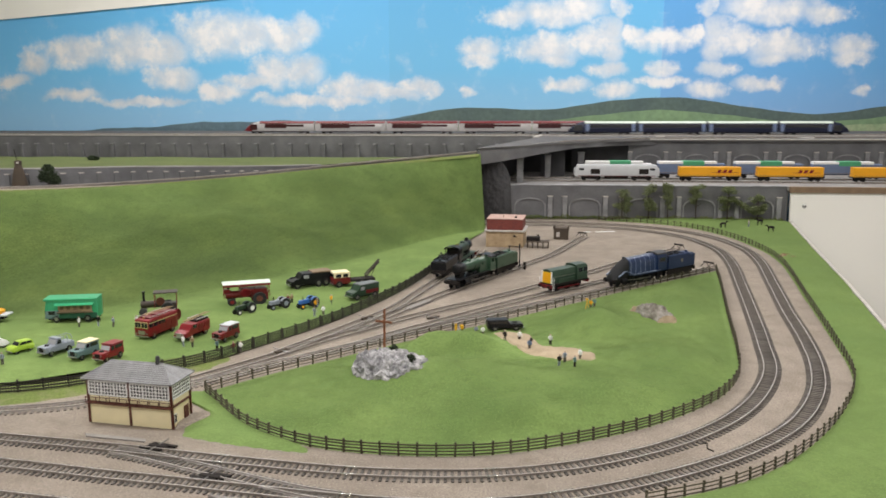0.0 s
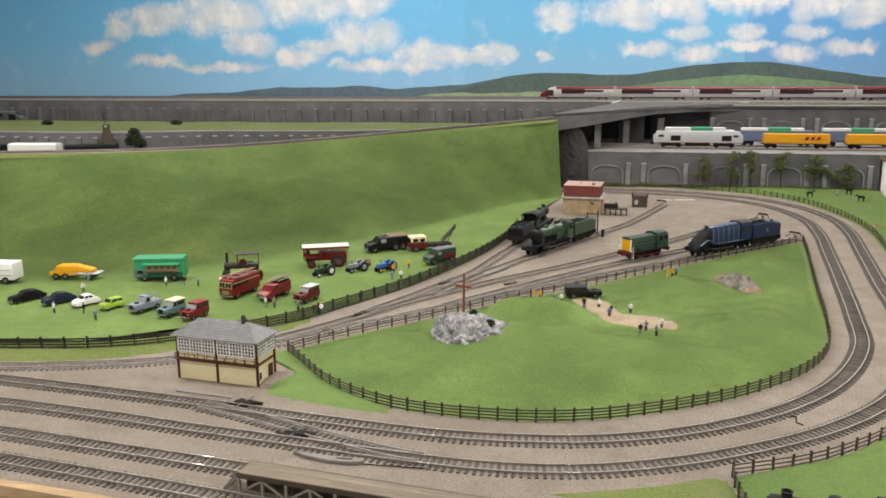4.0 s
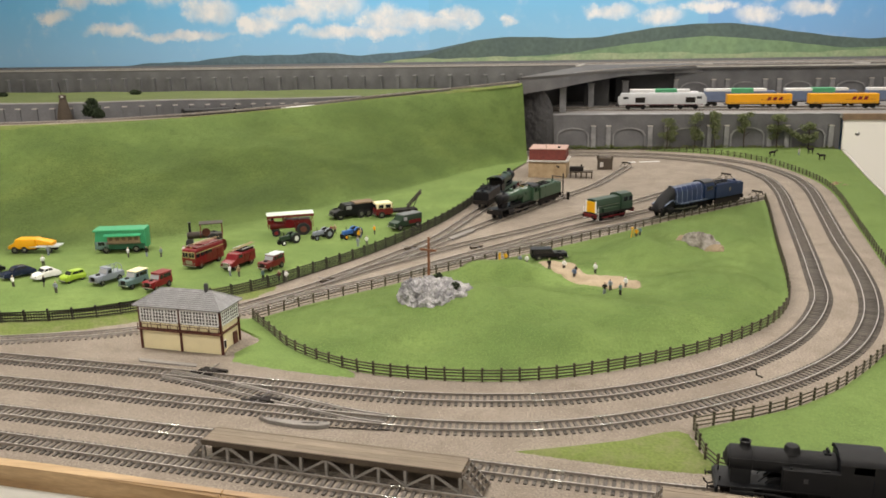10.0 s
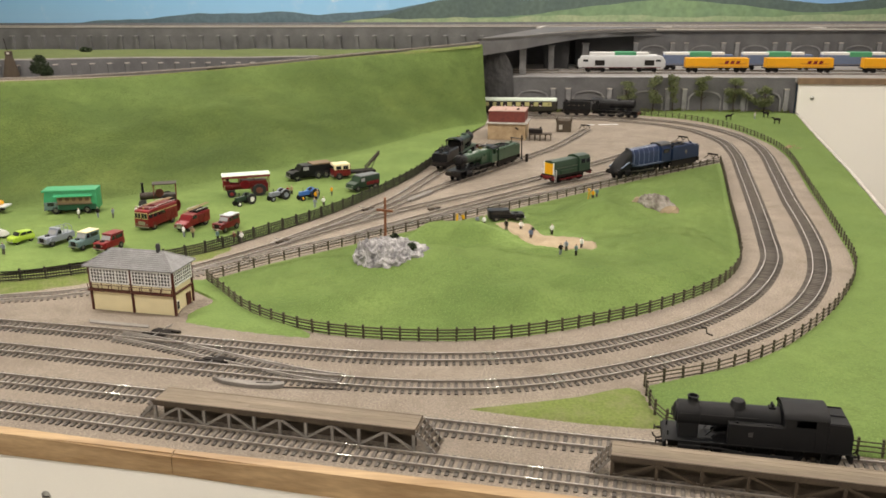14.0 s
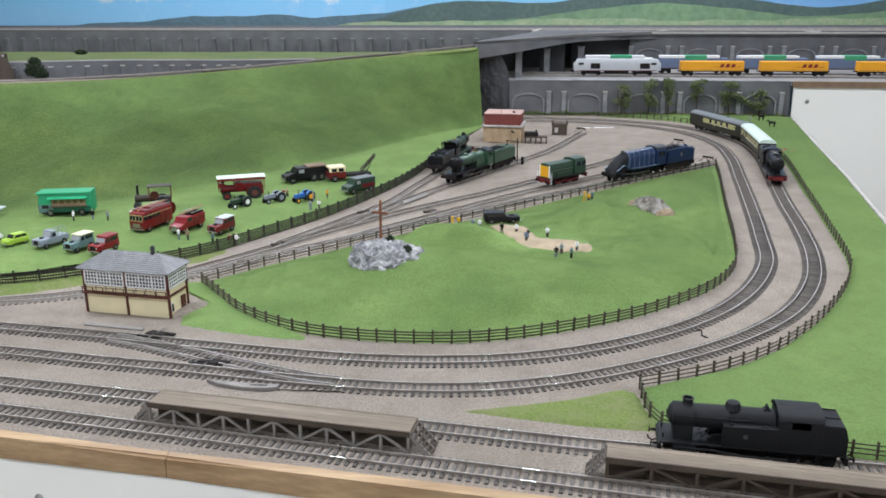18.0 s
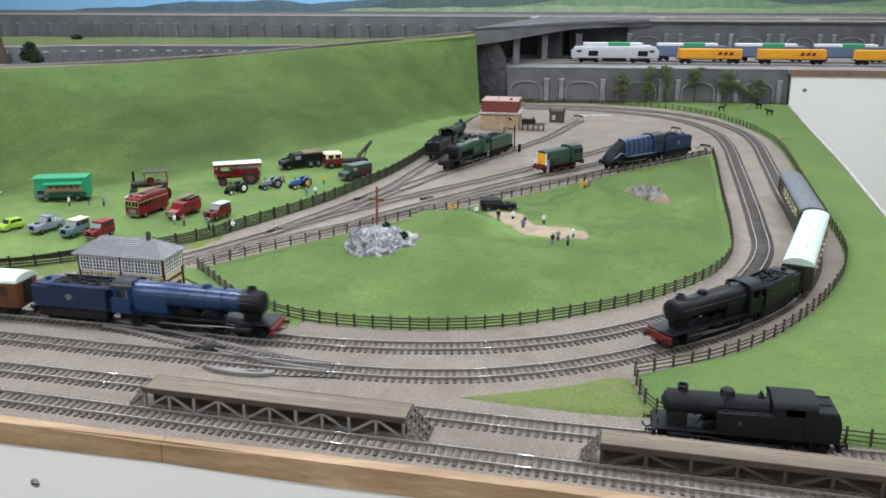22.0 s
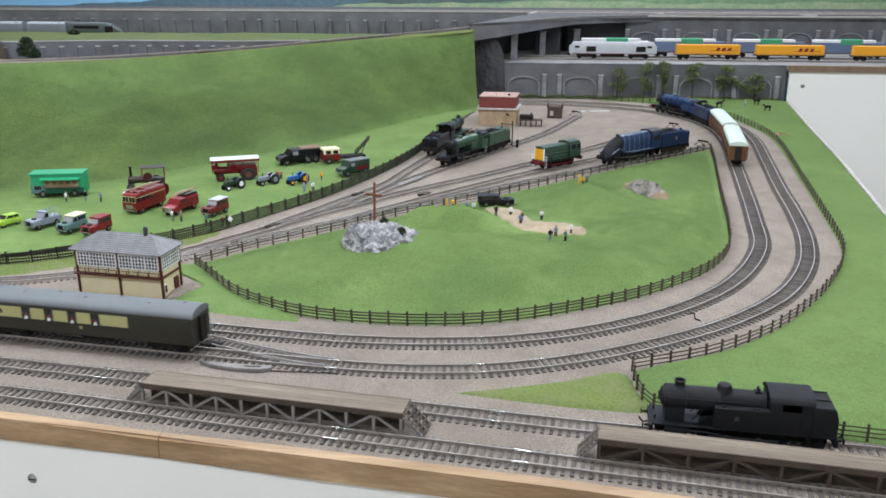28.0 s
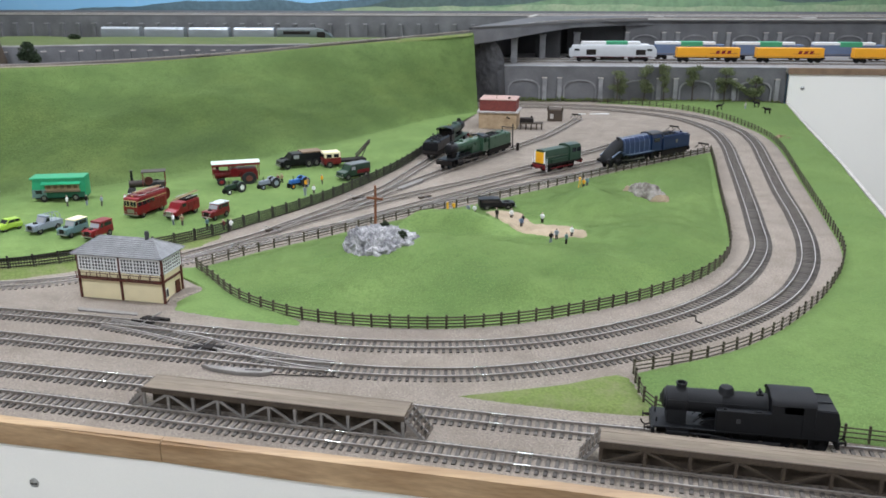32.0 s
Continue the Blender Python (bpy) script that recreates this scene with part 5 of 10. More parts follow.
# ---- fences ----
def fence(name, way, label, material, gap, h, rails, post=0.0022, rail=0.0014, ground=None, tall=1.15, every=1, lattice=0):
    t = thing(name, label, "fence")
    n = int(round(way.length / gap))
    bm = BM()
    bx(bm, -post / 2, post / 2, -post / 2, post / 2, -0.003, h * tall, 0.0002)
    pm = bpy.data.meshes.new("post")
    bm.to_mesh(pm)
    bm.free()
    pm.materials.append(material)
    rm = {}
    rng = random.Random(len(label))
    ss = np.linspace(0, way.length, n + 1)
    P = []
    for s in ss:
        p = way.at(s)
        P.append(Vector((p[0], p[1], p[2] + (ground(p[0], p[1]) if ground else 0.0))))
    for i, p in enumerate(P):
        if i % every:
            continue
        ob = link("post", pm, t)
        ob.matrix_world = Matrix.Translation(p) @ Euler((rng.uniform(-0.04, 0.04), rng.uniform(-0.04, 0.04), way.turn(ss[i]))).to_matrix().to_4x4()
    bm = BM()
    bx(bm, 0, 1, -rail * 0.35, rail * 0.35, -rail / 2, rail / 2)
    me = bpy.data.meshes.new("rail")
    bm.to_mesh(me)
    bm.free()
    me.materials.append(material)
    if lattice:
        bm = BM()
        for i in range(1, lattice):
            bx(bm, i / lattice - 0.018, i / lattice + 0.018, -rail * 0.2, rail * 0.2, h * 0.02, h * 0.98)
        lm = bpy.data.meshes.new("lattice_panel")
        bm.to_mesh(lm)
        bm.free()
        lm.materials.append(material)
    for a, b in zip(P, P[1:]):
        d = b - a
        turn = d.to_track_quat("X", "Z").to_matrix().to_4x4()
        if lattice:
            ob = link("lattice_panel", lm, t)
            ob.matrix_world = Matrix.Translation(a + Vector((0, -post * 0.5, 0))) @ turn @ Matrix.Diagonal((d.length, 1, 1, 1))
        for r in rails:
            ob = link("rail", me, t)
            ob.matrix_world = Matrix.Translation(a + Vector((0, -post * 0.5, h * r + rng.uniform(-0.0002, 0.0002)))) @ turn @ Matrix.Diagonal((d.length, 1, 1, 1))
    return t


def fences():
    fence("show_field_fence", SHOW_FENCE_A, "dark lattice lineside fence round the show field", FENCE_B, 0.030, 0.0165, (0.08, 0.30, 0.52, 0.74, 0.96), post=0.0026, rail=0.0017, lattice=9)
    fence("show_field_fence", SHOW_FENCE_B, "dark lattice fence round the outlying show field", FENCE_B, 0.030, 0.0165, (0.08, 0.30, 0.52, 0.74, 0.96), post=0.0026, rail=0.0017, lattice=9)
    fence("oval_fence", OVAL_FRONT, "dark brown four-rail fence round the grass mound", FENCE, 0.0198, 0.0135, (0.2, 0.46, 0.72, 0.96))
    fence("oval_fence", OVAL_BACK, "brown three-rail fence between mound and yard lead", FENCE, 0.0235, 0.0125, (0.35, 0.65, 0.95), post=0.0019, rail=0.0010)
    fence("lawn_fence", LAWN_FENCE, "brown rail fence beside the outer loop", FENCE, 0.0205, 0.0135, (0.35, 0.65, 0.95), post=0.0019, rail=0.0010)
    fence("lawn_fence", GATE_FENCE, "brown rail fence behind the tank engine", FENCE, 0.019, 0.0135, (0.35, 0.65, 0.95), post=0.0019, rail=0.0010)


SHOW_FENCE_A = Way([(-0.80, 0.952), (-0.634, 0.981), (-0.556, 1.018), (-0.4405, 1.114), (-0.37, 1.225), (-0.307, 1.339), (-0.255, 1.468), (-0.212, 1.60), (-0.178, 1.759), (-0.165, 1.9)])
SHOW_FENCE_B = Way([(-1.3, 0.995), (-1.0, 0.955), (-0.80, 0.952)])


# ---- rolling stock: x forwards, origin on the rail heads under the middle ----
WHEELS = {}


def wheel_mesh(r, solid=False):
    key = (r, solid)
    if key not in WHEELS:
        bm = BM()
        if solid:
            lathe(bm, [(r * 1.08, -0.0014), (r * 1.08, -0.0009), (r, -0.0007), (r, 0.0014), (r * 0.8, 0.0014), (r * 0.76, 0.0009), (r * 0.3, 0.0010), (r * 0.28, 0.0018)], 0, 0, 0, "z", 16)
        else:
            lathe(bm, [(r * 1.06, -0.0014), (r * 1.06, -0.0009), (r, -0.0007), (r, 0.0014), (r * 0.88, 0.0014), (r * 0.86, 0.0002), (r * 0.3, 0.0003), (r * 0.26, 0.0018)], 0, 0, 0, "z", 20)
        bmesh.ops.rotate(bm, cent=(0, 0, 0), matrix=Matrix.Rotation(radians(-90), 3, "X"), verts=bm.verts)
        me = bpy.data.meshes.new("wheel")
        bmesh.ops.recalc_face_normals(bm, faces=bm.faces)
        bm.to_mesh(me)
        bm.free()
        me.materials.append(MATT)
        WHEELS[key] = me
    return WHEELS[key]


def wheels(parent, xs, r, solid=False, half=0.0075):
    for x in xs:
        for s in (-1, 1):
            ob = link("wheel", wheel_mesh(r, solid), parent)
            ob.matrix_basis = pose(x, s * half, r, 0, 0, 0 if s > 0 else 180)
        bm = BM()
        cyl(bm, x, -half, r, 0.0012, 2 * half, "y", 8)
        part("axle", bm, UNDER, parent)


def buffers(t, x, sgn, beam, z=0.0132):
    bm = BM()
    bx(bm, x - 0.0014, x + 0.0014, -0.0168, 0.0168, z - 0.004, z + 0.0032, 0.0003)
    part("buffer_beam", bm, beam, t)
    for s in (-1, 1):
        bm = BM()
        lathe(bm, [(0.0014, 0), (0.0014, 0.0035), (0.0008, 0.0036), (0.0008, 0.005), (0.0026, 0.0052), (0.0024, 0.006)], 0, 0, 0, "x", 10)
        if sgn < 0:
            bmesh.ops.rotate(bm, cent=(0, 0, 0), matrix=Matrix.Rotation(math.pi, 3, "Z"), verts=bm.verts)
        bmesh.ops.translate(bm, vec=(x + sgn * 0.0012, s * 0.0115, z), verts=bm.verts)
        part("buffer", bm, UNDER, t)
    bm = BM()
    tube(bm, [(x, 0, z - 0.002), (x + sgn * 0.005, 0, z - 0.004), (x + sgn * 0.008, 0, z - 0.002), (x + sgn * 0.009, 0, z + 0.001)], 0.0008, 5)
    part("coupling", bm, UNDER, t)


def roof_prof(w, z0, z1, n=10, side=0.0):
    """Arched roof outline in y, z."""
    pts = [(-w, z0 - side), (-w, z0)] if side else [(-w, z0)]
    for i in range(1, n):
        a = math.pi * (1 - i / n)
        pts.append((w * math.cos(a), z0 + (z1 - z0) * math.sin(a)))
    pts += [(w, z0), (w, z0 - side)] if side else [(w, z0)]
    return pts


def steam_engine(name, label, L, boil, cabm, drivers, rd, lead=(), trail=(), beam=RED, rb=0.0108, zb=0.036, cab=(-0.5, -0.33), smoke=SMOKE, deflect=False, bands=None, group="steam engines", tall=0.0525, run=None, domes=(0.08,), plate_m=None, nameplate=False):
    t = thing(name, label, "steam locomotive", group)
    h = L / 2
    c0, c1 = cab[0] * L, cab[1] * L
    zf = 0.0172
    bm = BM()
    bx(bm, -h, h - 0.001, -0.0165, 0.0165, zf, zf + 0.0014, 0.0003)
    part("running_plate", bm, plate_m or boil, t)
    bm = BM()
    bx(bm, -h + 0.004, h - 0.006, -0.0052, 0.0052, 0.006, zf)
    part("frame", bm, UNDER, t)
    fb = c1 + 0.22 * L
    s0 = h - 0.037
    bm = BM()
    lathe(bm, [(rb * 1.02, 0), (rb * 1.02, fb - c1), (rb * 0.97, fb - c1 + 0.001), (rb * 0.92, s0 - c1)], c1, 0, zb, "x", 22)
    part("boiler", bm, boil, t, smooth=True)
    bm = BM()
    prism(bm, [(-rb * 0.9, zf), (-rb * 1.03, zb - 0.002), (-rb, zb), (rb, zb), (rb * 1.03, zb - 0.002), (rb * 0.9, zf)], c1, fb, "x")
    part("firebox", bm, boil, t)
    bm = BM()
    lathe(bm, [(rb * 0.93, 0), (rb * 0.97, 0.0006), (rb * 0.97, 0.021), (rb * 0.9, 0.0222), (rb * 0.82, 0.0225), (rb * 0.78, 0.0238), (rb * 0.4, 0.0254), (rb * 0.05, 0.0258)], s0, 0, zb, "x", 22)
    bx(bm, s0 + 0.002, s0 + 0.018, -0.006, 0.006, zf, zb - 0.004)
    part("smokebox", bm, smoke, t, smooth=True)
    xc = s0 + 0.0105
    bm = BM()
    lathe(bm, [(0.0062, 0), (0.0046, 0.0018), (0.0040, 0.004), (0.0042, tall - zb - rb - 0.0008), (0.0048, tall - zb - rb), (0.0036, tall - zb - rb), (0.003, tall - zb - rb - 0.003)], xc, 0, zb + rb * 0.93, "z", 14)
    part("chimney", bm, smoke, t, smooth=True)
    for d in domes:
        bm = BM()
        lathe(bm, [(0.0066, 0), (0.0056, 0.002), (0.0054, 0.0045), (0.0045, 0.0068), (0.002, 0.0078), (0.0003, 0.008)], d * L, 0, zb + rb * 0.85, "z", 14)
        bmesh.ops.translate(bm, vec=(0, 0, -0.0028), verts=bm.verts)
        part("dome", bm, boil, t, smooth=True)
    bm = BM()
    for k in (-1, 1):
        cyl(bm, fb - 0.012, k * 0.0022, zb + rb * 0.98, 0.0012, 0.0035, "z", 8)
    part("safety_valve", bm, BRASS if boil is not BLACK else SMOKE, t)
    for k in (-1, 1):
        bm = BM()
        tube(bm, [(c1 + 0.004, k * rb * 1.06, zb + 0.003), (s0 + 0.018, k * rb * 1.03, zb + 0.003)], 0.0003, 5)
        part("handrail", bm, SMOKE, t)
    if bands:
        for i in range(6):
            x = c1 + 0.006 + (s0 - c1 - 0.006) * i / 6
            bm = BM()
            lathe(bm, [(rb * 1.035, 0), (rb * 1.035, 0.0007)], x, 0, zb, "x", 22)
            part("boiler_band", bm, bands, t)
    # cab
    for k in (-1, 1):
        bm = BM()
        bx(bm, c0 + 0.004, c1, k * 0.0158, k * 0.0168, zf, 0.034)
        bx(bm, c1 - 0.0035, c1, k * 0.0158, k * 0.0168, 0.034, 0.0445)
        bx(bm, c0 + 0.008, c0 + 0.011, k * 0.0158, k * 0.0168, 0.034, 0.0445)
        bx(bm, c0 + 0.004, c1, k * 0.0158, k * 0.0168, 0.0425, 0.0445)
        part("cab_side", bm, cabm, t)
        if nameplate:
            bm = BM()
            bx(bm, c1 + 0.01, c1 + 0.03, k * 0.0169, k * 0.0173, zf + 0.002, zf + 0.0045)
            part("nameplate", bm, RED_D, t)
    bm = BM()
    bx(bm, c1 - 0.0012, c1, -0.0158, 0.0158, zf, 0.0445)
    part("cab_front", bm, cabm, t)
    bm = BM()
    bx(bm, c1 - 0.004, c1 - 0.0013, -0.009, 0.009, 0.022, 0.038)
    part("backhead", bm, UNDER, t)
    bm = BM()
    outer = roof_prof(0.0172, 0.0445, 0.0505)
    inner = roof_prof(0.0164, 0.044, 0.0496)
    prism(bm, outer + inner[::-1], c0 + 0.003, c1 + 0.001, "x")
    part("cab_roof", bm, smoke, t, smooth=True)
    # cylinders and rods
    for k in (-1, 1):
        xcyl = h - 0.030
        bm = BM()
        cyl(bm, xcyl - 0.010, k * 0.0148, 0.0115, 0.0042, 0.019, "x", 12)
        bx(bm, xcyl - 0.010, xcyl + 0.009, k * 0.0135, k * 0.0175, 0.0115, zf, 0.0004)
        part("cylinder", bm, plate_m or cabm, t)
        bm = BM()
        bx(bm, min(drivers) - 0.002, max(drivers) + 0.002, k * 0.0112, k * 0.0121, rd - 0.005, rd - 0.0032)
        part("coupling_rod", bm, STEELW, t)
        bm = BM()
        mid = sorted(drivers)[len(drivers) // 2]
        tube(bm, [(mid, k * 0.0128, rd - 0.004), (xcyl - 0.024, k * 0.0135, 0.0118), (xcyl - 0.009, k * 0.0145, 0.0118)], 0.0008, 5)
        tube(bm, [(mid + 0.002, k * 0.0138, rd + 0.003), (xcyl - 0.03, k * 0.0138, 0.0165), (xcyl - 0.009, k * 0.0145, 0.0148)], 0.0005, 5)
        part("connecting_rod", bm, STEELW, t)
        if deflect:
            bm = BM()
            bx(bm, s0 - 0.002, s0 + 0.026, k * 0.0152, k * 0.0160, zf + 0.001, zb + rb * 0.75, 0.0003)
            part("smoke_deflector", bm, smoke, t)
    wheels(t, drivers, rd)
    wheels(t, lead, 0.0062, True)
    wheels(t, trail, 0.0068, True)
    buffers(t, h, 1, beam)
    return t


def tender(name, label, L, m, r=0.0072, crest=None, group="tenders", bars=0, high=0.0425):
    t = thing(name, label, "tender", group)
    h = L / 2
    bm = BM()
    bx(bm, -h, h, -0.0163, 0.0163, 0.0172, high - 0.004, 0.0006)
    part("tank_body", bm, m, t)
    bm = BM()
    for k in (-1, 1):
        prism(bm, [(k * 0.0163, high - 0.0045), (k * 0.0163, high - 0.002), (k * 0.0142, high), (k * 0.0134, high), (k * 0.0153, high - 0.0024), (k * 0.0153, high - 0.0045)], -h * 0.55, h, "x")
    part("coping", bm, m, t)
    bm = BM()
    rng = random.Random(5)
    for i in range(60):
        ball(bm, rng.uniform(-h * 0.4, h * 0.85), rng.uniform(-0.0115, 0.0115), high - 0.004 + rng.uniform(0, 0.003), rng.uniform(0.0015, 0.003), 0.8, 5)
    bx(bm, -h * 0.53, h * 0.97, -0.0138, 0.0138, high - 0.0060, high - 0.0036)
    part("coal", bm, MATT, t)
    bm = BM()
    bx(bm, -h + 0.002, -h * 0.55, -0.0135, 0.0135, high - 0.0042, high - 0.002, 0.0005)
    cyl(bm, -h * 0.78, 0, high - 0.003, 0.003, 0.004, "z", 12)
    part("water_filler", bm, m, t)
    for k in (-1, 1):
        bm = BM()
        bx(bm, -h + 0.003, h - 0.003, k * 0.0118, k * 0.0130, 0.006, 0.0172)
        part("side_frame", bm, UNDER, t)
        if crest:
            bm = BM()
            cyl(bm, 0, k * 0.0162 - (0.0003 if k < 0 else -0.0001), 0.030, 0.0035, 0.0004, "y", 14)
            part("crest", bm, crest, t)
        for i in range(bars):
            bm = BM()
            x = -h * 0.55 + i * h * 1.1 / max(1, bars - 1)
            bx(bm, x - 0.0011, x + 0.0011, k * 0.0162, k * 0.0165, 0.0285, 0.0314)
            part("letter_bar", bm, DULLP, t)
    wheels(t, [-h * 0.68, 0, h * 0.68], r, True)
    buffers(t, -h, -1, UNDER)
    return t


def stream_engine(label):
    """Streamlined blue engine with a wedge front, curved valance and white boiler bands."""
    L = 0.182
    h = L / 2
    t = thing("streamlined_engine", label, "steam locomotive", "steam engines")

    def sec(w, z1, z0):
        pts = [(-w, z0)]
        for i in range(0, 11):
            a = math.pi * (1 - i / 10)
            pts.append((w * math.cos(a) * (1 if 0 < i < 10 else 1), max(z0 + 0.001, z1 - w * 1.02 + w * 1.02 * math.sin(a))))
        return pts + [(w, z0)]

    def loft(name, rows, m, lab=""):
        bm = BM()
        rings = [[bm.verts.new((x, u, v)) for u, v in sec(w, z1, z0)] for x, w, z1, z0 in rows]
        for p, q in zip(rings, rings[1:]):
            for i in range(len(p)):
                bm.faces.new((p[i], p[(i + 1) % len(p)], q[(i + 1) % len(q)], q[i]))
        bm.faces.new(rings[0])
        bm.faces.new(rings[-1][::-1])
        part(name, bm, m, t, lab, smooth=True)

    loft("boiler_casing", [(-0.052, 0.0130, 0.0495, 0.018), (0.0, 0.0124, 0.049, 0.018), (0.042, 0.0118, 0.0482, 0.018)], STREAM)
    loft("wedge_front", [(0.0421, 0.0116, 0.048, 0.0172), (0.060, 0.0135, 0.042, 0.016), (0.074, 0.0150, 0.034, 0.014), (0.085, 0.0150, 0.025, 0.012), (h, 0.0140, 0.0165, 0.0105)], MATT, "black wedge-shaped smokebox front")
    for k in (-1, 1):
        bm = BM()
        pts = [(x, 0.0172 + 0.0085 * math.exp(-((x - 0.058) / 0.017) ** 2)) for x in np.linspace(-0.06, 0.082, 24)]
        top = [(x, z + 0.0022) for x, z in pts]
        prism(bm, pts + top[::-1], k * 0.0145, k * 0.0166, "y")
        part("valance", bm, BLUE_D, t)
        bm = BM()
        prism(bm, [(x, z + 0.0022) for x, z in pts] + [(x, z + 0.0027) for x, z in pts][::-1], k * 0.0146, k * 0.0169, "y")
        part("lining", bm, BANDB, t)
    for i in range(6):
        x = -0.046 + i * 0.0165
        bm = BM()
        w = 0.0129 - 0.0001 * i
        ring = sec(w + 0.0003, 0.0497 - 0.00018 * i, 0.0185)
        prism(bm, ring, x, x + 0.0006, "x")
        part("boiler_band", bm, BANDB, t)
    bm = BM()
    lathe(bm, [(0.0036, 0), (0.0034, 0.0028), (0.0025, 0.0028)], 0.047, 0, 0.0475, "z", 12)
    part("chimney", bm, SMOKE, t)
    bm = BM()
    prism(bm, [(-0.0165, 0.018), (-0.0165, 0.042), (-0.0125, 0.048), (0, 0.0502), (0.0125, 0.048), (0.0165, 0.042), (0.0165, 0.018)], -0.085, -0.052, "x")
    part("cab", bm, BLUE_D, t)
    for k in (-1, 1):
        bm = BM()
        bx(bm, -0.078, -0.0575, k * 0.0160, k * 0.0169, 0.034, 0.041)
        part("cab_window", bm, GLASS_D, t)
    bm = BM()
    prism(bm, roof_prof(0.0150, 0.0470, 0.0515), -0.088, -0.051, "x")
    part("cab_roof", bm, SMOKE, t, smooth=True)
    bm = BM()
    bx(bm, -0.085, 0.08, -0.005, 0.005, 0.006, 0.0172)
    part("frame", bm, UNDER, t)
    drivers, rd = (-0.032, -0.004, 0.024), 0.0132
    wheels(t, drivers, rd)
    wheels(t, (0.052, 0.076), 0.0062, True)
    wheels(t, (-0.066,), 0.0068, True)
    for k in (-1, 1):
        bm = BM()
        bx(bm, -0.034, 0.026, k * 0.0112, k * 0.0122, rd - 0.005, rd - 0.003)
        tube(bm, [(-0.004, k * 0.013, rd - 0.004), (0.054, k * 0.014, 0.0118)], 0.0008, 5)
        part("coupling_rod", bm, STEELW, t)
        bm = BM()
        cyl(bm, 0.054, k * 0.0145, 0.0118, 0.0038, 0.018, "x", 12)
        part("cylinder", bm, MATT, t)
    buffers(t, h - 0.003, 1, BLACK)
    return t


def tank_engine():
    """Matt black side tank engine, nearest to the camera."""
    t = thing("tank_engine", "matt black side-tank steam engine standing behind the platform", "steam locomotive", "steam engines")
    L = 0.146
    h = L / 2
    zb, rb = 0.0365, 0.0102
    bm = BM()
    bx(bm, -h, h, -0.0168, 0.0168, 0.0165, 0.018, 0.0003)
    part("running_plate", bm, MATT, t)
    bm = BM()
    bx(bm, -h + 0.004, h - 0.004, -0.0055, 0.0055, 0.006, 0.0165)
    part("frame", bm, UNDER, t)
    bm = BM()
    lathe(bm, [(rb, 0), (rb, 0.036), (rb * 1.01, 0.0362), (rb * 1.01, 0.037), (rb, 0.0372), (rb * 0.98, 0.064)], -0.018, 0, zb, "x", 24)
    part("boiler", bm, MATT, t, smooth=True)
    bm = BM()
    lathe(bm, [(rb, 0), (rb * 1.05, 0.0004), (rb * 1.05, 0.0165), (rb * 0.98, 0.0178), (rb * 0.86, 0.018), (rb * 0.8, 0.0195), (rb * 0.4, 0.0212), (0.0004, 0.0216)], 0.0455, 0, zb, "x", 24)
    prism(bm, [(-0.0096, 0.018), (-0.0085, zb - 0.004), (0.0085, zb - 0.004), (0.0096, 0.018)], 0.0462, 0.062, "x")
    part("smokebox", bm, MATT, t, smooth=True)
    bm = BM()
    bx(bm, 0.0672, 0.0680, -0.0007, 0.0007, zb - 0.004, zb + 0.004)
    part("door_dart", bm, SMOKE, t)
    bm = BM()
    lathe(bm, [(0.0060, 0), (0.0046, 0.0014), (0.0041, 0.003), (0.0042, 0.0054), (0.0048, 0.0058), (0.0048, 0.0066), (0.0036, 0.0066), (0.0032, 0.004)], 0.0511, 0, zb + rb * 0.9, "z", 18)
    part("chimney", bm, MATT, t, smooth=True)
    bm = BM()
    lathe(bm, [(0.0072, 0), (0.0062, 0.0015), (0.0060, 0.004), (0.0050, 0.0058), (0.0025, 0.0064), (0.0003, 0.0066)], 0.0150, 0, zb + rb * 0.88, "z", 18)
    part("dome", bm, MATT, t, smooth=True)
    bm = BM()
    bx(bm, -0.0145, -0.009, -0.003, 0.003, zb + rb * 0.9, zb + rb * 0.9 + 0.0022, 0.0004)
    for k in (-1, 1):
        cyl(bm, -0.0118, k * 0.0016, zb + rb + 0.0006, 0.0011, 0.0034, "z", 8)
    part("safety_valve", bm, MATT, t)
    for k in (-1, 1):
        bm = BM()
        bx(bm, -0.020, 0.0235, k * 0.0105, k * 0.0168, 0.018, 0.0372, 0.0006)
        part("side_tank", bm, MATT, t)
        bm = BM()
        cyl(bm, 0.0165, k * 0.0135, 0.037, 0.0016, 0.0014, "z", 10)
        bx(bm, -0.012, -0.006, k * 0.012, k * 0.0155, 0.037, 0.0382, 0.0003)
        part("tank_filler", bm, MATT, t)
        bm = BM()
        bx(bm, -0.053, -0.0195, k * 0.0160, k * 0.0168, 0.018, 0.0385)
        bx(bm, -0.0288, -0.0195, k * 0.0160, k * 0.0168, 0.0385, 0.0460)
        bx(bm, -0.053, -0.0437, k * 0.0160, k * 0.0168, 0.0385, 0.0460)
        bx(bm, -0.053, -0.0195, k * 0.0160, k * 0.0168, 0.0449, 0.0460)
        part("cab_side", bm, MATT, t)
        bm = BM()
        tube(bm, [(-0.044, k * 0.0172, 0.020), (-0.044, k * 0.0172, 0.036)], 0.0004, 5)
        part("handrail", bm, MATT, t)
        bm = BM()
        tube(bm, [(0.0, k * 0.0112, zb + 0.004), (0.062, k * 0.0112, zb + 0.004)], 0.0004, 5)
        part("handrail", bm, MATT, t)
        bm = BM()
        bx(bm, 0.004, 0.0075, k * 0.0168, k * 0.0171, 0.0265, 0.0305)
        part("crest", bm, SMOKE, t)
        bm = BM()
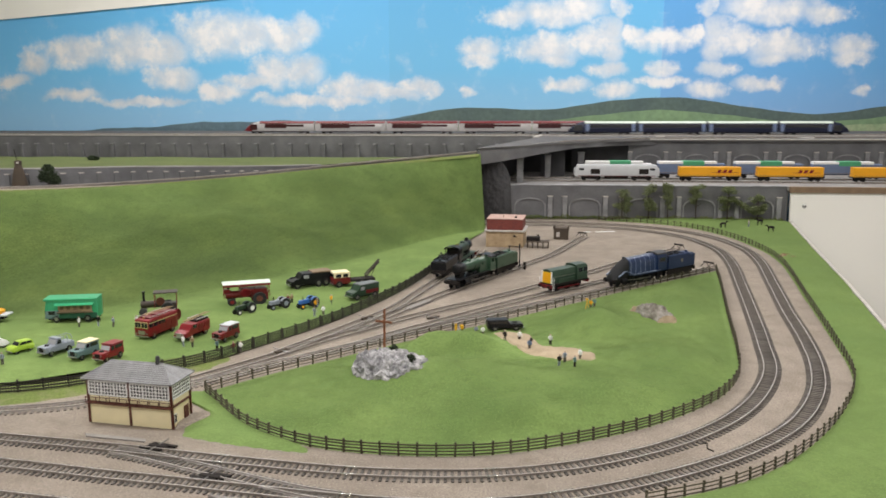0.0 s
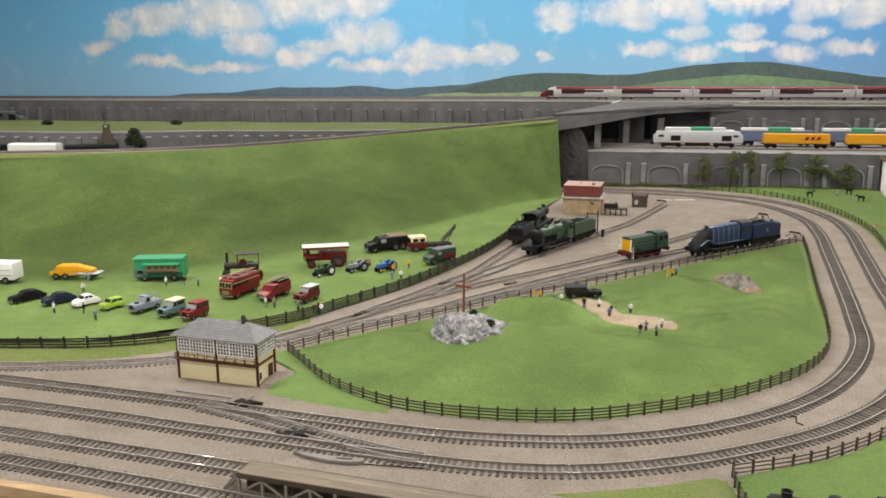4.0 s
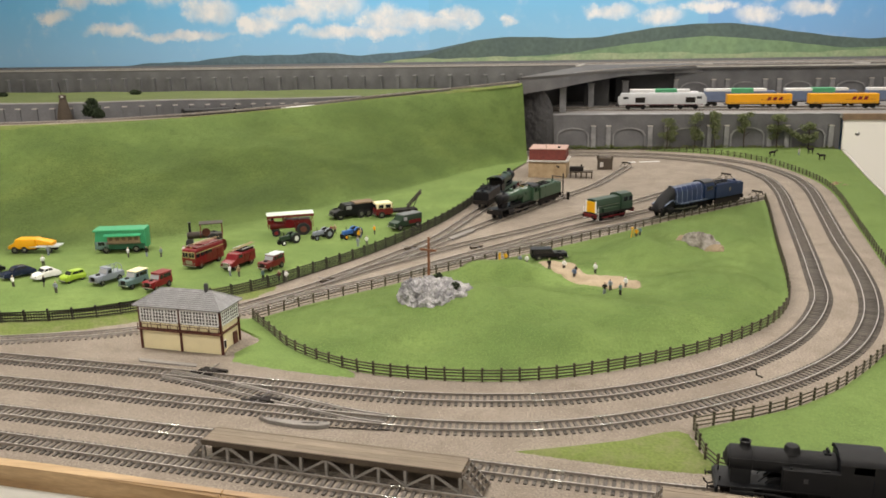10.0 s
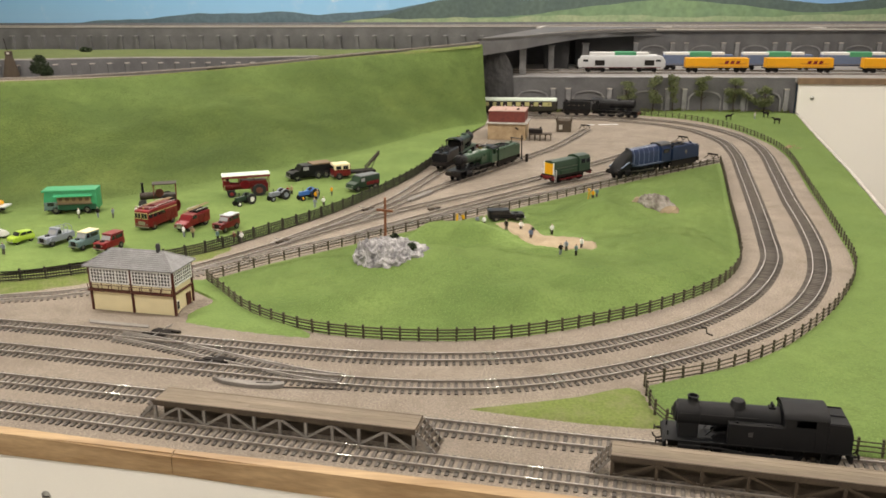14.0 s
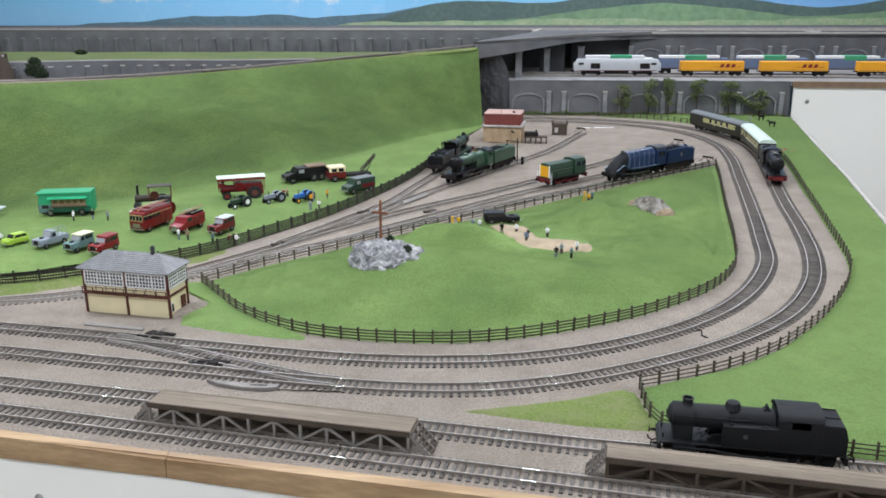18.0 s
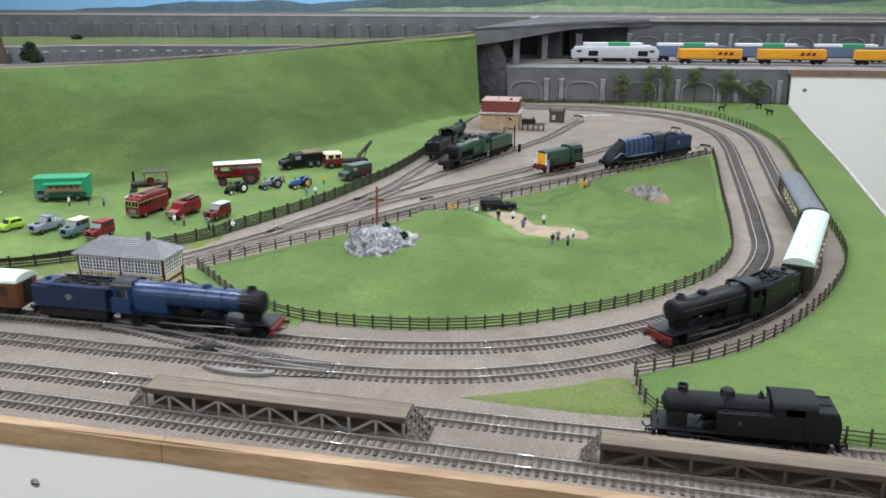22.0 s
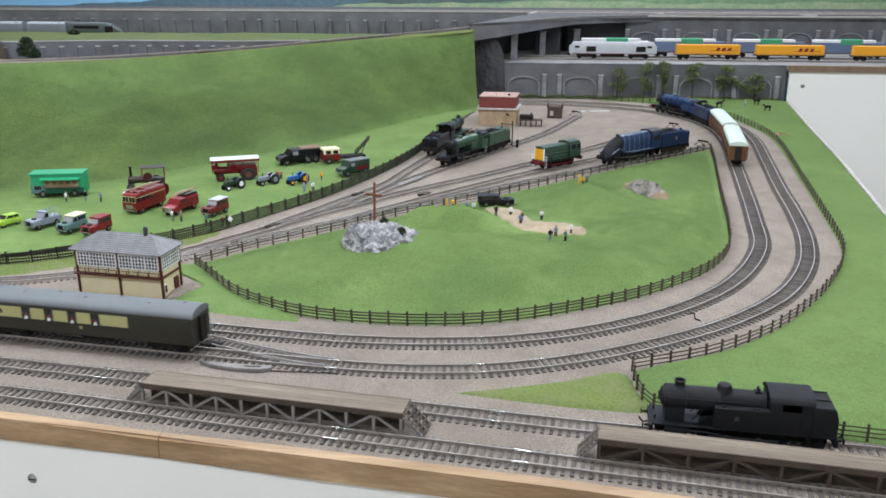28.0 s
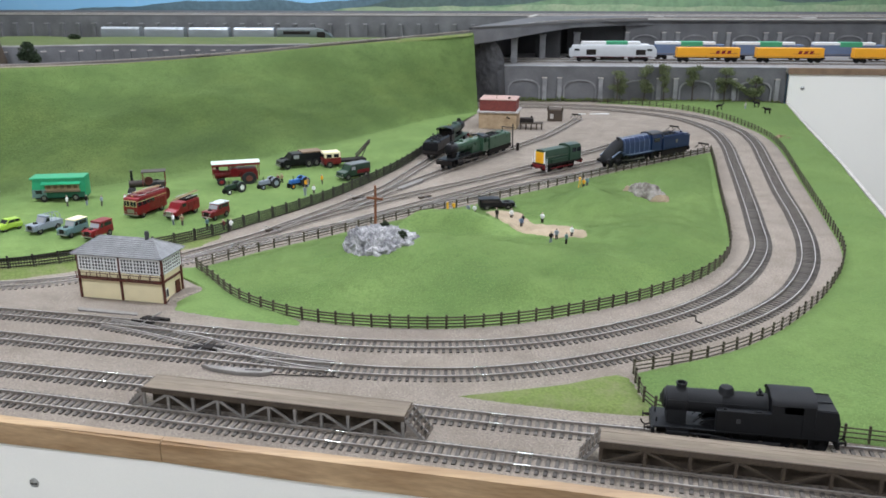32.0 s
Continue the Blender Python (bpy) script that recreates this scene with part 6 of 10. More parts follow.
        cyl(bm, 0.044, k * 0.0142, 0.0122, 0.0040, 0.018, "x", 12)
        bx(bm, 0.044, 0.062, k * 0.0125, k * 0.0168, 0.013, 0.0165, 0.0004)
        part("cylinder", bm, MATT, t)
        bm = BM()
        bx(bm, -0.030, 0.026, k * 0.0112, k * 0.0122, 0.0062, 0.0082)
        tube(bm, [(0.0, k * 0.013, 0.0075), (0.028, k * 0.0138, 0.0118), (0.046, k * 0.0142, 0.0122)], 0.0008, 5)
        part("coupling_rod", bm, SMOKE, t)
        bm = BM()
        prism(bm, [(0.0228, 0.0372), (0.0236, 0.0372), (0.0400, 0.0190), (0.0392, 0.0190)], k * 0.006, k * 0.0072, "y")
        part("condensing_pipe", bm, MATT, t)
        bm = BM()
        bx(bm, -0.052, -0.050, k * 0.0150, k * 0.0168, 0.005, 0.018)
        bx(bm, -0.055, -0.047, k * 0.0145, k * 0.0172, 0.005, 0.0056)
        part("step", bm, MATT, t)
    for xe in (-0.0203, -0.0532):
        bm = BM()
        bx(bm, xe, xe + 0.001, -0.016, 0.016, 0.018, 0.0470)
        part("cab_end", bm, MATT, t)
    bm = BM()
    prism(bm, roof_prof(0.0172, 0.0455, 0.0526) + roof_prof(0.0165, 0.0450, 0.0518)[::-1], -0.0535, -0.0185, "x")
    part("cab_roof", bm, MATT, t, smooth=True)
    bm = BM()
    prism(bm, [(-0.0725, 0.018), (-0.0725, 0.0335), (-0.070, 0.0425), (-0.0533, 0.0430), (-0.0533, 0.018)], -0.0165, 0.0165, "y")
    part("bunker", bm, MATT, t)
    bm = BM()
    for k in (-1, 0, 1):
        tube(bm, [(-0.0533, k * 0.0155, 0.0435), (-0.0695, k * 0.0155, 0.0432)], 0.0005, 5)
    part("coal_rail", bm, MATT, t)
    for x in (-0.074, 0.070):
        bm = BM()
        for k in (-1, 1):
            cyl(bm, x, k * 0.0085, 0.018, 0.0008, 0.0042, "z", 8)
        part("lamp_iron", bm, MATT, t)
    wheels(t, (-0.028, -0.002, 0.024), 0.0118)
    wheels(t, (-0.060,), 0.0075, True)
    buffers(t, h, 1, MATT)
    buffers(t, -h, -1, MATT)
    return t


def shunter():
    t = thing("diesel_shunter", "dark green diesel shunter with a yellow cab-end panel", "diesel locomotive", "diesel engines")
    h = 0.0575
    bm = BM()
    bx(bm, -h, h, -0.0165, 0.0165, 0.0145, 0.018, 0.0003)
    part("running_plate", bm, UNDER, t)
    bm = BM()
    prism(bm, [(-0.0125, 0.018), (-0.0125, 0.040), (-0.0105, 0.0435), (0, 0.0452), (0.0105, 0.0435), (0.0125, 0.040), (0.0125, 0.018)], -0.020, h - 0.004, "x")
    part("bonnet", bm, GREEN_D, t, smooth=True)
    bm = BM()
    prism(bm, [(-0.0163, 0.018), (-0.0163, 0.041), (-0.012, 0.047), (0, 0.0492), (0.012, 0.047), (0.0163, 0.041), (0.0163, 0.018)], -h + 0.003, -0.0205, "x")
    part("cab", bm, GREEN_D, t, smooth=True)
    bm = BM()
    prism(bm, [(-0.0105, 0.019), (-0.0105, 0.040), (0.0105, 0.040), (0.0105, 0.019)], h - 0.0040, h - 0.0025, "x")
    part("radiator_panel", bm, YELLOW, t, "bright yellow end panel")
    bm = BM()
    for k in (-1, 1):
        bx(bm, h - 0.004, h - 0.0025, k * 0.0106, k * 0.0125, 0.0185, 0.0415)
    part("end_edge", bm, WHITEP, t)
    bm = BM()
    for i in range(7):
        z = 0.0225 + i * 0.0022
        bx(bm, h - 0.0026, h - 0.0020, -0.0075, 0.0075, z, z + 0.0008)
    part("grille", bm, ORANGE, t)
    for k in (-1, 1):
        for a, b in ((-0.053, -0.042), (-0.038, -0.026)):
            bm = BM()
            bx(bm, a, b, k * 0.0161, k * 0.0167, 0.033, 0.041)
            part("cab_window", bm, GLASS_D, t)
        bm = BM()
        bx(bm, -0.018, 0.05, k * 0.0124, k * 0.0129, 0.030, 0.0308)
        part("handrail", bm, STEELW, t)
        bm = BM()
        for i in range(3):
            bx(bm, h - 0.006, h - 0.0015, k * 0.0150, k * 0.0160, 0.006 + i * 0.0045, 0.0068 + i * 0.0045)
        for x in (h - 0.006, h - 0.0015):
            tube(bm, [(x, k * 0.0165, 0.005), (x, k * 0.0165, 0.029)], 0.00045, 5)
        part("ladder", bm, WHITEP, t)
        bm = BM()
        bx(bm, -0.035, 0.035, k * 0.0116, k * 0.0126, 0.0065, 0.0085)
        part("coupling_rod", bm, RED, t)
        bm = BM()
        bx(bm, -0.012, 0.035, k * 0.0125, k * 0.016, 0.018, 0.0255, 0.0005)
        part("battery_box", bm, GREEN_D, t)
    for a in (-0.0105, 0.0035):
        bm = BM()
        bx(bm, -h + 0.0022, -h + 0.0032, a, a + 0.007, 0.033, 0.041)
        part("cab_window", bm, GLASS_D, t)
    wheels(t, (-0.033, 0.0, 0.033), 0.0105)
    buffers(t, h, 1, RED_D)
    buffers(t, -h, -1, RED_D)
    return t


def bogie(t, x, wb=0.016, name="bogie", r=0.0062):
    b = new(name)
    b.parent = t
    b.empty_display_size = 0.005
    bm = BM()
    for k in (-1, 1):
        prism(bm, [(-wb - 0.004, 0.009), (-wb * 0.5, 0.0055), (wb * 0.5, 0.0055), (wb + 0.004, 0.009), (wb + 0.004, 0.0105), (-wb - 0.004, 0.0105)], k * 0.0105, k * 0.0122, "y")
    bx(bm, -0.004, 0.004, -0.0105, 0.0105, 0.007, 0.0115)
    bm2 = part("side_frame", bm, UNDER, t)
    bm2.matrix_basis = pose(x, 0, 0)
    wheels(t, (x - wb * 0.85, x + wb * 0.85), r, True)
    bpy.data.objects.remove(b)


def coach(name, label, L, body, roof, windows, lower=None, panel=None, group="coaches", lamps=0, roof_h=0.0505, van=None, glass=GLASS_D, ribs=False):
    """Bogie coach. windows: x of the middle and width of each window; panel: colour of the panels between them."""
    t = thing(name, label, "railway coach", group)
    h = L / 2
    w = 0.0178
    bm = BM()
    prism(bm, [(-w * 0.93, 0.0125), (-w, 0.019), (-w, 0.0395), (-w * 0.96, 0.0425), (w * 0.96, 0.0425), (w, 0.0395), (w, 0.019), (w * 0.93, 0.0125)], -h, h, "x")
    part("body", bm, body, t, smooth=True)
    bm = BM()
    prism(bm, [(-w * 1.0, 0.0418)] + roof_prof(w * 1.0, 0.0428, roof_h, 12) + [(w * 1.0, 0.0418)], -h - 0.0006, h + 0.0006, "x")
    part("roof", bm, roof, t, smooth=True)
    bm = BM()
    for i in range(7):
        x = -h + L * (i + 0.5) / 7
        cyl(bm, x, 0.004 * (1 if i % 2 else -1), roof_h - 0.0004, 0.0014, 0.0011, "z", 8)
    part("roof_vent", bm, roof, t)
    for k in (-1, 1):
        if panel:
            lo, hi = 0.0265, 0.0385
            xs = sorted(windows)
            a, b = panel[1]
            edges = [a] + [v for c, ww in xs for v in (c - ww / 2, c + ww / 2) if a < v < b] + [b]
            for p, q in zip(edges[0::2], edges[1::2]):
                if q - p > 0.001:
                    bm = BM()
                    bx(bm, p, q, k * (w - 0.0006), k * (w + 0.0004), lo, hi)
                    part("side_panel", bm, panel[0], t)
        for j, (c, ww) in enumerate(windows):
            bm = BM()
            bx(bm, c - ww / 2, c + ww / 2, k * (w - 0.0008), k * (w + 0.0003), 0.0265, 0.0385)
            g = part("window", bm, glass, t)
            if j < lamps:
                bm = BM()
                lathe(bm, [(0.0022, 0), (0.0014, 0.002), (0.0008, 0.0035)], c, k * (w + 0.0002), 0.0268, "z", 8)
                part("table_lamp", bm, WHITEP, t)
                bm = BM()
                lathe(bm, [(0.0018, 0), (0.0009, 0.0022)], c, k * (w + 0.0002), 0.0302, "z", 8)
                part("lampshade", bm, RED, t)
        if panel:
            bm = BM()
            lathe(bm, [(0.0016, -0.0001), (0.0016, 0.0001)], 0, 0, 0, "z", 12)
            bmesh.ops.rotate(bm, cent=(0, 0, 0), matrix=Matrix.Rotation(radians(90), 3, "X"), verts=bm.verts)
            bmesh.ops.scale(bm, vec=(1, 1, 1.9), verts=bm.verts)
            ob = part("oval_window", bm, UNDER, t)
            ob.matrix_basis = pose(panel[1][1] - 0.0075, k * (w + 0.0005), 0.0325)
        if ribs:
            for x in np.linspace(-h + 0.006, h - 0.006, 26):
                bm = BM()
                bx(bm, x - 0.0003, x + 0.0003, k * (w - 0.0005), k * (w + 0.0004), 0.015, 0.0405)
                part("panel_beading", bm, TEAK, t)
            bm = BM()
            bx(bm, -h, h, k * (w - 0.0005), k * (w + 0.0004), 0.0255, 0.0261)
            part("waist_rail", bm, TEAK, t)
        for x in (-h + 0.007, h - 0.007):
            bm = BM()
            bx(bm, x - 0.0042, x + 0.0042, k * (w - 0.0006), k * (w + 0.00035), 0.0145, 0.0392, 0.0002)
            part("door", bm, body, t)
        bm = BM()
        tube(bm, [(-h * 0.4, k * 0.013, 0.0125), (-h * 0.25, k * 0.013, 0.0075), (h * 0.25, k * 0.013, 0.0075), (h * 0.4, k * 0.013, 0.0125)], 0.0007, 4)
        part("truss_rod", bm, UNDER, t)
        bm = BM()
        cyl(bm, h + 0.0 if False else 0, k * 0.0181, 0.022, 0.0018, 0.0002, "y", 8)
        part("crest", bm, CREAM_P, t)
    bm = BM()
    bx(bm, -h + 0.002, h - 0.002, -0.014, 0.014, 0.0105, 0.0130)
    bx(bm, -0.03, 0.005, -0.012, 0.012, 0.006, 0.0105, 0.0005)
    part("underframe", bm, UNDER, t)
    for k in (-1, 1):
        bm = BM()
        bx(bm, k * h, k * (h + 0.0035), -0.006, 0.006, 0.0135, 0.0405, 0.0005)
        part("gangway", bm, UNDER, t)
    for x in (-h + 0.034, h - 0.034):
        bogie(t, x)
    return t


def unit_car(label, L, body, roof, band, end=0, name="power_car", stripe=None, doors=None, group="", nose=None):
    """A car of a modern train set; end 1 or -1 slopes that end into a nose."""
    t = thing(name, label, "train car", group)
    h, w = L / 2, 0.0178

    def sec(s, drop):
        z1 = 0.049 - drop
        return [(-w * s * 0.92, 0.009), (-w * s, 0.016), (-w * s, min(0.038, z1 - 0.004)), (-w * s * 0.75, z1 - 0.0012), (0, z1), (w * s * 0.75, z1 - 0.0012), (w * s, min(0.038, z1 - 0.004)), (w * s, 0.016), (w * s * 0.92, 0.009)]

    rows = [(-h, 1, 0), (h, 1, 0)]
    if end > 0:
        rows = [(-h, 1, 0), (h - 0.06, 1, 0), (h - 0.035, 0.97, 0.006), (h - 0.015, 0.86, 0.018), (h, 0.6, 0.031)]
    if end < 0:
        rows = [(-h, 0.6, 0.031), (-h + 0.015, 0.86, 0.018), (-h + 0.035, 0.97, 0.006), (-h + 0.06, 1, 0), (h, 1, 0)]
    bm = BM()
    rings = [[bm.verts.new((x, u, v)) for u, v in sec(s, d)] for x, s, d in rows]
    for p, q in zip(rings, rings[1:]):
        for i in range(len(p)):
            bm.faces.new((p[i], p[(i + 1) % len(p)], q[(i + 1) % len(q)], q[i]))
    bm.faces.new(rings[0])
    bm.faces.new(rings[-1][::-1])
    part("body", bm, body, t, smooth=True)
    if nose and end:
        bm = BM()
        part_rows = [(end * (h - 0.030), 0.955, 0.0085), (end * (h - 0.015), 0.87, 0.0178), (end * (h + 0.0004), 0.62, 0.0305)]
        rings = [[bm.verts.new((x, u * 1.01, v + 0.0002)) for u, v in sec(s, d)] for x, s, d in part_rows]
        for p, q in zip(rings, rings[1:]):
            for i in range(len(p)):
                bm.faces.new((p[i], p[(i + 1) % len(p)], q[(i + 1) % len(q)], q[i]))
        bm.faces.new(rings[0])
        bm.faces.new(rings[-1][::-1])
        part("nose", bm, nose, t, smooth=True)
    a = -h + (0.062 if end < 0 else 0.002)
    b = h - (0.062 if end > 0 else 0.002)
    bm = BM()
    prism(bm, [(-w * 0.98, 0.0425), (-w * 0.74, 0.0482), (0, 0.0496), (w * 0.74, 0.0482), (w * 0.98, 0.0425)], a, b, "x")
    part("roof", bm, roof, t)
    for k in (-1, 1):
        bm = BM()
        if stripe:
            bx(bm, a + 0.02, (a + b) / 2 - 0.002, k * (w - 0.0004), k * (w + 0.0004), 0.0215, 0.0385)
            bx(bm, (a + b) / 2 - 0.002, b - 0.04, k * (w - 0.0004), k * (w + 0.0004), 0.0275, 0.0360)
        else:
            bx(bm, a + 0.02, b - 0.02, k * (w - 0.0004), k * (w + 0.0004), 0.0270, 0.0375)
        part("window_band", bm, band, t)
        if stripe:
            bm = BM()
            bx(bm, a, b, k * (w - 0.0004), k * (w + 0.0003), 0.0395, 0.0424)
            part("stripe", bm, stripe, t)
        if doors:
            for x in (a + 0.010, b - 0.010):
                bm = BM()
                bx(bm, x - 0.0065, x + 0.0065, k * (w - 0.0004), k * (w + 0.0005), 0.012, 0.040)
                part("door", bm, doors, t)
        if end:
            bm = BM()
            x = end * (h - 0.04)
            bx(bm, x - 0.018, x + 0.012, k * (w * 0.99 - 0.001), k * (w * 0.99 + 0.0003), 0.014, 0.036)
            part("cab_side_panel", bm, band, t)
    if end:
        bm = BM()
        x0, x1 = end * (h - 0.034), end * (h - 0.018)
        prism(bm, [(x0, 0.0434), (x1, 0.0335), (x1, 0.0325), (x0, 0.040)], -0.010, 0.010, "y")
        part("windscreen", bm, GLASS_D, t)
    for x in (-h + 0.045, h - 0.045):
        bogie(t, x)
    bm = BM()
    bx(bm, -h + 0.07, h - 0.07, -0.013, 0.013, 0.005, 0.0095, 0.0005)
    part("underframe", bm, UNDER, t)
    return t


def main_diesel(label):
    t = thing("diesel_locomotive", label, "diesel locomotive", "diesel engines")
    h, w = 0.131, 0.0172
    bm = BM()
    rows = [(-h, 0.86, 0.012), (-h + 0.008, 0.97, 0.002), (-h + 0.014, 1, 0), (h - 0.014, 1, 0), (h - 0.008, 0.97, 0.002), (h, 0.86, 0.012)]

    def sec(s, d):
        z1 = 0.0495 - d
        return [(-w * s, 0.0145), (-w * s, z1 - 0.008), (-w * s * 0.8, z1 - 0.001), (0, z1), (w * s * 0.8, z1 - 0.001), (w * s, z1 - 0.008), (w * s, 0.0145)]

    rings = [[bm.verts.new((x, u, v)) for u, v in sec(s, d)] for x, s, d in rows]
    for p, q in zip(rings, rings[1:]):
        for i in range(len(p)):
            bm.faces.new((p[i], p[(i + 1) % len(p)], q[(i + 1) % len(q)], q[i]))
    bm.faces.new(rings[0])
    bm.faces.new(rings[-1][::-1])
    part("body", bm, DIESELW, t, smooth=True)
    for k in (-1, 1):
        for x in (-0.083, 0.066):
            bm = BM()
            bx(bm, x - 0.0145, x + 0.0145, k * (w - 0.0006), k * (w + 0.0004), 0.0205, 0.0365)
            part("grille", bm, UNDER, t)
        for x in (-h + 0.022, h - 0.022):
            bm = BM()
            bx(bm, x - 0.0075, x + 0.0075, k * (w - 0.0006), k * (w + 0.0004), 0.032, 0.0385)
            part("cab_window", bm, GLASS_D, t)
        bm = BM()
        bx(bm, -h + 0.012, h - 0.012, k * (w - 0.0006), k * (w + 0.0005), 0.0145, 0.0158)
        part("sole_bar", bm, RED_D, t)
    for s in (-1, 1):
        bm = BM()
        prism(bm, [(s * (h - 0.0085), 0.0462), (s * (h - 0.0025), 0.0395), (s * (h - 0.0012), 0.0400), (s * (h - 0.0076), 0.0468)], -0.013, 0.013, "y")
        part("windscreen", bm, GLASS_D, t)
    bm = BM()
    bx(bm, -0.035, 0.035, -0.014, 0.014, 0.006, 0.0145, 0.001)
    part("fuel_tank", bm, UNDER, t)
    for x in (-0.078, 0.078):
        bogie(t, x, 0.026, r=0.0068)
    buffers(t, h, 1, UNDER)
    buffers(t, -h, -1, UNDER)
    return t


def container_wagon(label, L, box, logo=None, wall=0.043, group="freight wagons", pair=None):
    t = thing("container_wagon", label, "freight wagon", group)
    h = L / 2
    bm = BM()
    bx(bm, -h, h, -0.0155, 0.0155, 0.0125, 0.0150, 0.0003)
    part("deck", bm, UNDER, t)
    bm = BM()
    bx(bm, -h + 0.006, h - 0.006, -0.0166, 0.0166, 0.0152, wall, 0.0006)
    c = part("container", bm, box, t)
    for k in (-1, 1):
        bm = BM()
        bx(bm, -h + 0.006, h - 0.006, k * 0.0165, k * 0.0170, 0.0178, 0.0188)
        part("skirt", bm, WOODB, t)
        bm = BM()
        for x in np.linspace(-h + 0.012, h - 0.012, 22):
            bx(bm, x - 0.0006, x + 0.0006, k * 0.0164, k * 0.0168, 0.0205, wall - 0.002)
        part("corrugation", bm, box, t)
        if logo:
            bm = BM()
            bx(bm, 0.004, 0.086, k * 0.0168, k * 0.0172, 0.0262, 0.0272)
            for i in range(3):
                x = 0.020 + i * 0.0165
                prism(bm, [(x, 0.0255), (x + 0.0105, 0.0255), (x + 0.0150, 0.0352), (x + 0.0045, 0.0352)], k * 0.0168, k * 0.0173, "y")
            part("logo_bar", bm, logo, t)
    if pair:
        bm = BM()
        bx(bm, -h * 0.25, h * 0.35, -0.0169, 0.0169, 0.0405, wall + 0.0085, 0.0005)
        part("end_panel", bm, pair, t)
    for x in (-h + 0.028, h - 0.028):
        bogie(t, x, 0.012)
    return t


def flat_wagon(label, L, box=None, top=0.047, m=None):
    t = thing("freight_wagon", label, "freight wagon", "mineral wagons")
    h = L / 2
    bm = BM()
    bx(bm, -h, h, -0.016, 0.016, 0.0125, 0.0150)
    part("deck", bm, UNDER, t)
    bm = BM()
    prism(bm, [(-0.0165, 0.015), (-0.0165, top - 0.003), (-0.010, top), (0.010, top), (0.0165, top - 0.003), (0.0165, 0.015)], -h + 0.003, h - 0.003, "x")
    part("load", bm, m, t)
    for x in (-h + 0.025, h - 0.025):
        bogie(t, x, 0.010)
    return t


# ---- motion along the tracks ----
def on_line(way, s, base, sense, zoff=RZ):
    """Pose of a vehicle whose middle is s along a line, on bogies base apart; sense 1 looks up the line."""
    a, b = way.at(s + base / 2), way.at(s - base / 2)
    d = (a - b) * sense
    m = (a + b) / 2
    pitch = -math.degrees(math.atan2(d[2], math.hypot(d[0], d[1])))
    return pose(m[0], m[1], m[2] + zoff, 0, pitch, math.degrees(math.atan2(d[1], d[0])))


def run_train(way, cars, table, sense, times):
    """cars: thing, distance of its middle behind the train's front, bogie base. table: seconds and the front's place on the line."""
    tt, ss = zip(*table)

    def front(t):
        i = min(max(np.searchsorted(tt, t) - 1, 0), len(tt) - 2)
        w = tt[i + 1] - tt[i]
        u = (t - tt[i]) / w
        sl = [(ss[k + 1] - ss[k]) / (tt[k + 1] - tt[k]) for k in range(len(tt) - 1)]

        def d(k):
            if k == 0 or k == len(tt) - 1:
                return sl[0] if k == 0 else sl[-1]
            return 0.0 if sl[k - 1] * sl[k] <= 0 else 2 * sl[k - 1] * sl[k] / (sl[k - 1] + sl[k])

        return (2 * u**3 - 3 * u**2 + 1) * ss[i] + (u**3 - 2 * u**2 + u) * w * d(i) + (3 * u**2 - 2 * u**3) * ss[i + 1] + (u**3 - u**2) * w * d(i + 1)

    for ob, back, base in cars:
        walk(ob, [(t, on_line(way, front(t) - sense * back, base, sense)) for t in times])


HIGH_FAR = Way([(-3.3, 3.375, HIGH_Z), (2.98, 3.375, HIGH_Z)], step=0.5)
HIGH_NEAR = Way([(-3.3, 3.31, HIGH_Z), (2.98, 3.31, HIGH_Z)], step=0.5)
UPLAND = Way([(-3.4, 3.12, 0.128), (-1.7, 3.12, 0.128), (-1.2, 3.10, 0.127), (-0.6, 3.11, 0.127), (-0.3, 3.18, 0.125)])
LEDGE = Way([(-2.7, 1.955, 0.127), (-1.6, 1.865, 0.127), (-1.25, 1.875, 0.127), (-1.02, 1.995, 0.126), (-0.88, 2.10, 0.122), (-0.6, 2.34, 0.105), (-0.3, 2.66, 0.094)])


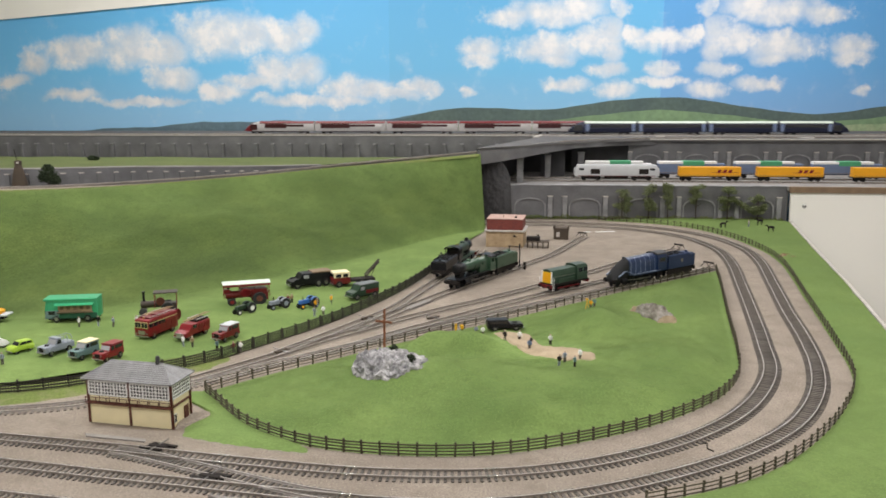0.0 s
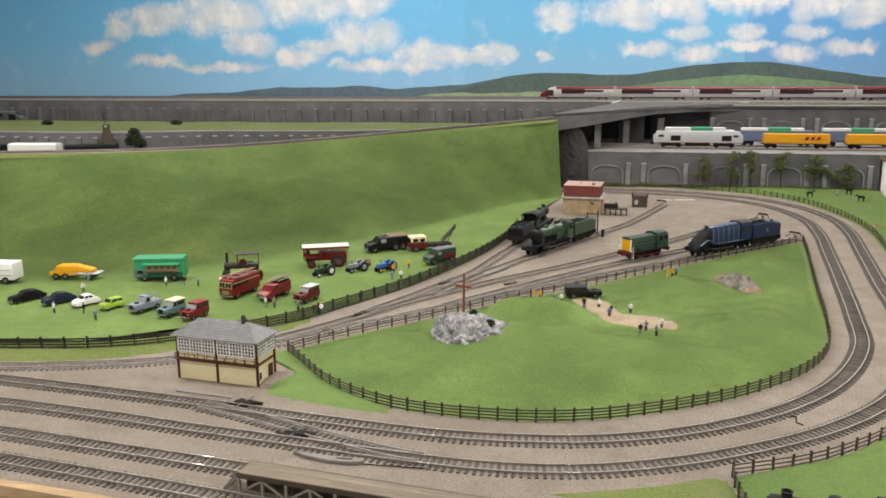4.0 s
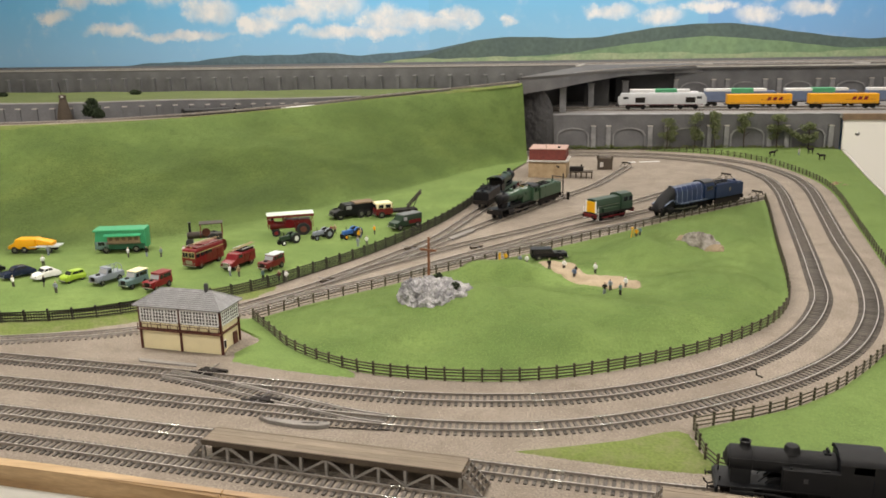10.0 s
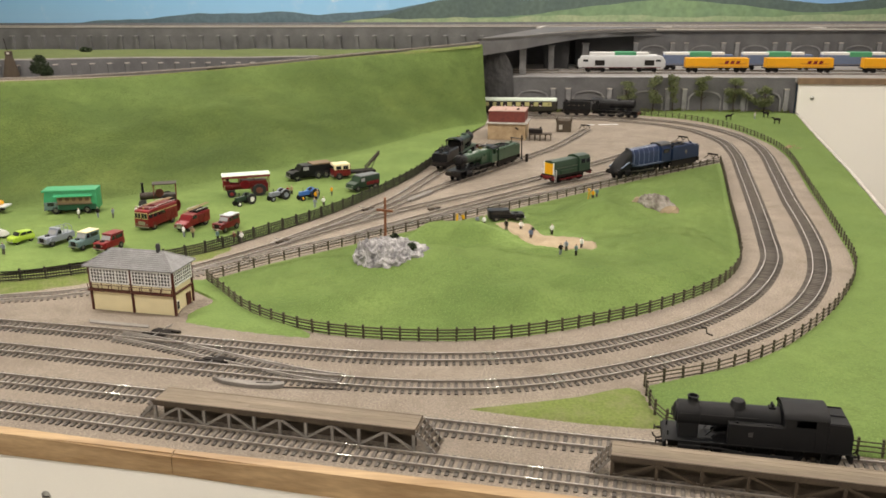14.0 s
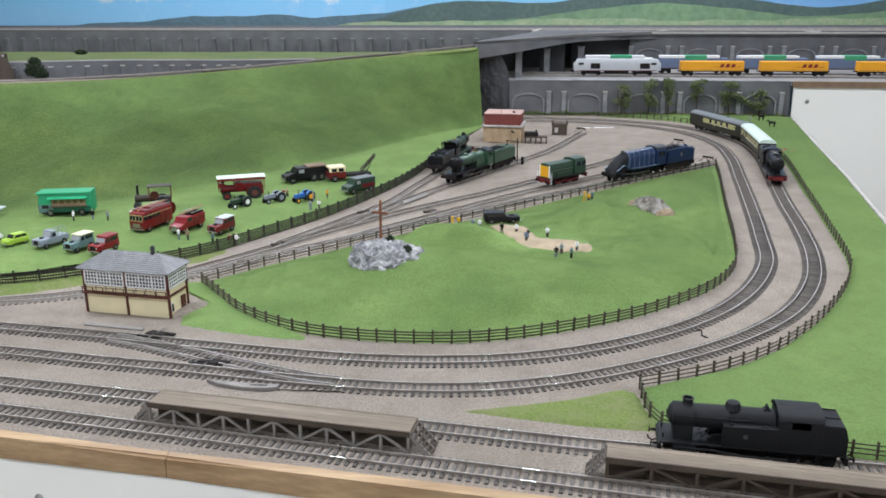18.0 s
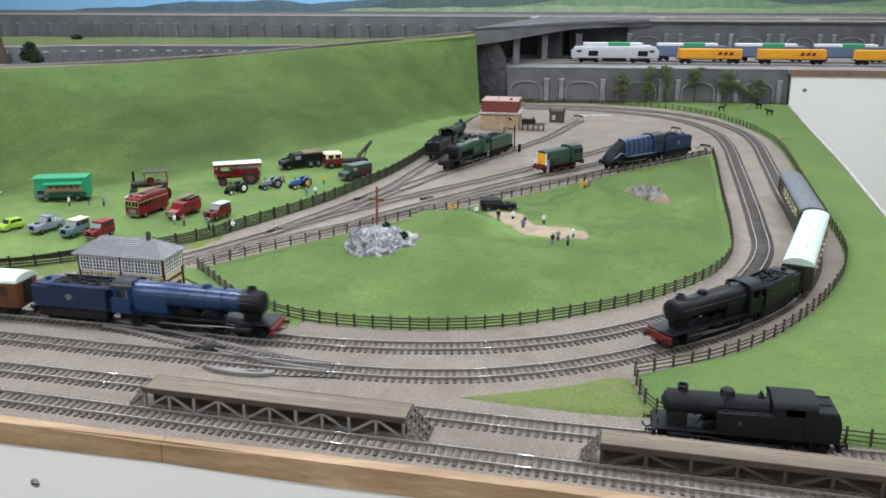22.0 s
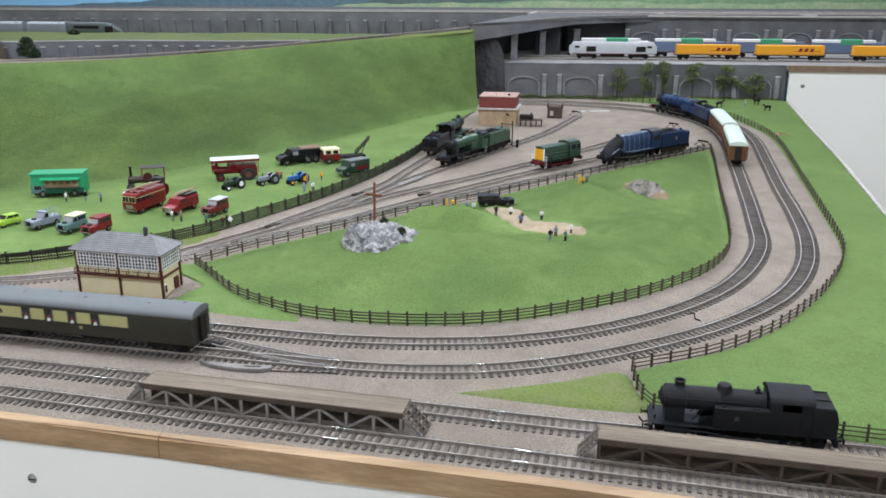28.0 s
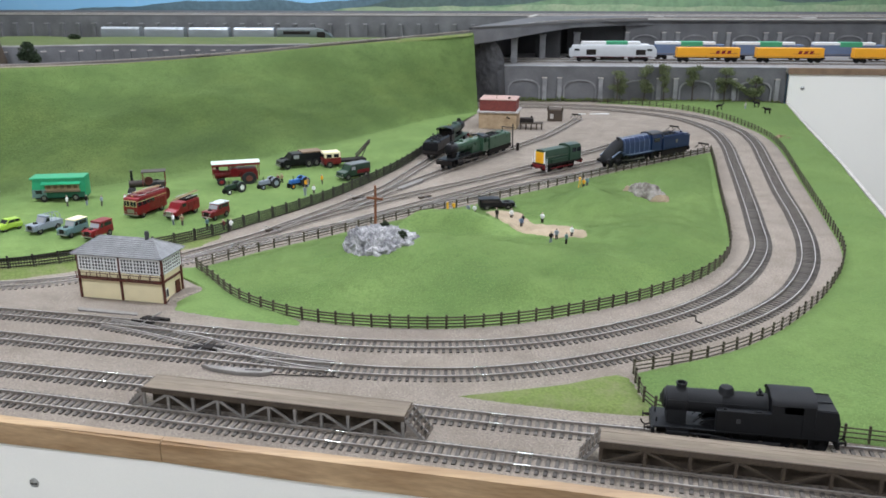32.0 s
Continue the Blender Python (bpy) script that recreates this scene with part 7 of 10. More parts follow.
def static_stock():
    n2 = tank_engine()
    s = near_s(BAY, 0.190, 0.6155)
    n2.matrix_world = on_line(BAY, s, 0.08, -1) @ Matrix.Diagonal((0.935, 0.95, 0.915, 1))
    e = stream_engine("blue streamlined steam engine with white boiler bands in the yard")
    short = Matrix.Diagonal((0.85, 1.0, 1.12, 1))
    e.matrix_world = on_line(LEAD, near_s(LEAD, 0.2405, 1.6805), 0.1, -1) @ short
    td = tender("tender", "dark blue corridor tender behind the streamlined engine", 0.098, BLUE_D, crest=DULLP)
    td.matrix_world = on_line(LEAD, near_s(LEAD, 0.2385, 1.6785) + 0.1245, 0.06, -1) @ short
    sh = shunter()
    sh.matrix_world = on_line(SIDING_B, near_s(SIDING_B, 0.0955, 1.617), 0.06, -1) @ Matrix.Diagonal((0.89, 1, 0.97, 1))
    g = steam_engine("green_engine", "green mixed-traffic steam engine beside the water tower", 0.142, GREEN, GREEN, (-0.032, -0.004, 0.022), 0.0118, lead=(0.045, 0.062), beam=UNDER, smoke=BLACK, tall=0.051, plate_m=BLACK)
    s = near_s(SIDING_D, -0.085, 1.655)
    g.matrix_world = on_line(SIDING_D, s, 0.07, -1)
    td = tender("tender", "green coal tender coupled to the green engine", 0.088, GREEN)
    td.matrix_world = on_line(SIDING_D, s + 0.119, 0.05, -1)
    td = tender("tender", "black coal tender with red buffer beam facing the yard points", 0.080, BLACK, high=0.037)
    s = near_s(SIDING_C, -0.144, 1.728)
    td.matrix_world = on_line(SIDING_C, s, 0.05, 1)
    g = steam_engine("black_engine", "dark green and black steam engine in the siding by the bank", 0.14, GREEN_D, BLACK, (-0.030, -0.002, 0.024), 0.0118, lead=(0.05,), beam=RED_D, smoke=BLACK)
    g.matrix_world = on_line(SIDING_C, s + 0.116, 0.07, 1)
    # freight trains on the shelf
    d = main_diesel("white diesel locomotive with dark grilles on the freight shelf")
    d.matrix_world = pose(0.315, 2.70, 0.1025 + RZ, 0, 0, 180)
    for i, x in enumerate((0.5995, 0.8405, 1.122, 1.365, 1.61)):
        c = container_wagon("orange-yellow container wagon with a plain red logo bar", 0.198 if i == 0 else 0.207, ORANGE, logo=RED)
        c.matrix_world = pose(x, 2.70 - 0.03 * max(0, x - 0.8), 0.1025 + RZ, 0, 0, -1.7 if x > 0.85 else 0)
    for i, (x, m, p) in enumerate(((0.33, WHITEP, GREENP), (0.56, BLUEP, GREENP), (0.80, BLUEP, GREENP), (1.04, BLUEP, GREENP), (1.28, BLUEP, GREENP), (1.52, BLUEP, GREENP))):
        c = container_wagon("blue and white container wagon with a green top panel", 0.222, m, wall=0.046, pair=p, group="rear freight wagons")
        c.matrix_world = pose(x, 2.785, 0.1025 + RZ)
        bm = BM()
        bx(bm, -0.104, 0.078, -0.0160, 0.0160, 0.0462, 0.0535, 0.0004)
        part("white_tarpaulin", bm, WHITEP, c)
    for y in (2.70, 2.785):
        track("freight_track", Way([(-0.12, y, 0.1025), (2.5, y - (0.055 if y < 2.75 else 0.03), 0.1025)], step=0.1), "freight track on the shelf", pitch=0.01)


def moving_stock():
    """Builds the trains that move and returns them with their places behind the front."""
    fa = steam_engine("black_express_engine", "black mixed-traffic steam engine hauling the cream and brown coaches", 0.136, BLACK, BLACK, (-0.036, -0.010, 0.016), 0.0122, lead=(0.038, 0.057), beam=RED_D, smoke=BLACK, rb=0.0122, zb=0.0362, tall=0.0525)
    ft = tender("tender", "black coal tender with small pale letters", 0.078, BLACK, bars=4)
    win = [(0.077, 0.0126), (0.0505, 0.0126), (0.0237, 0.0126), (-0.003, 0.0126), (-0.0294, 0.0126), (-0.0495, 0.0126), (-0.0724, 0.0126)]
    c1 = coach("pullman_coach", "brown and cream saloon coach with a white roof and table lamps", 0.25, UMBER, ROOFW, win, panel=(CREAM_P, (-0.1075, 0.1107)), lamps=5)
    win2 = [(0.0625, 0.0105), (0.036, 0.0105), (0.009, 0.0105), (-0.0175, 0.0105)]
    c2 = coach("pullman_coach", "brown and cream brake coach with a grey roof and table lamps", 0.25, UMBER, ROOFG, win2, panel=(CREAM_P, (-0.054, 0.100)), lamps=4)
    for c in (c1, c2):
        c.scale = (0.952, 0.97, 0.945)
    a = [(fa, 0.071, 0.07), (ft, 0.180, 0.05), (c1, 0.359, 0.17), (c2, 0.609, 0.17)]
    fb = steam_engine("blue_express_engine", "blue express steam engine with a black smokebox", 0.182, BLUE, BLUE, (-0.034, -0.006, 0.022), 0.013, lead=(0.052, 0.074), trail=(-0.066,), beam=RED, smoke=BLACK, bands=BLUE_D, rb=0.0130, zb=0.0362, tall=0.0525, plate_m=BLACK, cab=(-0.5, -0.36))
    bt = tender("tender", "dark blue express tender with a round crest", 0.087, BLUE_D, crest=DULLP, high=0.044)
    tk = [(-0.085 + 0.0155 * i, 0.0105) for i in range(12)]
    t1 = coach("teak_coach", "varnished teak coach with a white roof", 0.202, TEAK, ROOFW, tk, ribs=True, glass=mat("teak_window", (0.07, 0.03, 0.018), 0.15, scale=40, bump=0))
    t1.scale = (0.97, 0.97, 0.945)
    t2 = copy_thing(t1, pose(0, 0, 0))
    b = [(fb, 0.086, 0.09), (bt, 0.224, 0.06), (t1, 0.384, 0.14), (t2, 0.612, 0.14)]
    reds = []
    dull = mat("tilting_train_silver", (0.44, 0.42, 0.42), 0.35, 0.2, scale=50, spread=0.08, bump=0.02)
    dark = mat("tilting_train_window", (0.05, 0.012, 0.014), 0.15, scale=40, bump=0)
    for i, e in enumerate((1, 0, 0, 0, -1)):
        c = unit_car("red and silver tilting express car with dark window band", 0.283, dull, RED_D, dark, e, stripe=RED_D, doors=dull if e == 0 else None, group="red express cars", nose=RED)
        reds.append((c, 0.1425 + 0.2865 * i, 0.18))
    blues = []
    for i, e in enumerate((1, 0, 0, -1)):
        c = unit_car("dark navy high-speed train car with pale doors", 0.256, NAVY, ROOFW, GLASS_D, e, doors=BLUEP, group="navy express cars")
        blues.append((c, 0.13 + 0.2595 * i, 0.17))
    sil = []
    c = unit_car("grey and silver diesel power car leading the silver coaches", 0.20, SLATEG, ROOFG, UNDER, 1, group="silver train cars")
    sil.append((c, 0.10, 0.12))
    for i in range(4):
        # top highlight put into the colour: bright silver roof over grey sides
        c = unit_car("short silver coach with its top highlight painted as a bright roof", 0.148, GREYP, SILVER, GREYP, 0, name="silver_coach", group="silver train cars")
        sil.append((c, 0.285 + 0.166 * i, 0.07))
    led = []
    for i, (m, lab) in enumerate(((MATT, "dark low wagon"), (WHITEP, "white-topped wagon"), (MATT, "dark low wagon"), (MATT, "dark low wagon"))):
        c = flat_wagon(lab + " on the hidden ledge track", 0.125, m=m, top=0.046 if m is MATT else 0.0495)
        led.append((c, 0.07 + 0.133 * i, 0.07))
    return a, b, reds, blues, sil, led


def motions():
    a, b, reds, blues, sil, led = STOCK
    dense = [0.0, 3.0, 6.0, 8.0] + [8.0 + 0.25 * i for i in range(1, 97)]
    run_train(OUTER, a, [(0, 6.45), (4.5, 6.45), (7.5, 6.2), (10, 5.66), (13, 4.953), (16.5, 4.123), (19, 3.60), (20, 3.375), (21, 3.14), (22, 2.885), (23, 2.66), (24, 2.457), (25, 2.262), (26.5, 1.99), (28, 1.705), (29.5, 1.47), (32, 1.14)], -1, dense)
    run_train(INNER, b, [(0, 0.85), (14, 0.85), (17, 1.22), (21, 2.223), (21.5, 2.355), (22, 2.488), (22.5, 2.625), (23, 2.78), (23.5, 2.945), (24, 3.115), (25, 3.425), (27.5, 4.267), (28.5, 4.635), (29.5, 4.99), (31, 5.507), (32, 5.79)], 1, dense)
    some = [0.5 * i for i in range(65)]
    run_train(HIGH_FAR, reds, [(0, 3.3 + 0.348), (2, 3.3 + 0.777), (3, 3.3 + 0.998), (5.5, 3.3 + 1.585), (7, 3.3 + 1.965), (8, 3.3 + 2.223), (10, 3.3 + 2.725), (12, 3.3 + 3.0), (32, 3.3 + 3.0)], 1, some)
    run_train(HIGH_NEAR, blues, [(0, 3.3 + 1.236), (1.5, 3.3 + 1.806), (3, 3.3 + 2.376), (5, 3.3 + 2.93), (32, 3.3 + 2.93)], 1, some)
    run_train(UPLAND, sil, [(0, 1.15), (22.5, 1.15), (25, 1.43), (27.5, 1.895), (29.5, 2.28), (31, 2.578), (32, 2.772)], 1, some)
    z = near_s(LEDGE, -1.32, 1.87)
    run_train(LEDGE, led, [(0, z - 0.29), (2.0, z - 0.04), (3.5, z + 0.135), (5.5, z + 0.40), (6.5, z + 0.53), (7.5, z + 0.67), (9, z + 0.86), (11, z + 1.05), (13, z + 1.15), (32, z + 1.15)], 1, some)


# ---- road vehicles on the show field: x forwards, origin on the ground ----
RUSTY = mat("rust_red_paint", (0.15, 0.045, 0.03), 0.6, scale=120, spread=0.25, bump=0.05)
DUSKB = mat("dusky_brown_paint", (0.045, 0.032, 0.024), 0.55, scale=90, spread=0.25, bump=0.05)
TYRE = mat("tyre_rubber", (0.02, 0.02, 0.02), 0.8, scale=200, bump=0.1)
LIME = mat("lime_paint", (0.33, 0.5, 0.06), 0.3, scale=90, spread=0.06, bump=0.02)
GREYB = mat("blue_grey_paint", (0.24, 0.27, 0.32), 0.4, scale=90, spread=0.08, bump=0.02)
TEAL = mat("dull_teal_paint", (0.12, 0.2, 0.2), 0.45, scale=90, spread=0.08, bump=0.02)
NAVYC = mat("navy_paint", (0.012, 0.02, 0.05), 0.25, scale=90, spread=0.08, bump=0.02)
AMBER = mat("amber_paint", (0.8, 0.36, 0.02), 0.35, scale=90, spread=0.06, bump=0.02)
KIOSKG = mat("kiosk_green", (0.02, 0.3, 0.14), 0.45, scale=90, spread=0.08, bump=0.03)
TRACB = mat("tractor_blue", (0.03, 0.14, 0.42), 0.4, scale=90, spread=0.1, bump=0.03)


def road_wheels(t, xs, half, r, w=0.0036, hub=STEELW):
    for x in xs:
        for s in (-1, 1):
            bm = BM()
            lathe(bm, [(r * 0.5, -w / 2), (r * 0.94, -w / 2), (r, -w * 0.3), (r, w * 0.3), (r * 0.94, w / 2), (r * 0.5, w / 2)], 0, 0, 0, "z", 16)
            bmesh.ops.rotate(bm, cent=(0, 0, 0), matrix=Matrix.Rotation(radians(90), 3, "X"), verts=bm.verts)
            ob = part("wheel", bm, TYRE, t, smooth=True)
            ob.matrix_basis = pose(x, s * half, r)
            bm = BM()
            lathe(bm, [(r * 0.52, 0), (r * 0.45, 0.0006), (r * 0.15, 0.0008)], 0, 0, 0, "z", 12)
            bmesh.ops.rotate(bm, cent=(0, 0, 0), matrix=Matrix.Rotation(radians(-90 * s), 3, "X"), verts=bm.verts)
            hb = part("hub", bm, hub, ob)
            hb.matrix_basis = pose(0, s * (w / 2 - 0.0003), 0)


def side_body(t, name, prof, w, m, bev=0.0012, taper=0.0):
    """A body from a side outline in x, z, extruded over the width, edges rounded."""
    bm = BM()
    prism(bm, prof, -w, w, "y")
    bmesh.ops.bevel(bm, geom=list(bm.edges), offset=bev, segments=2, affect="EDGES", profile=0.6)
    if taper:
        zs = [v.co.z for v in bm.verts]
        lo, hi = min(zs), max(zs)
        for v in bm.verts:
            v.co.y *= 1 - taper * (v.co.z - lo) / (hi - lo)
    return part(name, bm, m, t, smooth=True)


def lights(t, x, y, z, r=0.0013, m=None):
    for s in (-1, 1):
        bm = BM()
        lathe(bm, [(r, 0), (r * 0.9, 0.0006), (r * 0.4, 0.0010)], x, s * y, z, "x", 10)
        part("headlight", bm, m or STEELW, t)


def window_side(t, quads, w):
    for q in quads:
        for s in (-1, 1):
            bm = BM()
            prism(bm, q, s * (w - 0.0004), s * (w + 0.0003), "y")
            part("window", bm, GLASS_D, t)


def saloon(label, m, L=0.050, style="saloon"):
    t = thing("car", label, "car", "show cars")
    h, w = L / 2, 0.0095
    if style == "beetle":
        body = [(-h, 0.004), (-h, 0.008), (-h * 0.8, 0.0125), (-h * 0.3, 0.0145), (h * 0.3, 0.0135), (h * 0.75, 0.0125), (h, 0.0085), (h, 0.004)]
        cabp = [(-h * 0.75, 0.0125), (-h * 0.35, 0.0185), (-h * 0.02, 0.0198), (h * 0.2, 0.0192), (h * 0.42, 0.0130)]
        win = [[(-h * 0.38, 0.0142), (-h * 0.28, 0.0175), (-h * 0.06, 0.0182), (-h * 0.06, 0.0142)], [(0, 0.0142), (0, 0.0182), (h * 0.16, 0.0178), (h * 0.32, 0.0142)]]
    elif style == "mini":
        body = [(-h, 0.004), (-h, 0.011), (h * 0.4, 0.0125), (h * 0.9, 0.0112), (h, 0.0085), (h, 0.004)]
        cabp = [(-h * 0.97, 0.0105), (-h * 0.85, 0.0175), (h * 0.15, 0.0182), (h * 0.45, 0.0118)]
        win = [[(-h * 0.8, 0.0128), (-h * 0.72, 0.0165), (-h * 0.36, 0.0168), (-h * 0.36, 0.0128)], [(-h * 0.3, 0.0128), (-h * 0.3, 0.0168), (h * 0.1, 0.0168), (h * 0.3, 0.0128)]]
    else:
        body = [(-h, 0.004), (-h, 0.0095), (-h * 0.7, 0.0125), (-h * 0.1, 0.0130), (h * 0.5, 0.0125), (h * 0.93, 0.0112), (h, 0.0085), (h, 0.004)]
        cabp = [(-h * 0.85, 0.0118), (-h * 0.45, 0.0180), (h * 0.05, 0.0190), (h * 0.2, 0.0182), (h * 0.42, 0.0122)]
        win = [[(-h * 0.48, 0.0138), (-h * 0.38, 0.0168), (-h * 0.12, 0.0175), (-h * 0.12, 0.0138)], [(-h * 0.06, 0.0138), (-h * 0.06, 0.0175), (h * 0.14, 0.0172), (h * 0.3, 0.0138)]]
    side_body(t, "body", body, w, m, 0.0022)
    side_body(t, "cabin", cabp, w * 0.92, m, 0.0014, 0.16)
    window_side(t, win, w * 0.86)
    bm = BM()
    x1, x0 = cabp[-1][0], cabp[-2][0]
    prism(bm, [(x1 - 0.001, cabp[-1][1] + 0.001), (x0 + 0.0012, cabp[-2][1] - 0.001), (x0 + 0.0020, cabp[-2][1] - 0.001), (x1 + 0.0004, cabp[-1][1] + 0.001)], -w * 0.72, w * 0.72, "y")
    part("windscreen", bm, GLASS_D, t)
    for x in (-h - 0.0005, h + 0.0002):
        bm = BM()
        bx(bm, x - 0.0008, x + 0.0008, -w, w, 0.0042, 0.0058, 0.0004)
        part("bumper", bm, CHROME, t)
    lights(t, h - 0.0008, w * 0.72, 0.0088)
    for k in (-1, 1):
        for x in (-h * 0.6, h * 0.62):
            bm = BM()
            prism(bm, [(x + 0.0052 * math.cos(a), 0.0042 + 0.0052 * math.sin(a)) for a in np.linspace(0, math.pi, 9)], k * w * 0.9, k * (w + 0.0008), "y")
            part("wheel_arch", bm, m, t, smooth=True)
    road_wheels(t, (-h * 0.6, h * 0.62), w - 0.0012, 0.0042, 0.003)
    return t


def off_roader(label, m, roof, L=0.046, pickup=False, soft=False):
    t = thing("off_road_car", label, "car", "show cars")
    h, w = L / 2, 0.0100
    side_body(t, "body", [(-h, 0.0055), (-h, 0.0145), (h * 0.9, 0.0145), (h, 0.0135), (h, 0.0055)], w, m, 0.0008)
    back = -h * 0.15 if pickup else -h
    side_body(t, "cabin", [(back, 0.0140), (back, 0.0222), (h * 0.12, 0.0222), (h * 0.3, 0.0140)], w * 0.95, m, 0.0008, 0.04)
    bm = BM()
    bx(bm, back - 0.0006, h * 0.16, -w * 0.97, w * 0.97, 0.0220, 0.0236, 0.0006)
    part("roof", bm, roof, t)
    q = [[(-h * 0.1, 0.0155), (-h * 0.1, 0.0208), (h * 0.08, 0.0208), (h * 0.2, 0.0155)]]
    if not pickup:
        q.append([(-h * 0.85, 0.0158), (-h * 0.85, 0.0208), (-h * 0.22, 0.0208), (-h * 0.22, 0.0158)])
    window_side(t, q, w * 0.945)
    bm = BM()
    prism(bm, [(h * 0.29, 0.0152), (h * 0.16, 0.0208), (h * 0.18, 0.0210), (h * 0.315, 0.0154)], -w * 0.82, w * 0.82, "y")
    part("windscreen", bm, GLASS_L, t)
    if pickup:
        for i in range(3):
            x = -h * 0.25 - i * h * 0.3
            bm = BM()
            tube(bm, [(x, -w * 0.9, 0.0145), (x, -w * 0.9, 0.0225), (x, -w * 0.5, 0.0245), (x, w * 0.5, 0.0245), (x, w * 0.9, 0.0225), (x, w * 0.9, 0.0145)], 0.0005, 5)
            part("tilt_hoop", bm, GREYB, t)
    bm = BM()
    bx(bm, h - 0.0002, h + 0.0006, -w * 0.45, w * 0.45, 0.0075, 0.0135)
    part("grille", bm, UNDER, t)
    bm = BM()
    bx(bm, h + 0.0004, h + 0.0018, -w, w, 0.0052, 0.0068, 0.0003)
    part("bumper", bm, CHROME, t)
    bm = BM()
    cyl(bm, h * 0.6, 0, 0.0145, 0.0036, 0.0016, "z", 14)
    part("spare_wheel", bm, TYRE, t)
    for k in (-1, 1):
        bm = BM()
        prism(bm, [(h * 0.62 + 0.006 * math.cos(a), 0.0075 + 0.0055 * math.sin(a)) for a in np.linspace(0, math.pi, 9)], k * w * 0.95, k * (w + 0.0014), "y")
        part("mudguard", bm, m, t, smooth=True)
    lights(t, h - 0.0002, w * 0.68, 0.0108)
    road_wheels(t, (-h * 0.6, h * 0.62), w - 0.001, 0.0048, 0.0032)
    return t


def van_body(name, label, cat, L, w, z1, m, wheels_x, r=0.0062, cabl=0.2, roofm=None, group="show lorries", bonnet=False):
    t = thing(name, label, cat, group)
    h = L / 2
    nose = [(h * (1 - 2 * cabl), z1), (h - 0.002, z1 * 0.96), (h, z1 * 0.55), (h, 0.007)]
    if bonnet:
        nose = [(h * 0.42, z1), (h * 0.55, z1 * 0.62), (h - 0.001, z1 * 0.56), (h, 0.007)]
    side_body(t, "body", [(-h, 0.007), (-h, z1)] + nose, w, m, 0.0016)
    if roofm:
        bm = BM()
        bx(bm, -h + 0.001, h * (0.4 if bonnet else 0.96), -w * 0.97, w * 0.97, z1 - 0.0006, z1 + 0.0014, 0.0006)
        part("roof", bm, roofm, t)
    bm = BM()
    bx(bm, -h + 0.003, h - 0.003, -w * 0.7, w * 0.7, 0.004, 0.008)
    part("chassis", bm, UNDER, t)
    bm = BM()
    bx(bm, h - 0.0002, h + 0.0014, -w, w, 0.0058, 0.0082, 0.0004)
    part("bumper", bm, CHROME, t)
    lights(t, h - 0.0002, w * 0.72, 0.0115, 0.0016)
    road_wheels(t, wheels_x, w - 0.0014, r)
    return t


def ladder(t, x0, x1, y, z0, z1, m=WOODB):
    bm = BM()
    for k in (-1, 1):
        tube(bm, [(x0, y + k * 0.0028, z0), (x1, y + k * 0.0028, z1)], 0.0006, 4)
    n = 14
    for i in range(n):
        u = (i + 0.5) / n
        x, z = x0 + (x1 - x0) * u, z0 + (z1 - z0) * u
        tube(bm, [(x, y - 0.0028, z), (x, y + 0.0028, z)], 0.0004, 4)
    part("ladder", bm, m, t)


TROUSERS = mat("figurine_trousers", (0.10, 0.085, 0.075), 0.8, scale=200, bump=0.1)


def figure(x, y, z, col, label, lean=0.0, h=0.0178):
    """Plain painted figurine: two legs, body, arms and head in one mesh."""
    rng = random.Random(int(abs(x) * 10000))
    bm = BM()
    for k in (-1, 1):
        tube(bm, [(k * 0.0011 + rng.uniform(-0.0006, 0.0006), rng.uniform(-0.001, 0.001), 0), (k * 0.0009, 0, h * 0.46)], [0.0008, 0.0011], 6)
    low = len(bm.faces)
    lathe(bm, [(0.0016, h * 0.44), (0.0019, h * 0.55), (0.0023, h * 0.72), (0.0020, h * 0.79), (0.0008, h * 0.82)], 0, 0, 0, "z", 8)
    for k in (-1, 1):
        tube(bm, [(k * 0.0022, 0, h * 0.77), (k * 0.0030, rng.uniform(-0.001, 0.0004), h * 0.6), (k * 0.0026, rng.uniform(-0.003, 0), h * rng.uniform(0.46, 0.6))], [0.0007, 0.0007, 0.0005], 5)
    mid = len(bm.faces)
    ball(bm, 0, 0, h * 0.91, 0.00135, 1.1, 8)
    for i, f in enumerate(bm.faces):
        f.material_index = 1 if i < low else 0 if i < mid else 2
    ob = part("model_figure", bm, col, smooth=True)
    for extra in (rng.choice((UNDER, GREYB, TROUSERS, TROUSERS)), SKIN):
        ob.data.materials.append(extra)
    ob.matrix_world = pose(x, y, z, lean, 0, rng.uniform(-60, 60))
    tagged(ob, label, "figurine", "layout figurines")


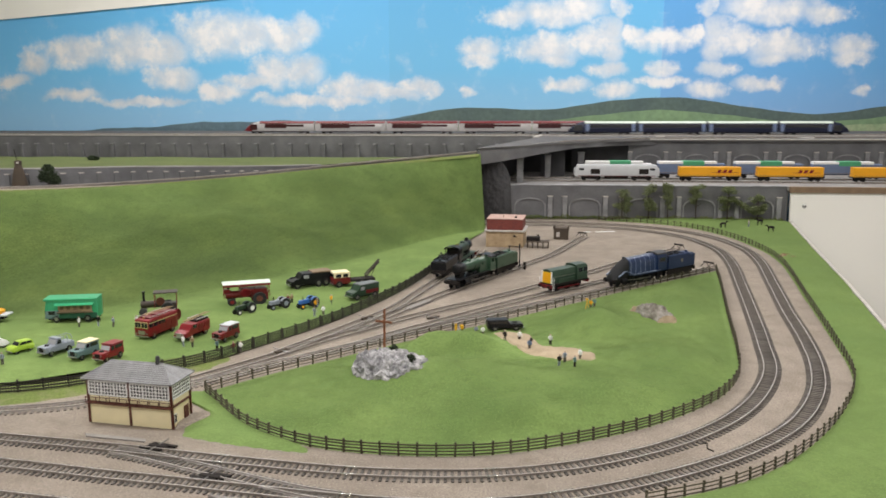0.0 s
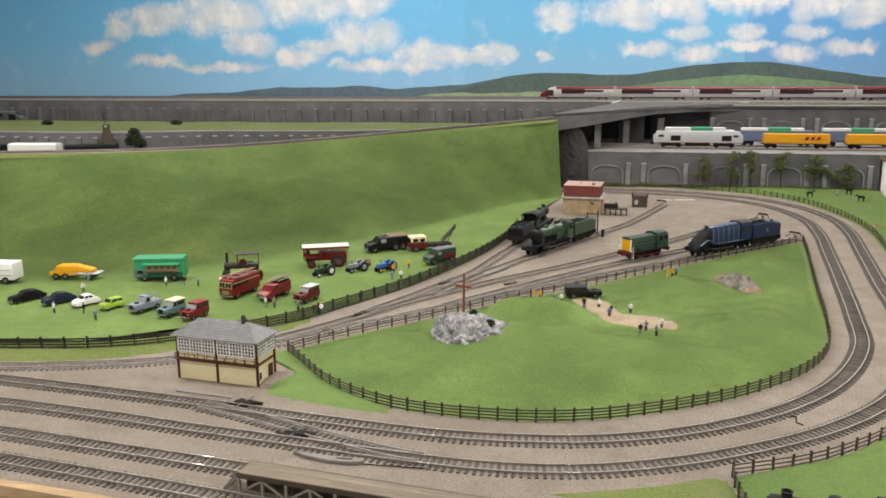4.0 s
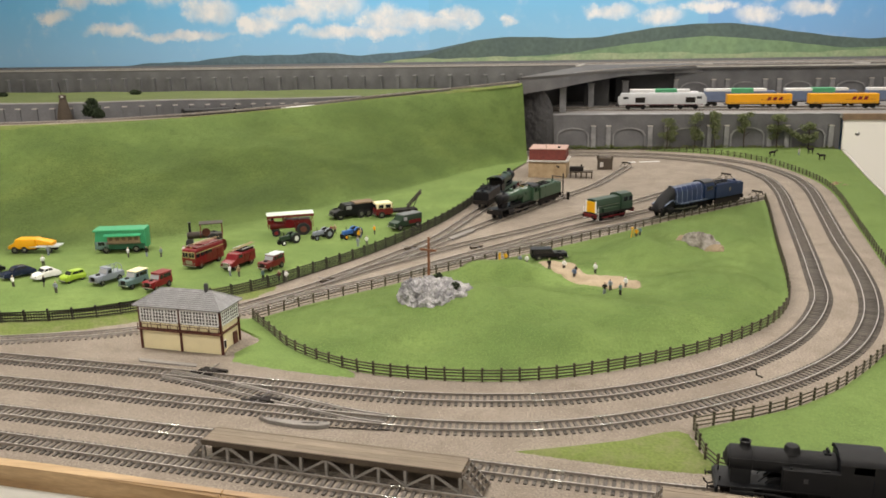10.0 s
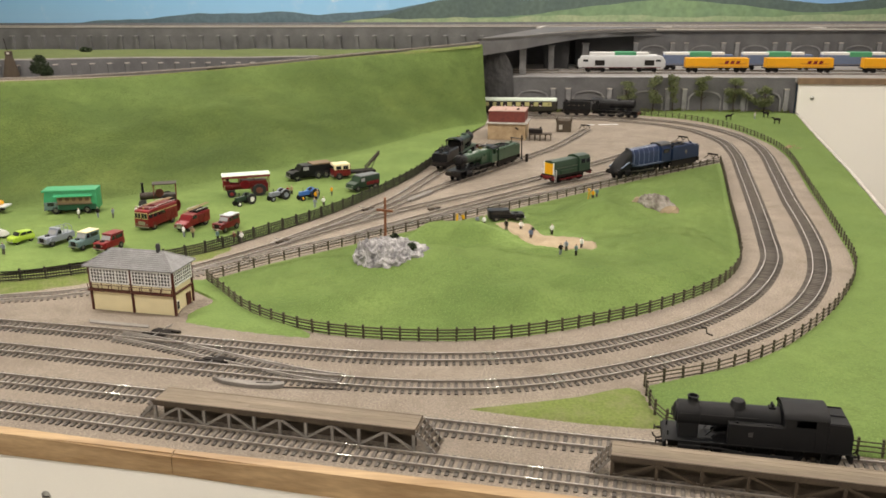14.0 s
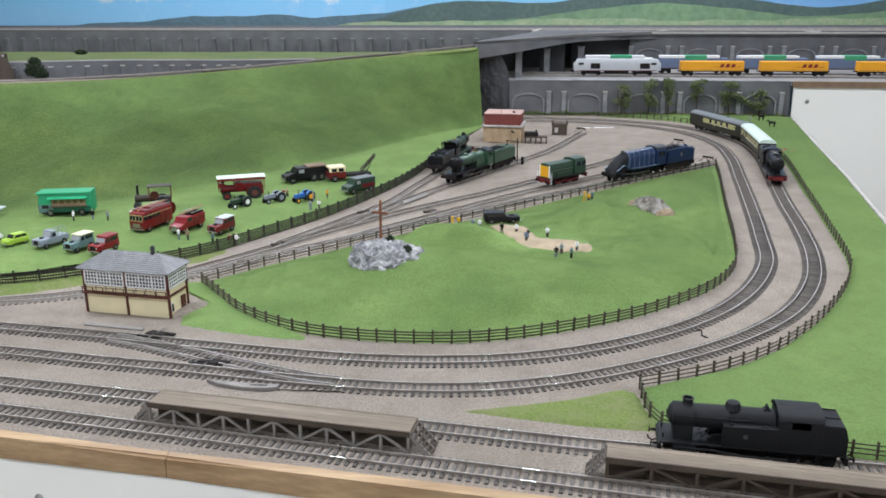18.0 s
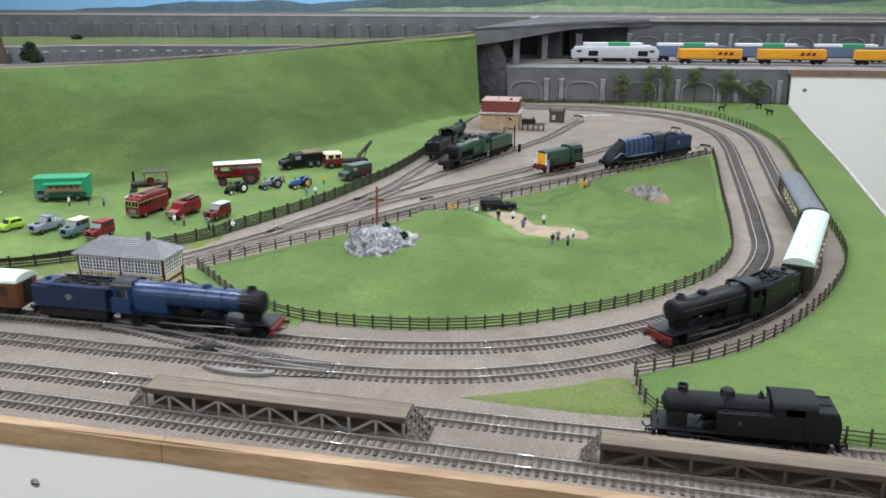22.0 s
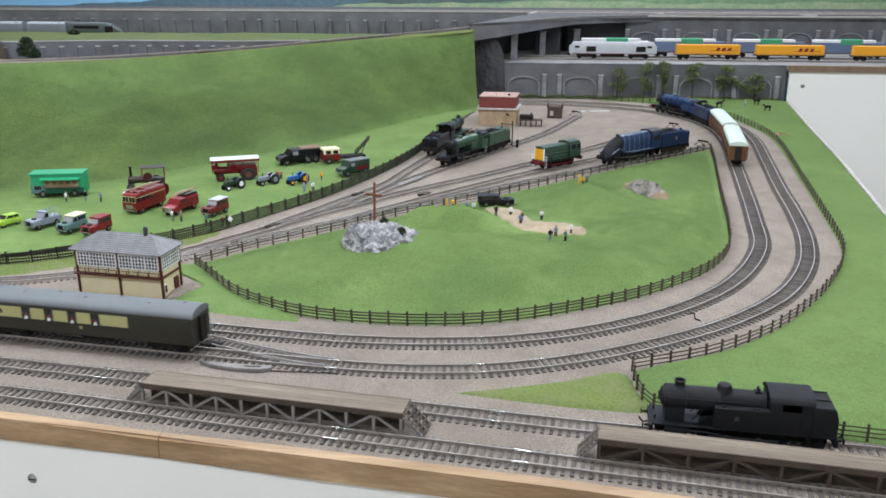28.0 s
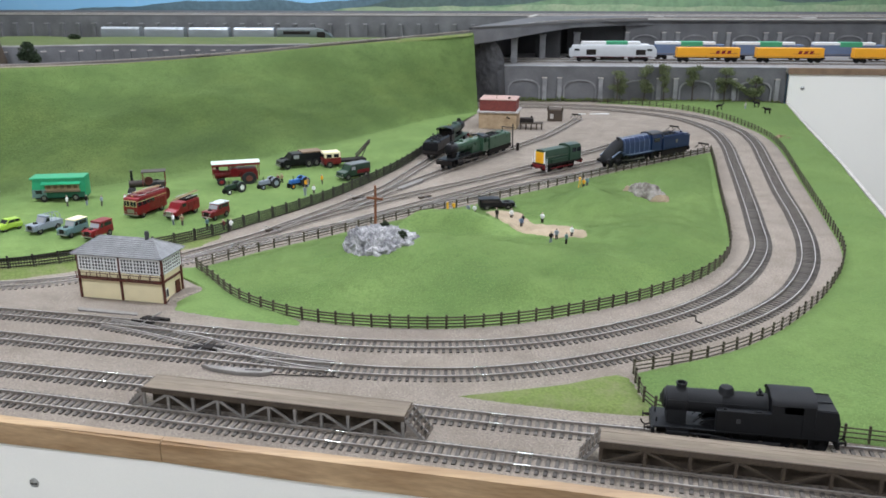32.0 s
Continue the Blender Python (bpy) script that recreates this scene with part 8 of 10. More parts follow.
def show_field():
    def at(ob, x, y, deg, size=(1, 1, 1)):
        ob.matrix_world = pose(x, y, 0.0035, 0, 0, deg) @ Matrix.Diagonal((*size, 1))

    at(saloon("black vintage saloon car on the grass", BLACK, 0.058), -0.874, 1.166, 240, (0.95, 0.95, 0.97))
    at(saloon("glossy navy vintage saloon car on the grass", NAVYC, 0.056), -0.8155, 1.160, 240, (0.9, 0.94, 0.97))
    at(saloon("white rounded small saloon car on the grass", WHITEP, 0.048, "beetle"), -0.767, 1.156, 242, (0.86, 0.9, 0.93))
    at(saloon("lime green compact estate car on the grass", LIME, 0.044, "mini"), -0.719, 1.147, 244, (0.82, 0.88, 0.92))
    at(off_roader("blue-grey pick-up with bare tilt hoops on the grass", GREYB, GREYB, 0.052, pickup=True), -0.663, 1.145, 246, (0.93, 0.97, 1))
    at(off_roader("dull green off-road car with a cream roof", TEAL, CREAM, 0.046), -0.612, 1.128, 251, (0.88, 0.95, 1))
    at(off_roader("red off-road van with a plain tilt", RED, RED, 0.046), -0.572, 1.121, 252, (0.9, 0.95, 1))
    # fire engine with flat front
    t = van_body("fire_engine", "red fire engine with a wheeled escape ladder and silver trim", "fire engine", 0.094, 0.0145, 0.036, RED, (-0.028, 0.03))
    for k in (-1, 1):
        for a, b in ((0.033, 0.044), (0.018, 0.030)):
            bm = BM()
            bx(bm, a, b, k * 0.0142, k * 0.0149, 0.022, 0.031)
            part("window", bm, GLASS_D, t)
        for i in range(3):
            bm = BM()
            x = -0.04 + i * 0.018
            bx(bm, x, x + 0.015, k * 0.0142, k * 0.0149, 0.011, 0.025)
            part("locker", bm, RED_D, t)
        bm = BM()
        bx(bm, -0.045, 0.045, k * 0.0142, k * 0.0150, 0.0285, 0.0298)
        part("trim_strip", bm, CREAM_P, t)
    for k in (-0.0068, 0.0068):
        bm = BM()
        bx(bm, 0.0462, 0.0474, k - 0.0062, k + 0.0062, 0.0205, 0.0315, 0.0004)
        scr = part("windscreen_frame", bm, CREAM_P, t)
        for j in (-0.003, 0.003):
            bm = BM()
            bx(bm, 0.0468, 0.0478, k + j - 0.0024, k + j + 0.0024, 0.0222, 0.0302)
            part("windscreen", bm, GLASS_D, scr)
    bm = BM()
    bx(bm, 0.0465, 0.0478, -0.007, 0.007, 0.010, 0.0165)
    part("grille", bm, CHROME, t)
    for x0, x1, hh in ((-0.040, -0.012, 0.0022), (-0.008, 0.012, 0.0030), (0.018, 0.036, 0.0018)):
        bm = BM()
        bx(bm, x0, x1, -0.0115, 0.0115, 0.0356, 0.036 + hh, 0.0006)
        part("roof_locker", bm, RED_D, t)
    for k in (-1, 1):
        for x0, x1 in ((-0.006, 0.006), (0.0075, 0.0155)):
            bm = BM()
            bx(bm, x0, x1, k * 0.0142, k * 0.0149, 0.0225, 0.0282)
            part("crew_window", bm, GLASS_D, t)
        bm = BM()
        tube(bm, [(-0.044, k * 0.0128, 0.0385), (0.040, k * 0.0128, 0.0385)], 0.0005, 5)
        part("roof_rail", bm, CHROME, t)
        for x in (-0.028, 0.03):
            bm = BM()
            prism(bm, [(x + 0.0085 * math.cos(a), 0.0062 + 0.0085 * math.sin(a)) for a in np.linspace(0, math.pi, 10)], k * 0.012, k * 0.0151, "y")
            part("wheel_arch", bm, RED_D, t, smooth=True)
    bm = BM()
    cyl(bm, 0.038, 0.0, 0.0362, 0.0018, 0.0022, "z", 10)
    part("bell", bm, BRASS, t)
    ladder(t, -0.05, 0.035, 0.0, 0.0405, 0.042, SANDST)
    for k in (-1, 1):
        bm = BM()
        lathe(bm, [(0.0105, -0.0006), (0.0105, 0.0006), (0.0092, 0.0006), (0.0092, -0.0006)], 0, 0, 0, "z", 18)
        bmesh.ops.rotate(bm, cent=(0, 0, 0), matrix=Matrix.Rotation(radians(90), 3, "X"), verts=bm.verts)
        ob = part("escape_wheel", bm, RED_D, t)
        ob.matrix_basis = pose(-0.049, k * 0.0135, 0.027)
    at(t, -0.556, 1.250, 254, (0.74, 0.9, 0.91))
    # bonneted fire tender
    t = van_body("fire_engine", "red open-backed vintage fire tender with ladder on top", "fire engine", 0.072, 0.0115, 0.0235, RED, (-0.022, 0.024), 0.0065, bonnet=True)
    for k in (-1, 1):
        bm = BM()
        bx(bm, 0.002, 0.012, k * 0.0113, k * 0.0119, 0.0165, 0.0215)
        part("window", bm, GLASS_D, t)
        for x in (-0.022, 0.024):
            bm = BM()
            prism(bm, [(x + 0.0085 * math.cos(a), 0.0065 + 0.0085 * math.sin(a)) for a in np.linspace(0, math.pi, 10)], k * 0.009, k * 0.0125, "y")
            part("mudguard", bm, RED, t, smooth=True)
    bm = BM()
    prism(bm, [(0.0150, 0.0150), (0.0118, 0.0222), (0.0130, 0.0226), (0.0165, 0.0152)], -0.0098, 0.0098, "y")
    part("windscreen", bm, GLASS_D, t)
    bm = BM()
    bx(bm, 0.0352, 0.0368, -0.0052, 0.0052, 0.0078, 0.0135, 0.0006)
    part("radiator", bm, CHROME, t)
    for x0, x1 in ((-0.033, -0.019), (-0.017, -0.003)):
        for k in (-1, 1):
            bm = BM()
            bx(bm, x0, x1, k * 0.0112, k * 0.0121, 0.0095, 0.0205, 0.0003)
            part("locker_door", bm, RED_D, t)
    bm = BM()
    bx(bm, -0.034, -0.002, -0.0095, 0.0095, 0.0232, 0.0262, 0.0006)
    part("hose_bed", bm, UNDER, t)
    for k in (-1, 1):
        bm = BM()
        tube(bm, [(-0.034, k * 0.0105, 0.0282), (0.0, k * 0.0105, 0.0282)], 0.0006, 5)
        part("grab_rail", bm, CHROME, t)
    ladder(t, -0.046, 0.02, 0.0, 0.0310, 0.0282, SANDST)
    at(t, -0.496, 1.242, 252, (0.86, 0.9, 1.0))
    at(off_roader("maroon vintage fire car with a silver roof", RED_D, SILVER, 0.046), -0.439, 1.232, 248, (0.92, 0.95, 1))
    # refreshment lorry
    t = van_body("refreshment_lorry", "green mobile refreshment lorry with open serving hatch", "food van", 0.088, 0.0155, 0.040, KIOSKG, (-0.026, 0.026), 0.0066, roofm=KIOSKG)
    bm = BM()
    bx(bm, -0.034, 0.022, 0.0150, 0.0157, 0.019, 0.031)
    part("hatch", bm, SANDST, t, "open hatch showing buff counter")
    bm = BM()
    for i in range(5):
        bx(bm, -0.031 + i * 0.011, -0.025 + i * 0.011, 0.0152, 0.0160, 0.0225, 0.0285)
    part("stock_shelf", bm, WOODB, t)
    bm = BM()
    bx(bm, -0.036, 0.024, 0.0150, 0.0200, 0.0175, 0.0190, 0.0004)
    part("counter", bm, TIMBER, t)
    bm = BM()
    prism(bm, [(0.0152, 0.0335), (0.0258, 0.0318), (0.0258, 0.0326), (0.0152, 0.0345)], -0.038, 0.026, "x")
    part("awning", bm, KIOSKG, t)
    for k in (-1, 1):
        bm = BM()
        bx(bm, 0.021, 0.0438, k * 0.0148, k * 0.0159, 0.0075, 0.0215, 0.0006)
        part("cab_side", bm, TEAL, t)
        bm = BM()
        bx(bm, 0.0275, 0.0385, k * 0.0150, k * 0.0162, 0.0145, 0.0205)
        part("cab_window", bm, GLASS_D, t)
        bm = BM()
        bx(bm, -0.042, 0.0205, k * 0.0150, k * 0.0158, 0.0072, 0.0165, 0.0004)
        part("skirt_panel", bm, mat("kiosk_dark_green", (0.012, 0.10, 0.06), 0.45, scale=90, spread=0.12, bump=0.03), t)
    bm = BM()
    bx(bm, 0.0432, 0.0450, -0.0150, 0.0150, 0.0085, 0.0135, 0.0005)
    part("radiator_panel", bm, TEAL, t)
    for k in (-0.0072, 0.0072):
        bm = BM()
        bx(bm, 0.0434, 0.0452, k - 0.006, k + 0.006, 0.0150, 0.0215)
        part("windscreen", bm, GLASS_D, t)
    bm = BM()
    bx(bm, -0.044, 0.046, -0.0168, 0.0168, 0.0385, 0.0420, 0.0012)
    part("roof_edge", bm, KIOSKG, t)
    at(t, -0.7295, 1.324, 192, (0.95, 1, 0.96))
    # amber lorry with a car body aboard
    t = van_body("flatbed_lorry", "amber vintage lorry carrying an amber racing car", "lorry", 0.046, 0.0115, 0.024, AMBER, (-0.004, 0.012), 0.0058, bonnet=True)
    bm = BM()
    bx(bm, -0.06, -0.012, -0.0115, 0.0115, 0.0095, 0.0120, 0.0004)
    part("flatbed", bm, SILVER, t)
    road_wheels(t, (-0.045,), 0.0098, 0.0058)
    ob = side_body(t, "racing_car", [(-0.05, 0.0125), (-0.05, 0.018), (-0.03, 0.0205), (-0.024, 0.0245), (-0.016, 0.0245), (-0.01, 0.019), (-0.005, 0.0125)], 0.0085, AMBER, 0.0015)
    at(t, -0.899, 1.307, 186, (1.04, 1, 1))
    # white box lorry
    t = van_body("box_lorry", "white box lorry at the edge of the field", "lorry", 0.078, 0.0150, 0.036, WHITEP, (-0.024, 0.026), 0.0064)
    for k in (-1, 1):
        for z in (0.015, 0.024):
            bm = BM()
            bx(bm, -0.036, 0.018, k * 0.0148, k * 0.0154, z, z + 0.0008)
            part("rub_rail", bm, GLASS_L, t)
    at(t, -1.001, 1.266, 184)
    # showman's engine
    t = thing("showmans_engine", "maroon showman's road engine under a long white canopy", "traction engine", "traction engines", pose(-0.476, 1.456, 0.0035, 0, 0, 202) @ Matrix.Diagonal((1.0, 1.0, 0.9, 1)))
    bm = BM()
    lathe(bm, [(0.0075, 0), (0.0075, 0.034), (0.0082, 0.0342), (0.0082, 0.046), (0.003, 0.047)], -0.008, 0, 0.0205, "x", 18)
    part("boiler", bm, RED_D, t, smooth=True)
    bm = BM()
    bx(bm, -0.036, -0.006, -0.0105, 0.0105, 0.008, 0.0255, 0.001)
    part("tender", bm, RED_D, t)
    bm = BM()
    lathe(bm, [(0.0026, 0), (0.0022, 0.014), (0.003, 0.0145), (0.003, 0.0165)], 0.033, 0, 0.028, "z", 12)
    part("chimney", bm, BLACK, t)
    bm = BM()
    prism(bm, [(-0.014, 0.0425)] + roof_prof(0.0145, 0.0432, 0.0462, 8) + [(0.014, 0.0425)], -0.040, 0.043, "x")
    part("canopy", bm, ROOFW, t, "long white canopy")
    bm = BM()
    for x in (-0.038, -0.012, 0.014, 0.041):
        for k in (-1, 1):
            cyl(bm, x, k * 0.0125, 0.016, 0.0006, 0.027, "z", 6)
    part("canopy_post", bm, RED_D, t)
    for k in (-1, 1):
        bm = BM()
        bx(bm, -0.040, 0.043, k * 0.0138, k * 0.0146, 0.0385, 0.0432)
        part("fascia_board", bm, RED_D, t)
    bm = BM()
    bx(bm, -0.034, 0.012, -0.0118, 0.0118, 0.0245, 0.0315, 0.0008)
    part("motion_cover", bm, RED_D, t)
    bm = BM()
    bx(bm, 0.030, 0.042, -0.0062, 0.0062, 0.0235, 0.0320, 0.0008)
    part("dynamo", bm, RED, t)
    for k in (-1, 1):
        bm = BM()
        lathe(bm, [(0.0085, -0.0007), (0.0085, 0.0007), (0.0068, 0.0007), (0.0068, -0.0007)], 0, 0, 0, "z", 18)
        bmesh.ops.rotate(bm, cent=(0, 0, 0), matrix=Matrix.Rotation(radians(90), 3, "X"), verts=bm.verts)
        ob = part("flywheel", bm, RED if k > 0 else BRASS, t)
        ob.matrix_basis = pose(0.004, k * 0.0128, 0.0255)
    road_wheels(t, (-0.020,), 0.0128, 0.0125, 0.005, hub=RUSTY)
    road_wheels(t, (0.028,), 0.0105, 0.0075, 0.004, hub=RED)
    # steam roller behind the fire engine
    t = thing("steam_roller", "dark brown steam roller with a roof and tall chimney", "traction engine", "traction engines", pose(-0.603, 1.372, 0.0035, 0, 0, 200) @ Matrix.Scale(0.94, 4))
    bm = BM()
    lathe(bm, [(0.0065, 0), (0.0065, 0.026), (0.007, 0.0262), (0.007, 0.036), (0.003, 0.037)], -0.004, 0, 0.0195, "x", 18)
    part("boiler", bm, DUSKB, t, smooth=True)
    bm = BM()
    lathe(bm, [(0.0024, 0), (0.0020, 0.016), (0.003, 0.0165), (0.003, 0.018)], 0.027, 0, 0.026, "z", 12)
    part("chimney", bm, BLACK, t)
    bm = BM()
    bx(bm, -0.032, 0.010, -0.0125, 0.0125, 0.0405, 0.0422, 0.0005)
    part("canopy", bm, DUSKB, t)
    bm = BM()
    for x in (-0.030, 0.008):
        for k in (-1, 1):
            cyl(bm, x, k * 0.0112, 0.014, 0.0006, 0.027, "z", 6)
    part("canopy_post", bm, RED_D, t)
    bm = BM()
    bx(bm, -0.03, -0.003, -0.009, 0.009, 0.008, 0.022, 0.001)
    part("tender", bm, DUSKB, t)
    road_wheels(t, (-0.014,), 0.0118, 0.0118, 0.005, hub=RUSTY)
    bm = BM()
    cyl(bm, 0.029, -0.009, 0.0068, 0.0068, 0.018, "y", 18)
    part("front_roll", bm, SMOKE, t, smooth=True)
    bm = BM()
    lathe(bm, [(0.0075, -0.0006), (0.0075, 0.0006), (0.0062, 0.0006), (0.0062, -0.0006)], 0, 0, 0, "z", 18)
    bmesh.ops.rotate(bm, cent=(0, 0, 0), matrix=Matrix.Rotation(radians(90), 3, "X"), verts=bm.verts)
    ob = part("flywheel", bm, RUSTY, t)
    ob.matrix_basis = pose(-0.002, 0.0095, 0.026)
    # tractors
    for lab, m, hub, x, y, d in (("dark green vintage farm tractor on the grass", GREEN_D, WHITEP, -0.461, 1.386, 235), ("grey vintage farm tractor on the grass", GREYB, GREYB, -0.412, 1.424, 228), ("bright blue vintage farm tractor on the grass", TRACB, ORANGE, -0.362, 1.434, 228)):
        t = thing("tractor", lab, "tractor", "tractors")
        side_body(t, "bonnet", [(-0.004, 0.009), (-0.004, 0.0168), (0.0175, 0.0160), (0.018, 0.009)], 0.0036, m, 0.0008)
        bm = BM()
        bx(bm, -0.016, -0.003, -0.003, 0.003, 0.0075, 0.0125, 0.0006)
        bx(bm, -0.003, 0.017, -0.0022, 0.0022, 0.006, 0.0095)
        part("gearbox", bm, UNDER, t)
        bm = BM()
        bx(bm, -0.0135, -0.0085, -0.0028, 0.0028, 0.0150, 0.0160)
        bx(bm, -0.0142, -0.0132, -0.0028, 0.0028, 0.0150, 0.0190)
        part("seat", bm, m, t)
        bm = BM()
        tube(bm, [(-0.004, 0, 0.0165), (-0.0075, 0, 0.0195)], 0.0004, 5)
        lathe(bm, [(0.0030, 0), (0.0030, 0.0005), (0.0024, 0.0005), (0.0024, 0)], -0.0078, 0, 0.0193, "z", 12)
        part("steering_wheel", bm, BLACK, t)
        bm = BM()
        cyl(bm, 0.010, 0.0015, 0.0162, 0.0006, 0.0075, "z", 6)
        part("exhaust", bm, UNDER, t)
        for k in (-1, 1):
            bm = BM()
            prism(bm, [(-0.0125 + r * math.cos(a), 0.0098 + r * math.sin(a)) for r, seq in ((0.0105, np.linspace(0.5, 2.9, 10)), (0.0098, np.linspace(2.9, 0.5, 10))) for a in seq], k * 0.0055, k * 0.0095, "y")
            part("mudguard", bm, m, t)
        road_wheels(t, (-0.0125,), 0.0085, 0.0098, 0.0042, hub=hub)
        road_wheels(t, (0.0145,), 0.0068, 0.0052, 0.0028, hub=hub)
        at(t, x, y, d, (0.92, 0.92, 0.95))
    # army lorry, recovery lorry, dark van
    t = van_body("army_lorry", "black heavy lorry with a low tipping body", "lorry", 0.088, 0.0135, 0.026, BLACK, (-0.03, -0.014, 0.03), 0.0075, bonnet=True)
    for k in (-1, 1):
        bm = BM()
        bx(bm, 0.006, 0.017, k * 0.0133, k * 0.0139, 0.0175, 0.0235)
        part("window", bm, GLASS_L, t)
        bm = BM()
        prism(bm, [(0.03 + 0.0098 * math.cos(a), 0.0078 + 0.0098 * math.sin(a)) for a in np.linspace(0, math.pi, 10)], k * 0.010, k * 0.0148, "y")
        part("mudguard", bm, BLACK, t)
    bm = BM()
    bx(bm, -0.043, -0.002, -0.014, 0.014, 0.0255, 0.0275)
    part("load_bed", bm, WOODB, t)
    at(t, -0.398, 1.600, 214, (0.98, 1.05, 1.12))
    t = van_body("recovery_lorry", "maroon and cream recovery lorry with a lattice crane jib", "lorry", 0.034, 0.013, 0.030, RED_D, (0.006,), 0.0068)
    bm = BM()
    bx(bm, -0.016, 0.0162, -0.0134, 0.0134, 0.0195, 0.0305, 0.0008)
    part("cab_top", bm, CREAM, t)
    for k in (-1, 1):
        for a in (-0.012, 0.002):
            bm = BM()
            bx(bm, a, a + 0.010, k * 0.0133, k * 0.0138, 0.0205, 0.027)
            part("window", bm, GLASS_D, t)
    for k in (-0.006, 0.006):
        bm = BM()
        bx(bm, 0.0160, 0.0172, k - 0.0048, k + 0.0048, 0.0205, 0.027)
        part("windscreen", bm, GLASS_D, t)
    bm = BM()
    bx(bm, -0.068, -0.016, -0.012, 0.012, 0.009, 0.0135, 0.0005)
    part("flatbed", bm, UNDER, t)
    bm = BM()
    for k in (-0.004, 0.004):
        for dz in (0, 0.0045):
            tube(bm, [(-0.050, k, 0.014 + dz), (-0.080, k * 0.6, 0.043 + dz)], 0.0011, 4)
    for i in range(7):
        u = i / 7
        tube(bm, [(-0.050 - 0.029 * u, 0.004, 0.014 + 0.029 * u), (-0.053 - 0.029 * u, 0.004, 0.0215 + 0.029 * u), (-0.055 - 0.029 * u, -0.004, 0.018 + 0.029 * u)], 0.0007, 4)
    tube(bm, [(-0.062, 0, 0.013), (-0.079, 0, 0.046)], 0.0009, 4)
    part("crane_jib", bm, DUSKB, t)
    road_wheels(t, (-0.055, -0.04), 0.0105, 0.0068)
    at(t, -0.338, 1.606, 208)
    t = van_body("vintage_van", "dark green vintage van with a grey canvas roof", "van", 0.062, 0.0115, 0.0265, GREEN_D, (-0.02, 0.02), 0.006, bonnet=True, roofm=ROOFG)
    for k in (-1, 1):
        bm = BM()
        bx(bm, 0.004, 0.012, k * 0.0113, k * 0.0119, 0.0175, 0.0235)
        part("window", bm, GLASS_L, t)
        bm = BM()
        bx(bm, -0.028, 0.0, k * 0.0113, k * 0.0118, 0.010, 0.0165)
        part("side_panel", bm, RED_D, t)
    at(t, -0.278, 1.515, 228)
    # plain figurines on the field
    for x, y, c, lab in ((-0.700, 1.282, WHITEP, "white plain figurine at the refreshment lorry"), (-0.672, 1.29, UNDER, "dark plain figurine at the refreshment lorry"), (-0.645, 1.287, GREYB, "grey plain figurine at the refreshment lorry"), (-0.612, 1.30, WHITEP, "white plain figurine near the refreshment lorry"),
                         (-0.59, 1.325, CREAM, "cream plain figurine on the grass"), (-0.845, 1.288, GREYB, "grey plain figurine by the amber lorry"), (-0.49, 1.19, WHITEP, "white plain figurine by the fire engine"), (-0.475, 1.187, SANDST, "tan plain figurine by the fire engine"),
                         (-0.432, 1.172, TEAL, "teal plain figurine by the fence"), (-0.405, 1.165, RED_D, "maroon plain figurine by the fence"), (-0.395, 1.168, WHITEP, "white plain figurine by the fence"), (-0.403, 1.458, RED, "red plain figurine by the showman's engine"),
                         (-0.398, 1.465, SANDST, "tan plain figurine by the showman's engine"), (-0.345, 1.438, SANDST, "tan plain figurine by the blue tractor"), (-0.325, 1.463, ORANGE, "orange plain figurine by the blue tractor"), (-0.335, 1.375, GREYB, "grey plain figurine behind the fence"),
                         (-0.322, 1.385, WHITEP, "white plain figurine behind the fence"), (-0.71, 1.088, GREYB, "grey plain figurine before the cars"), (-0.792, 1.112, WHITEP, "white plain figurine before the cars"), (-0.745, 1.115, BLACK, "black plain figurine before the cars"), (-0.815, 1.225, WHITEP, "white plain figurine between the cars")):
        figure(x, y, 0.0035, c, lab)


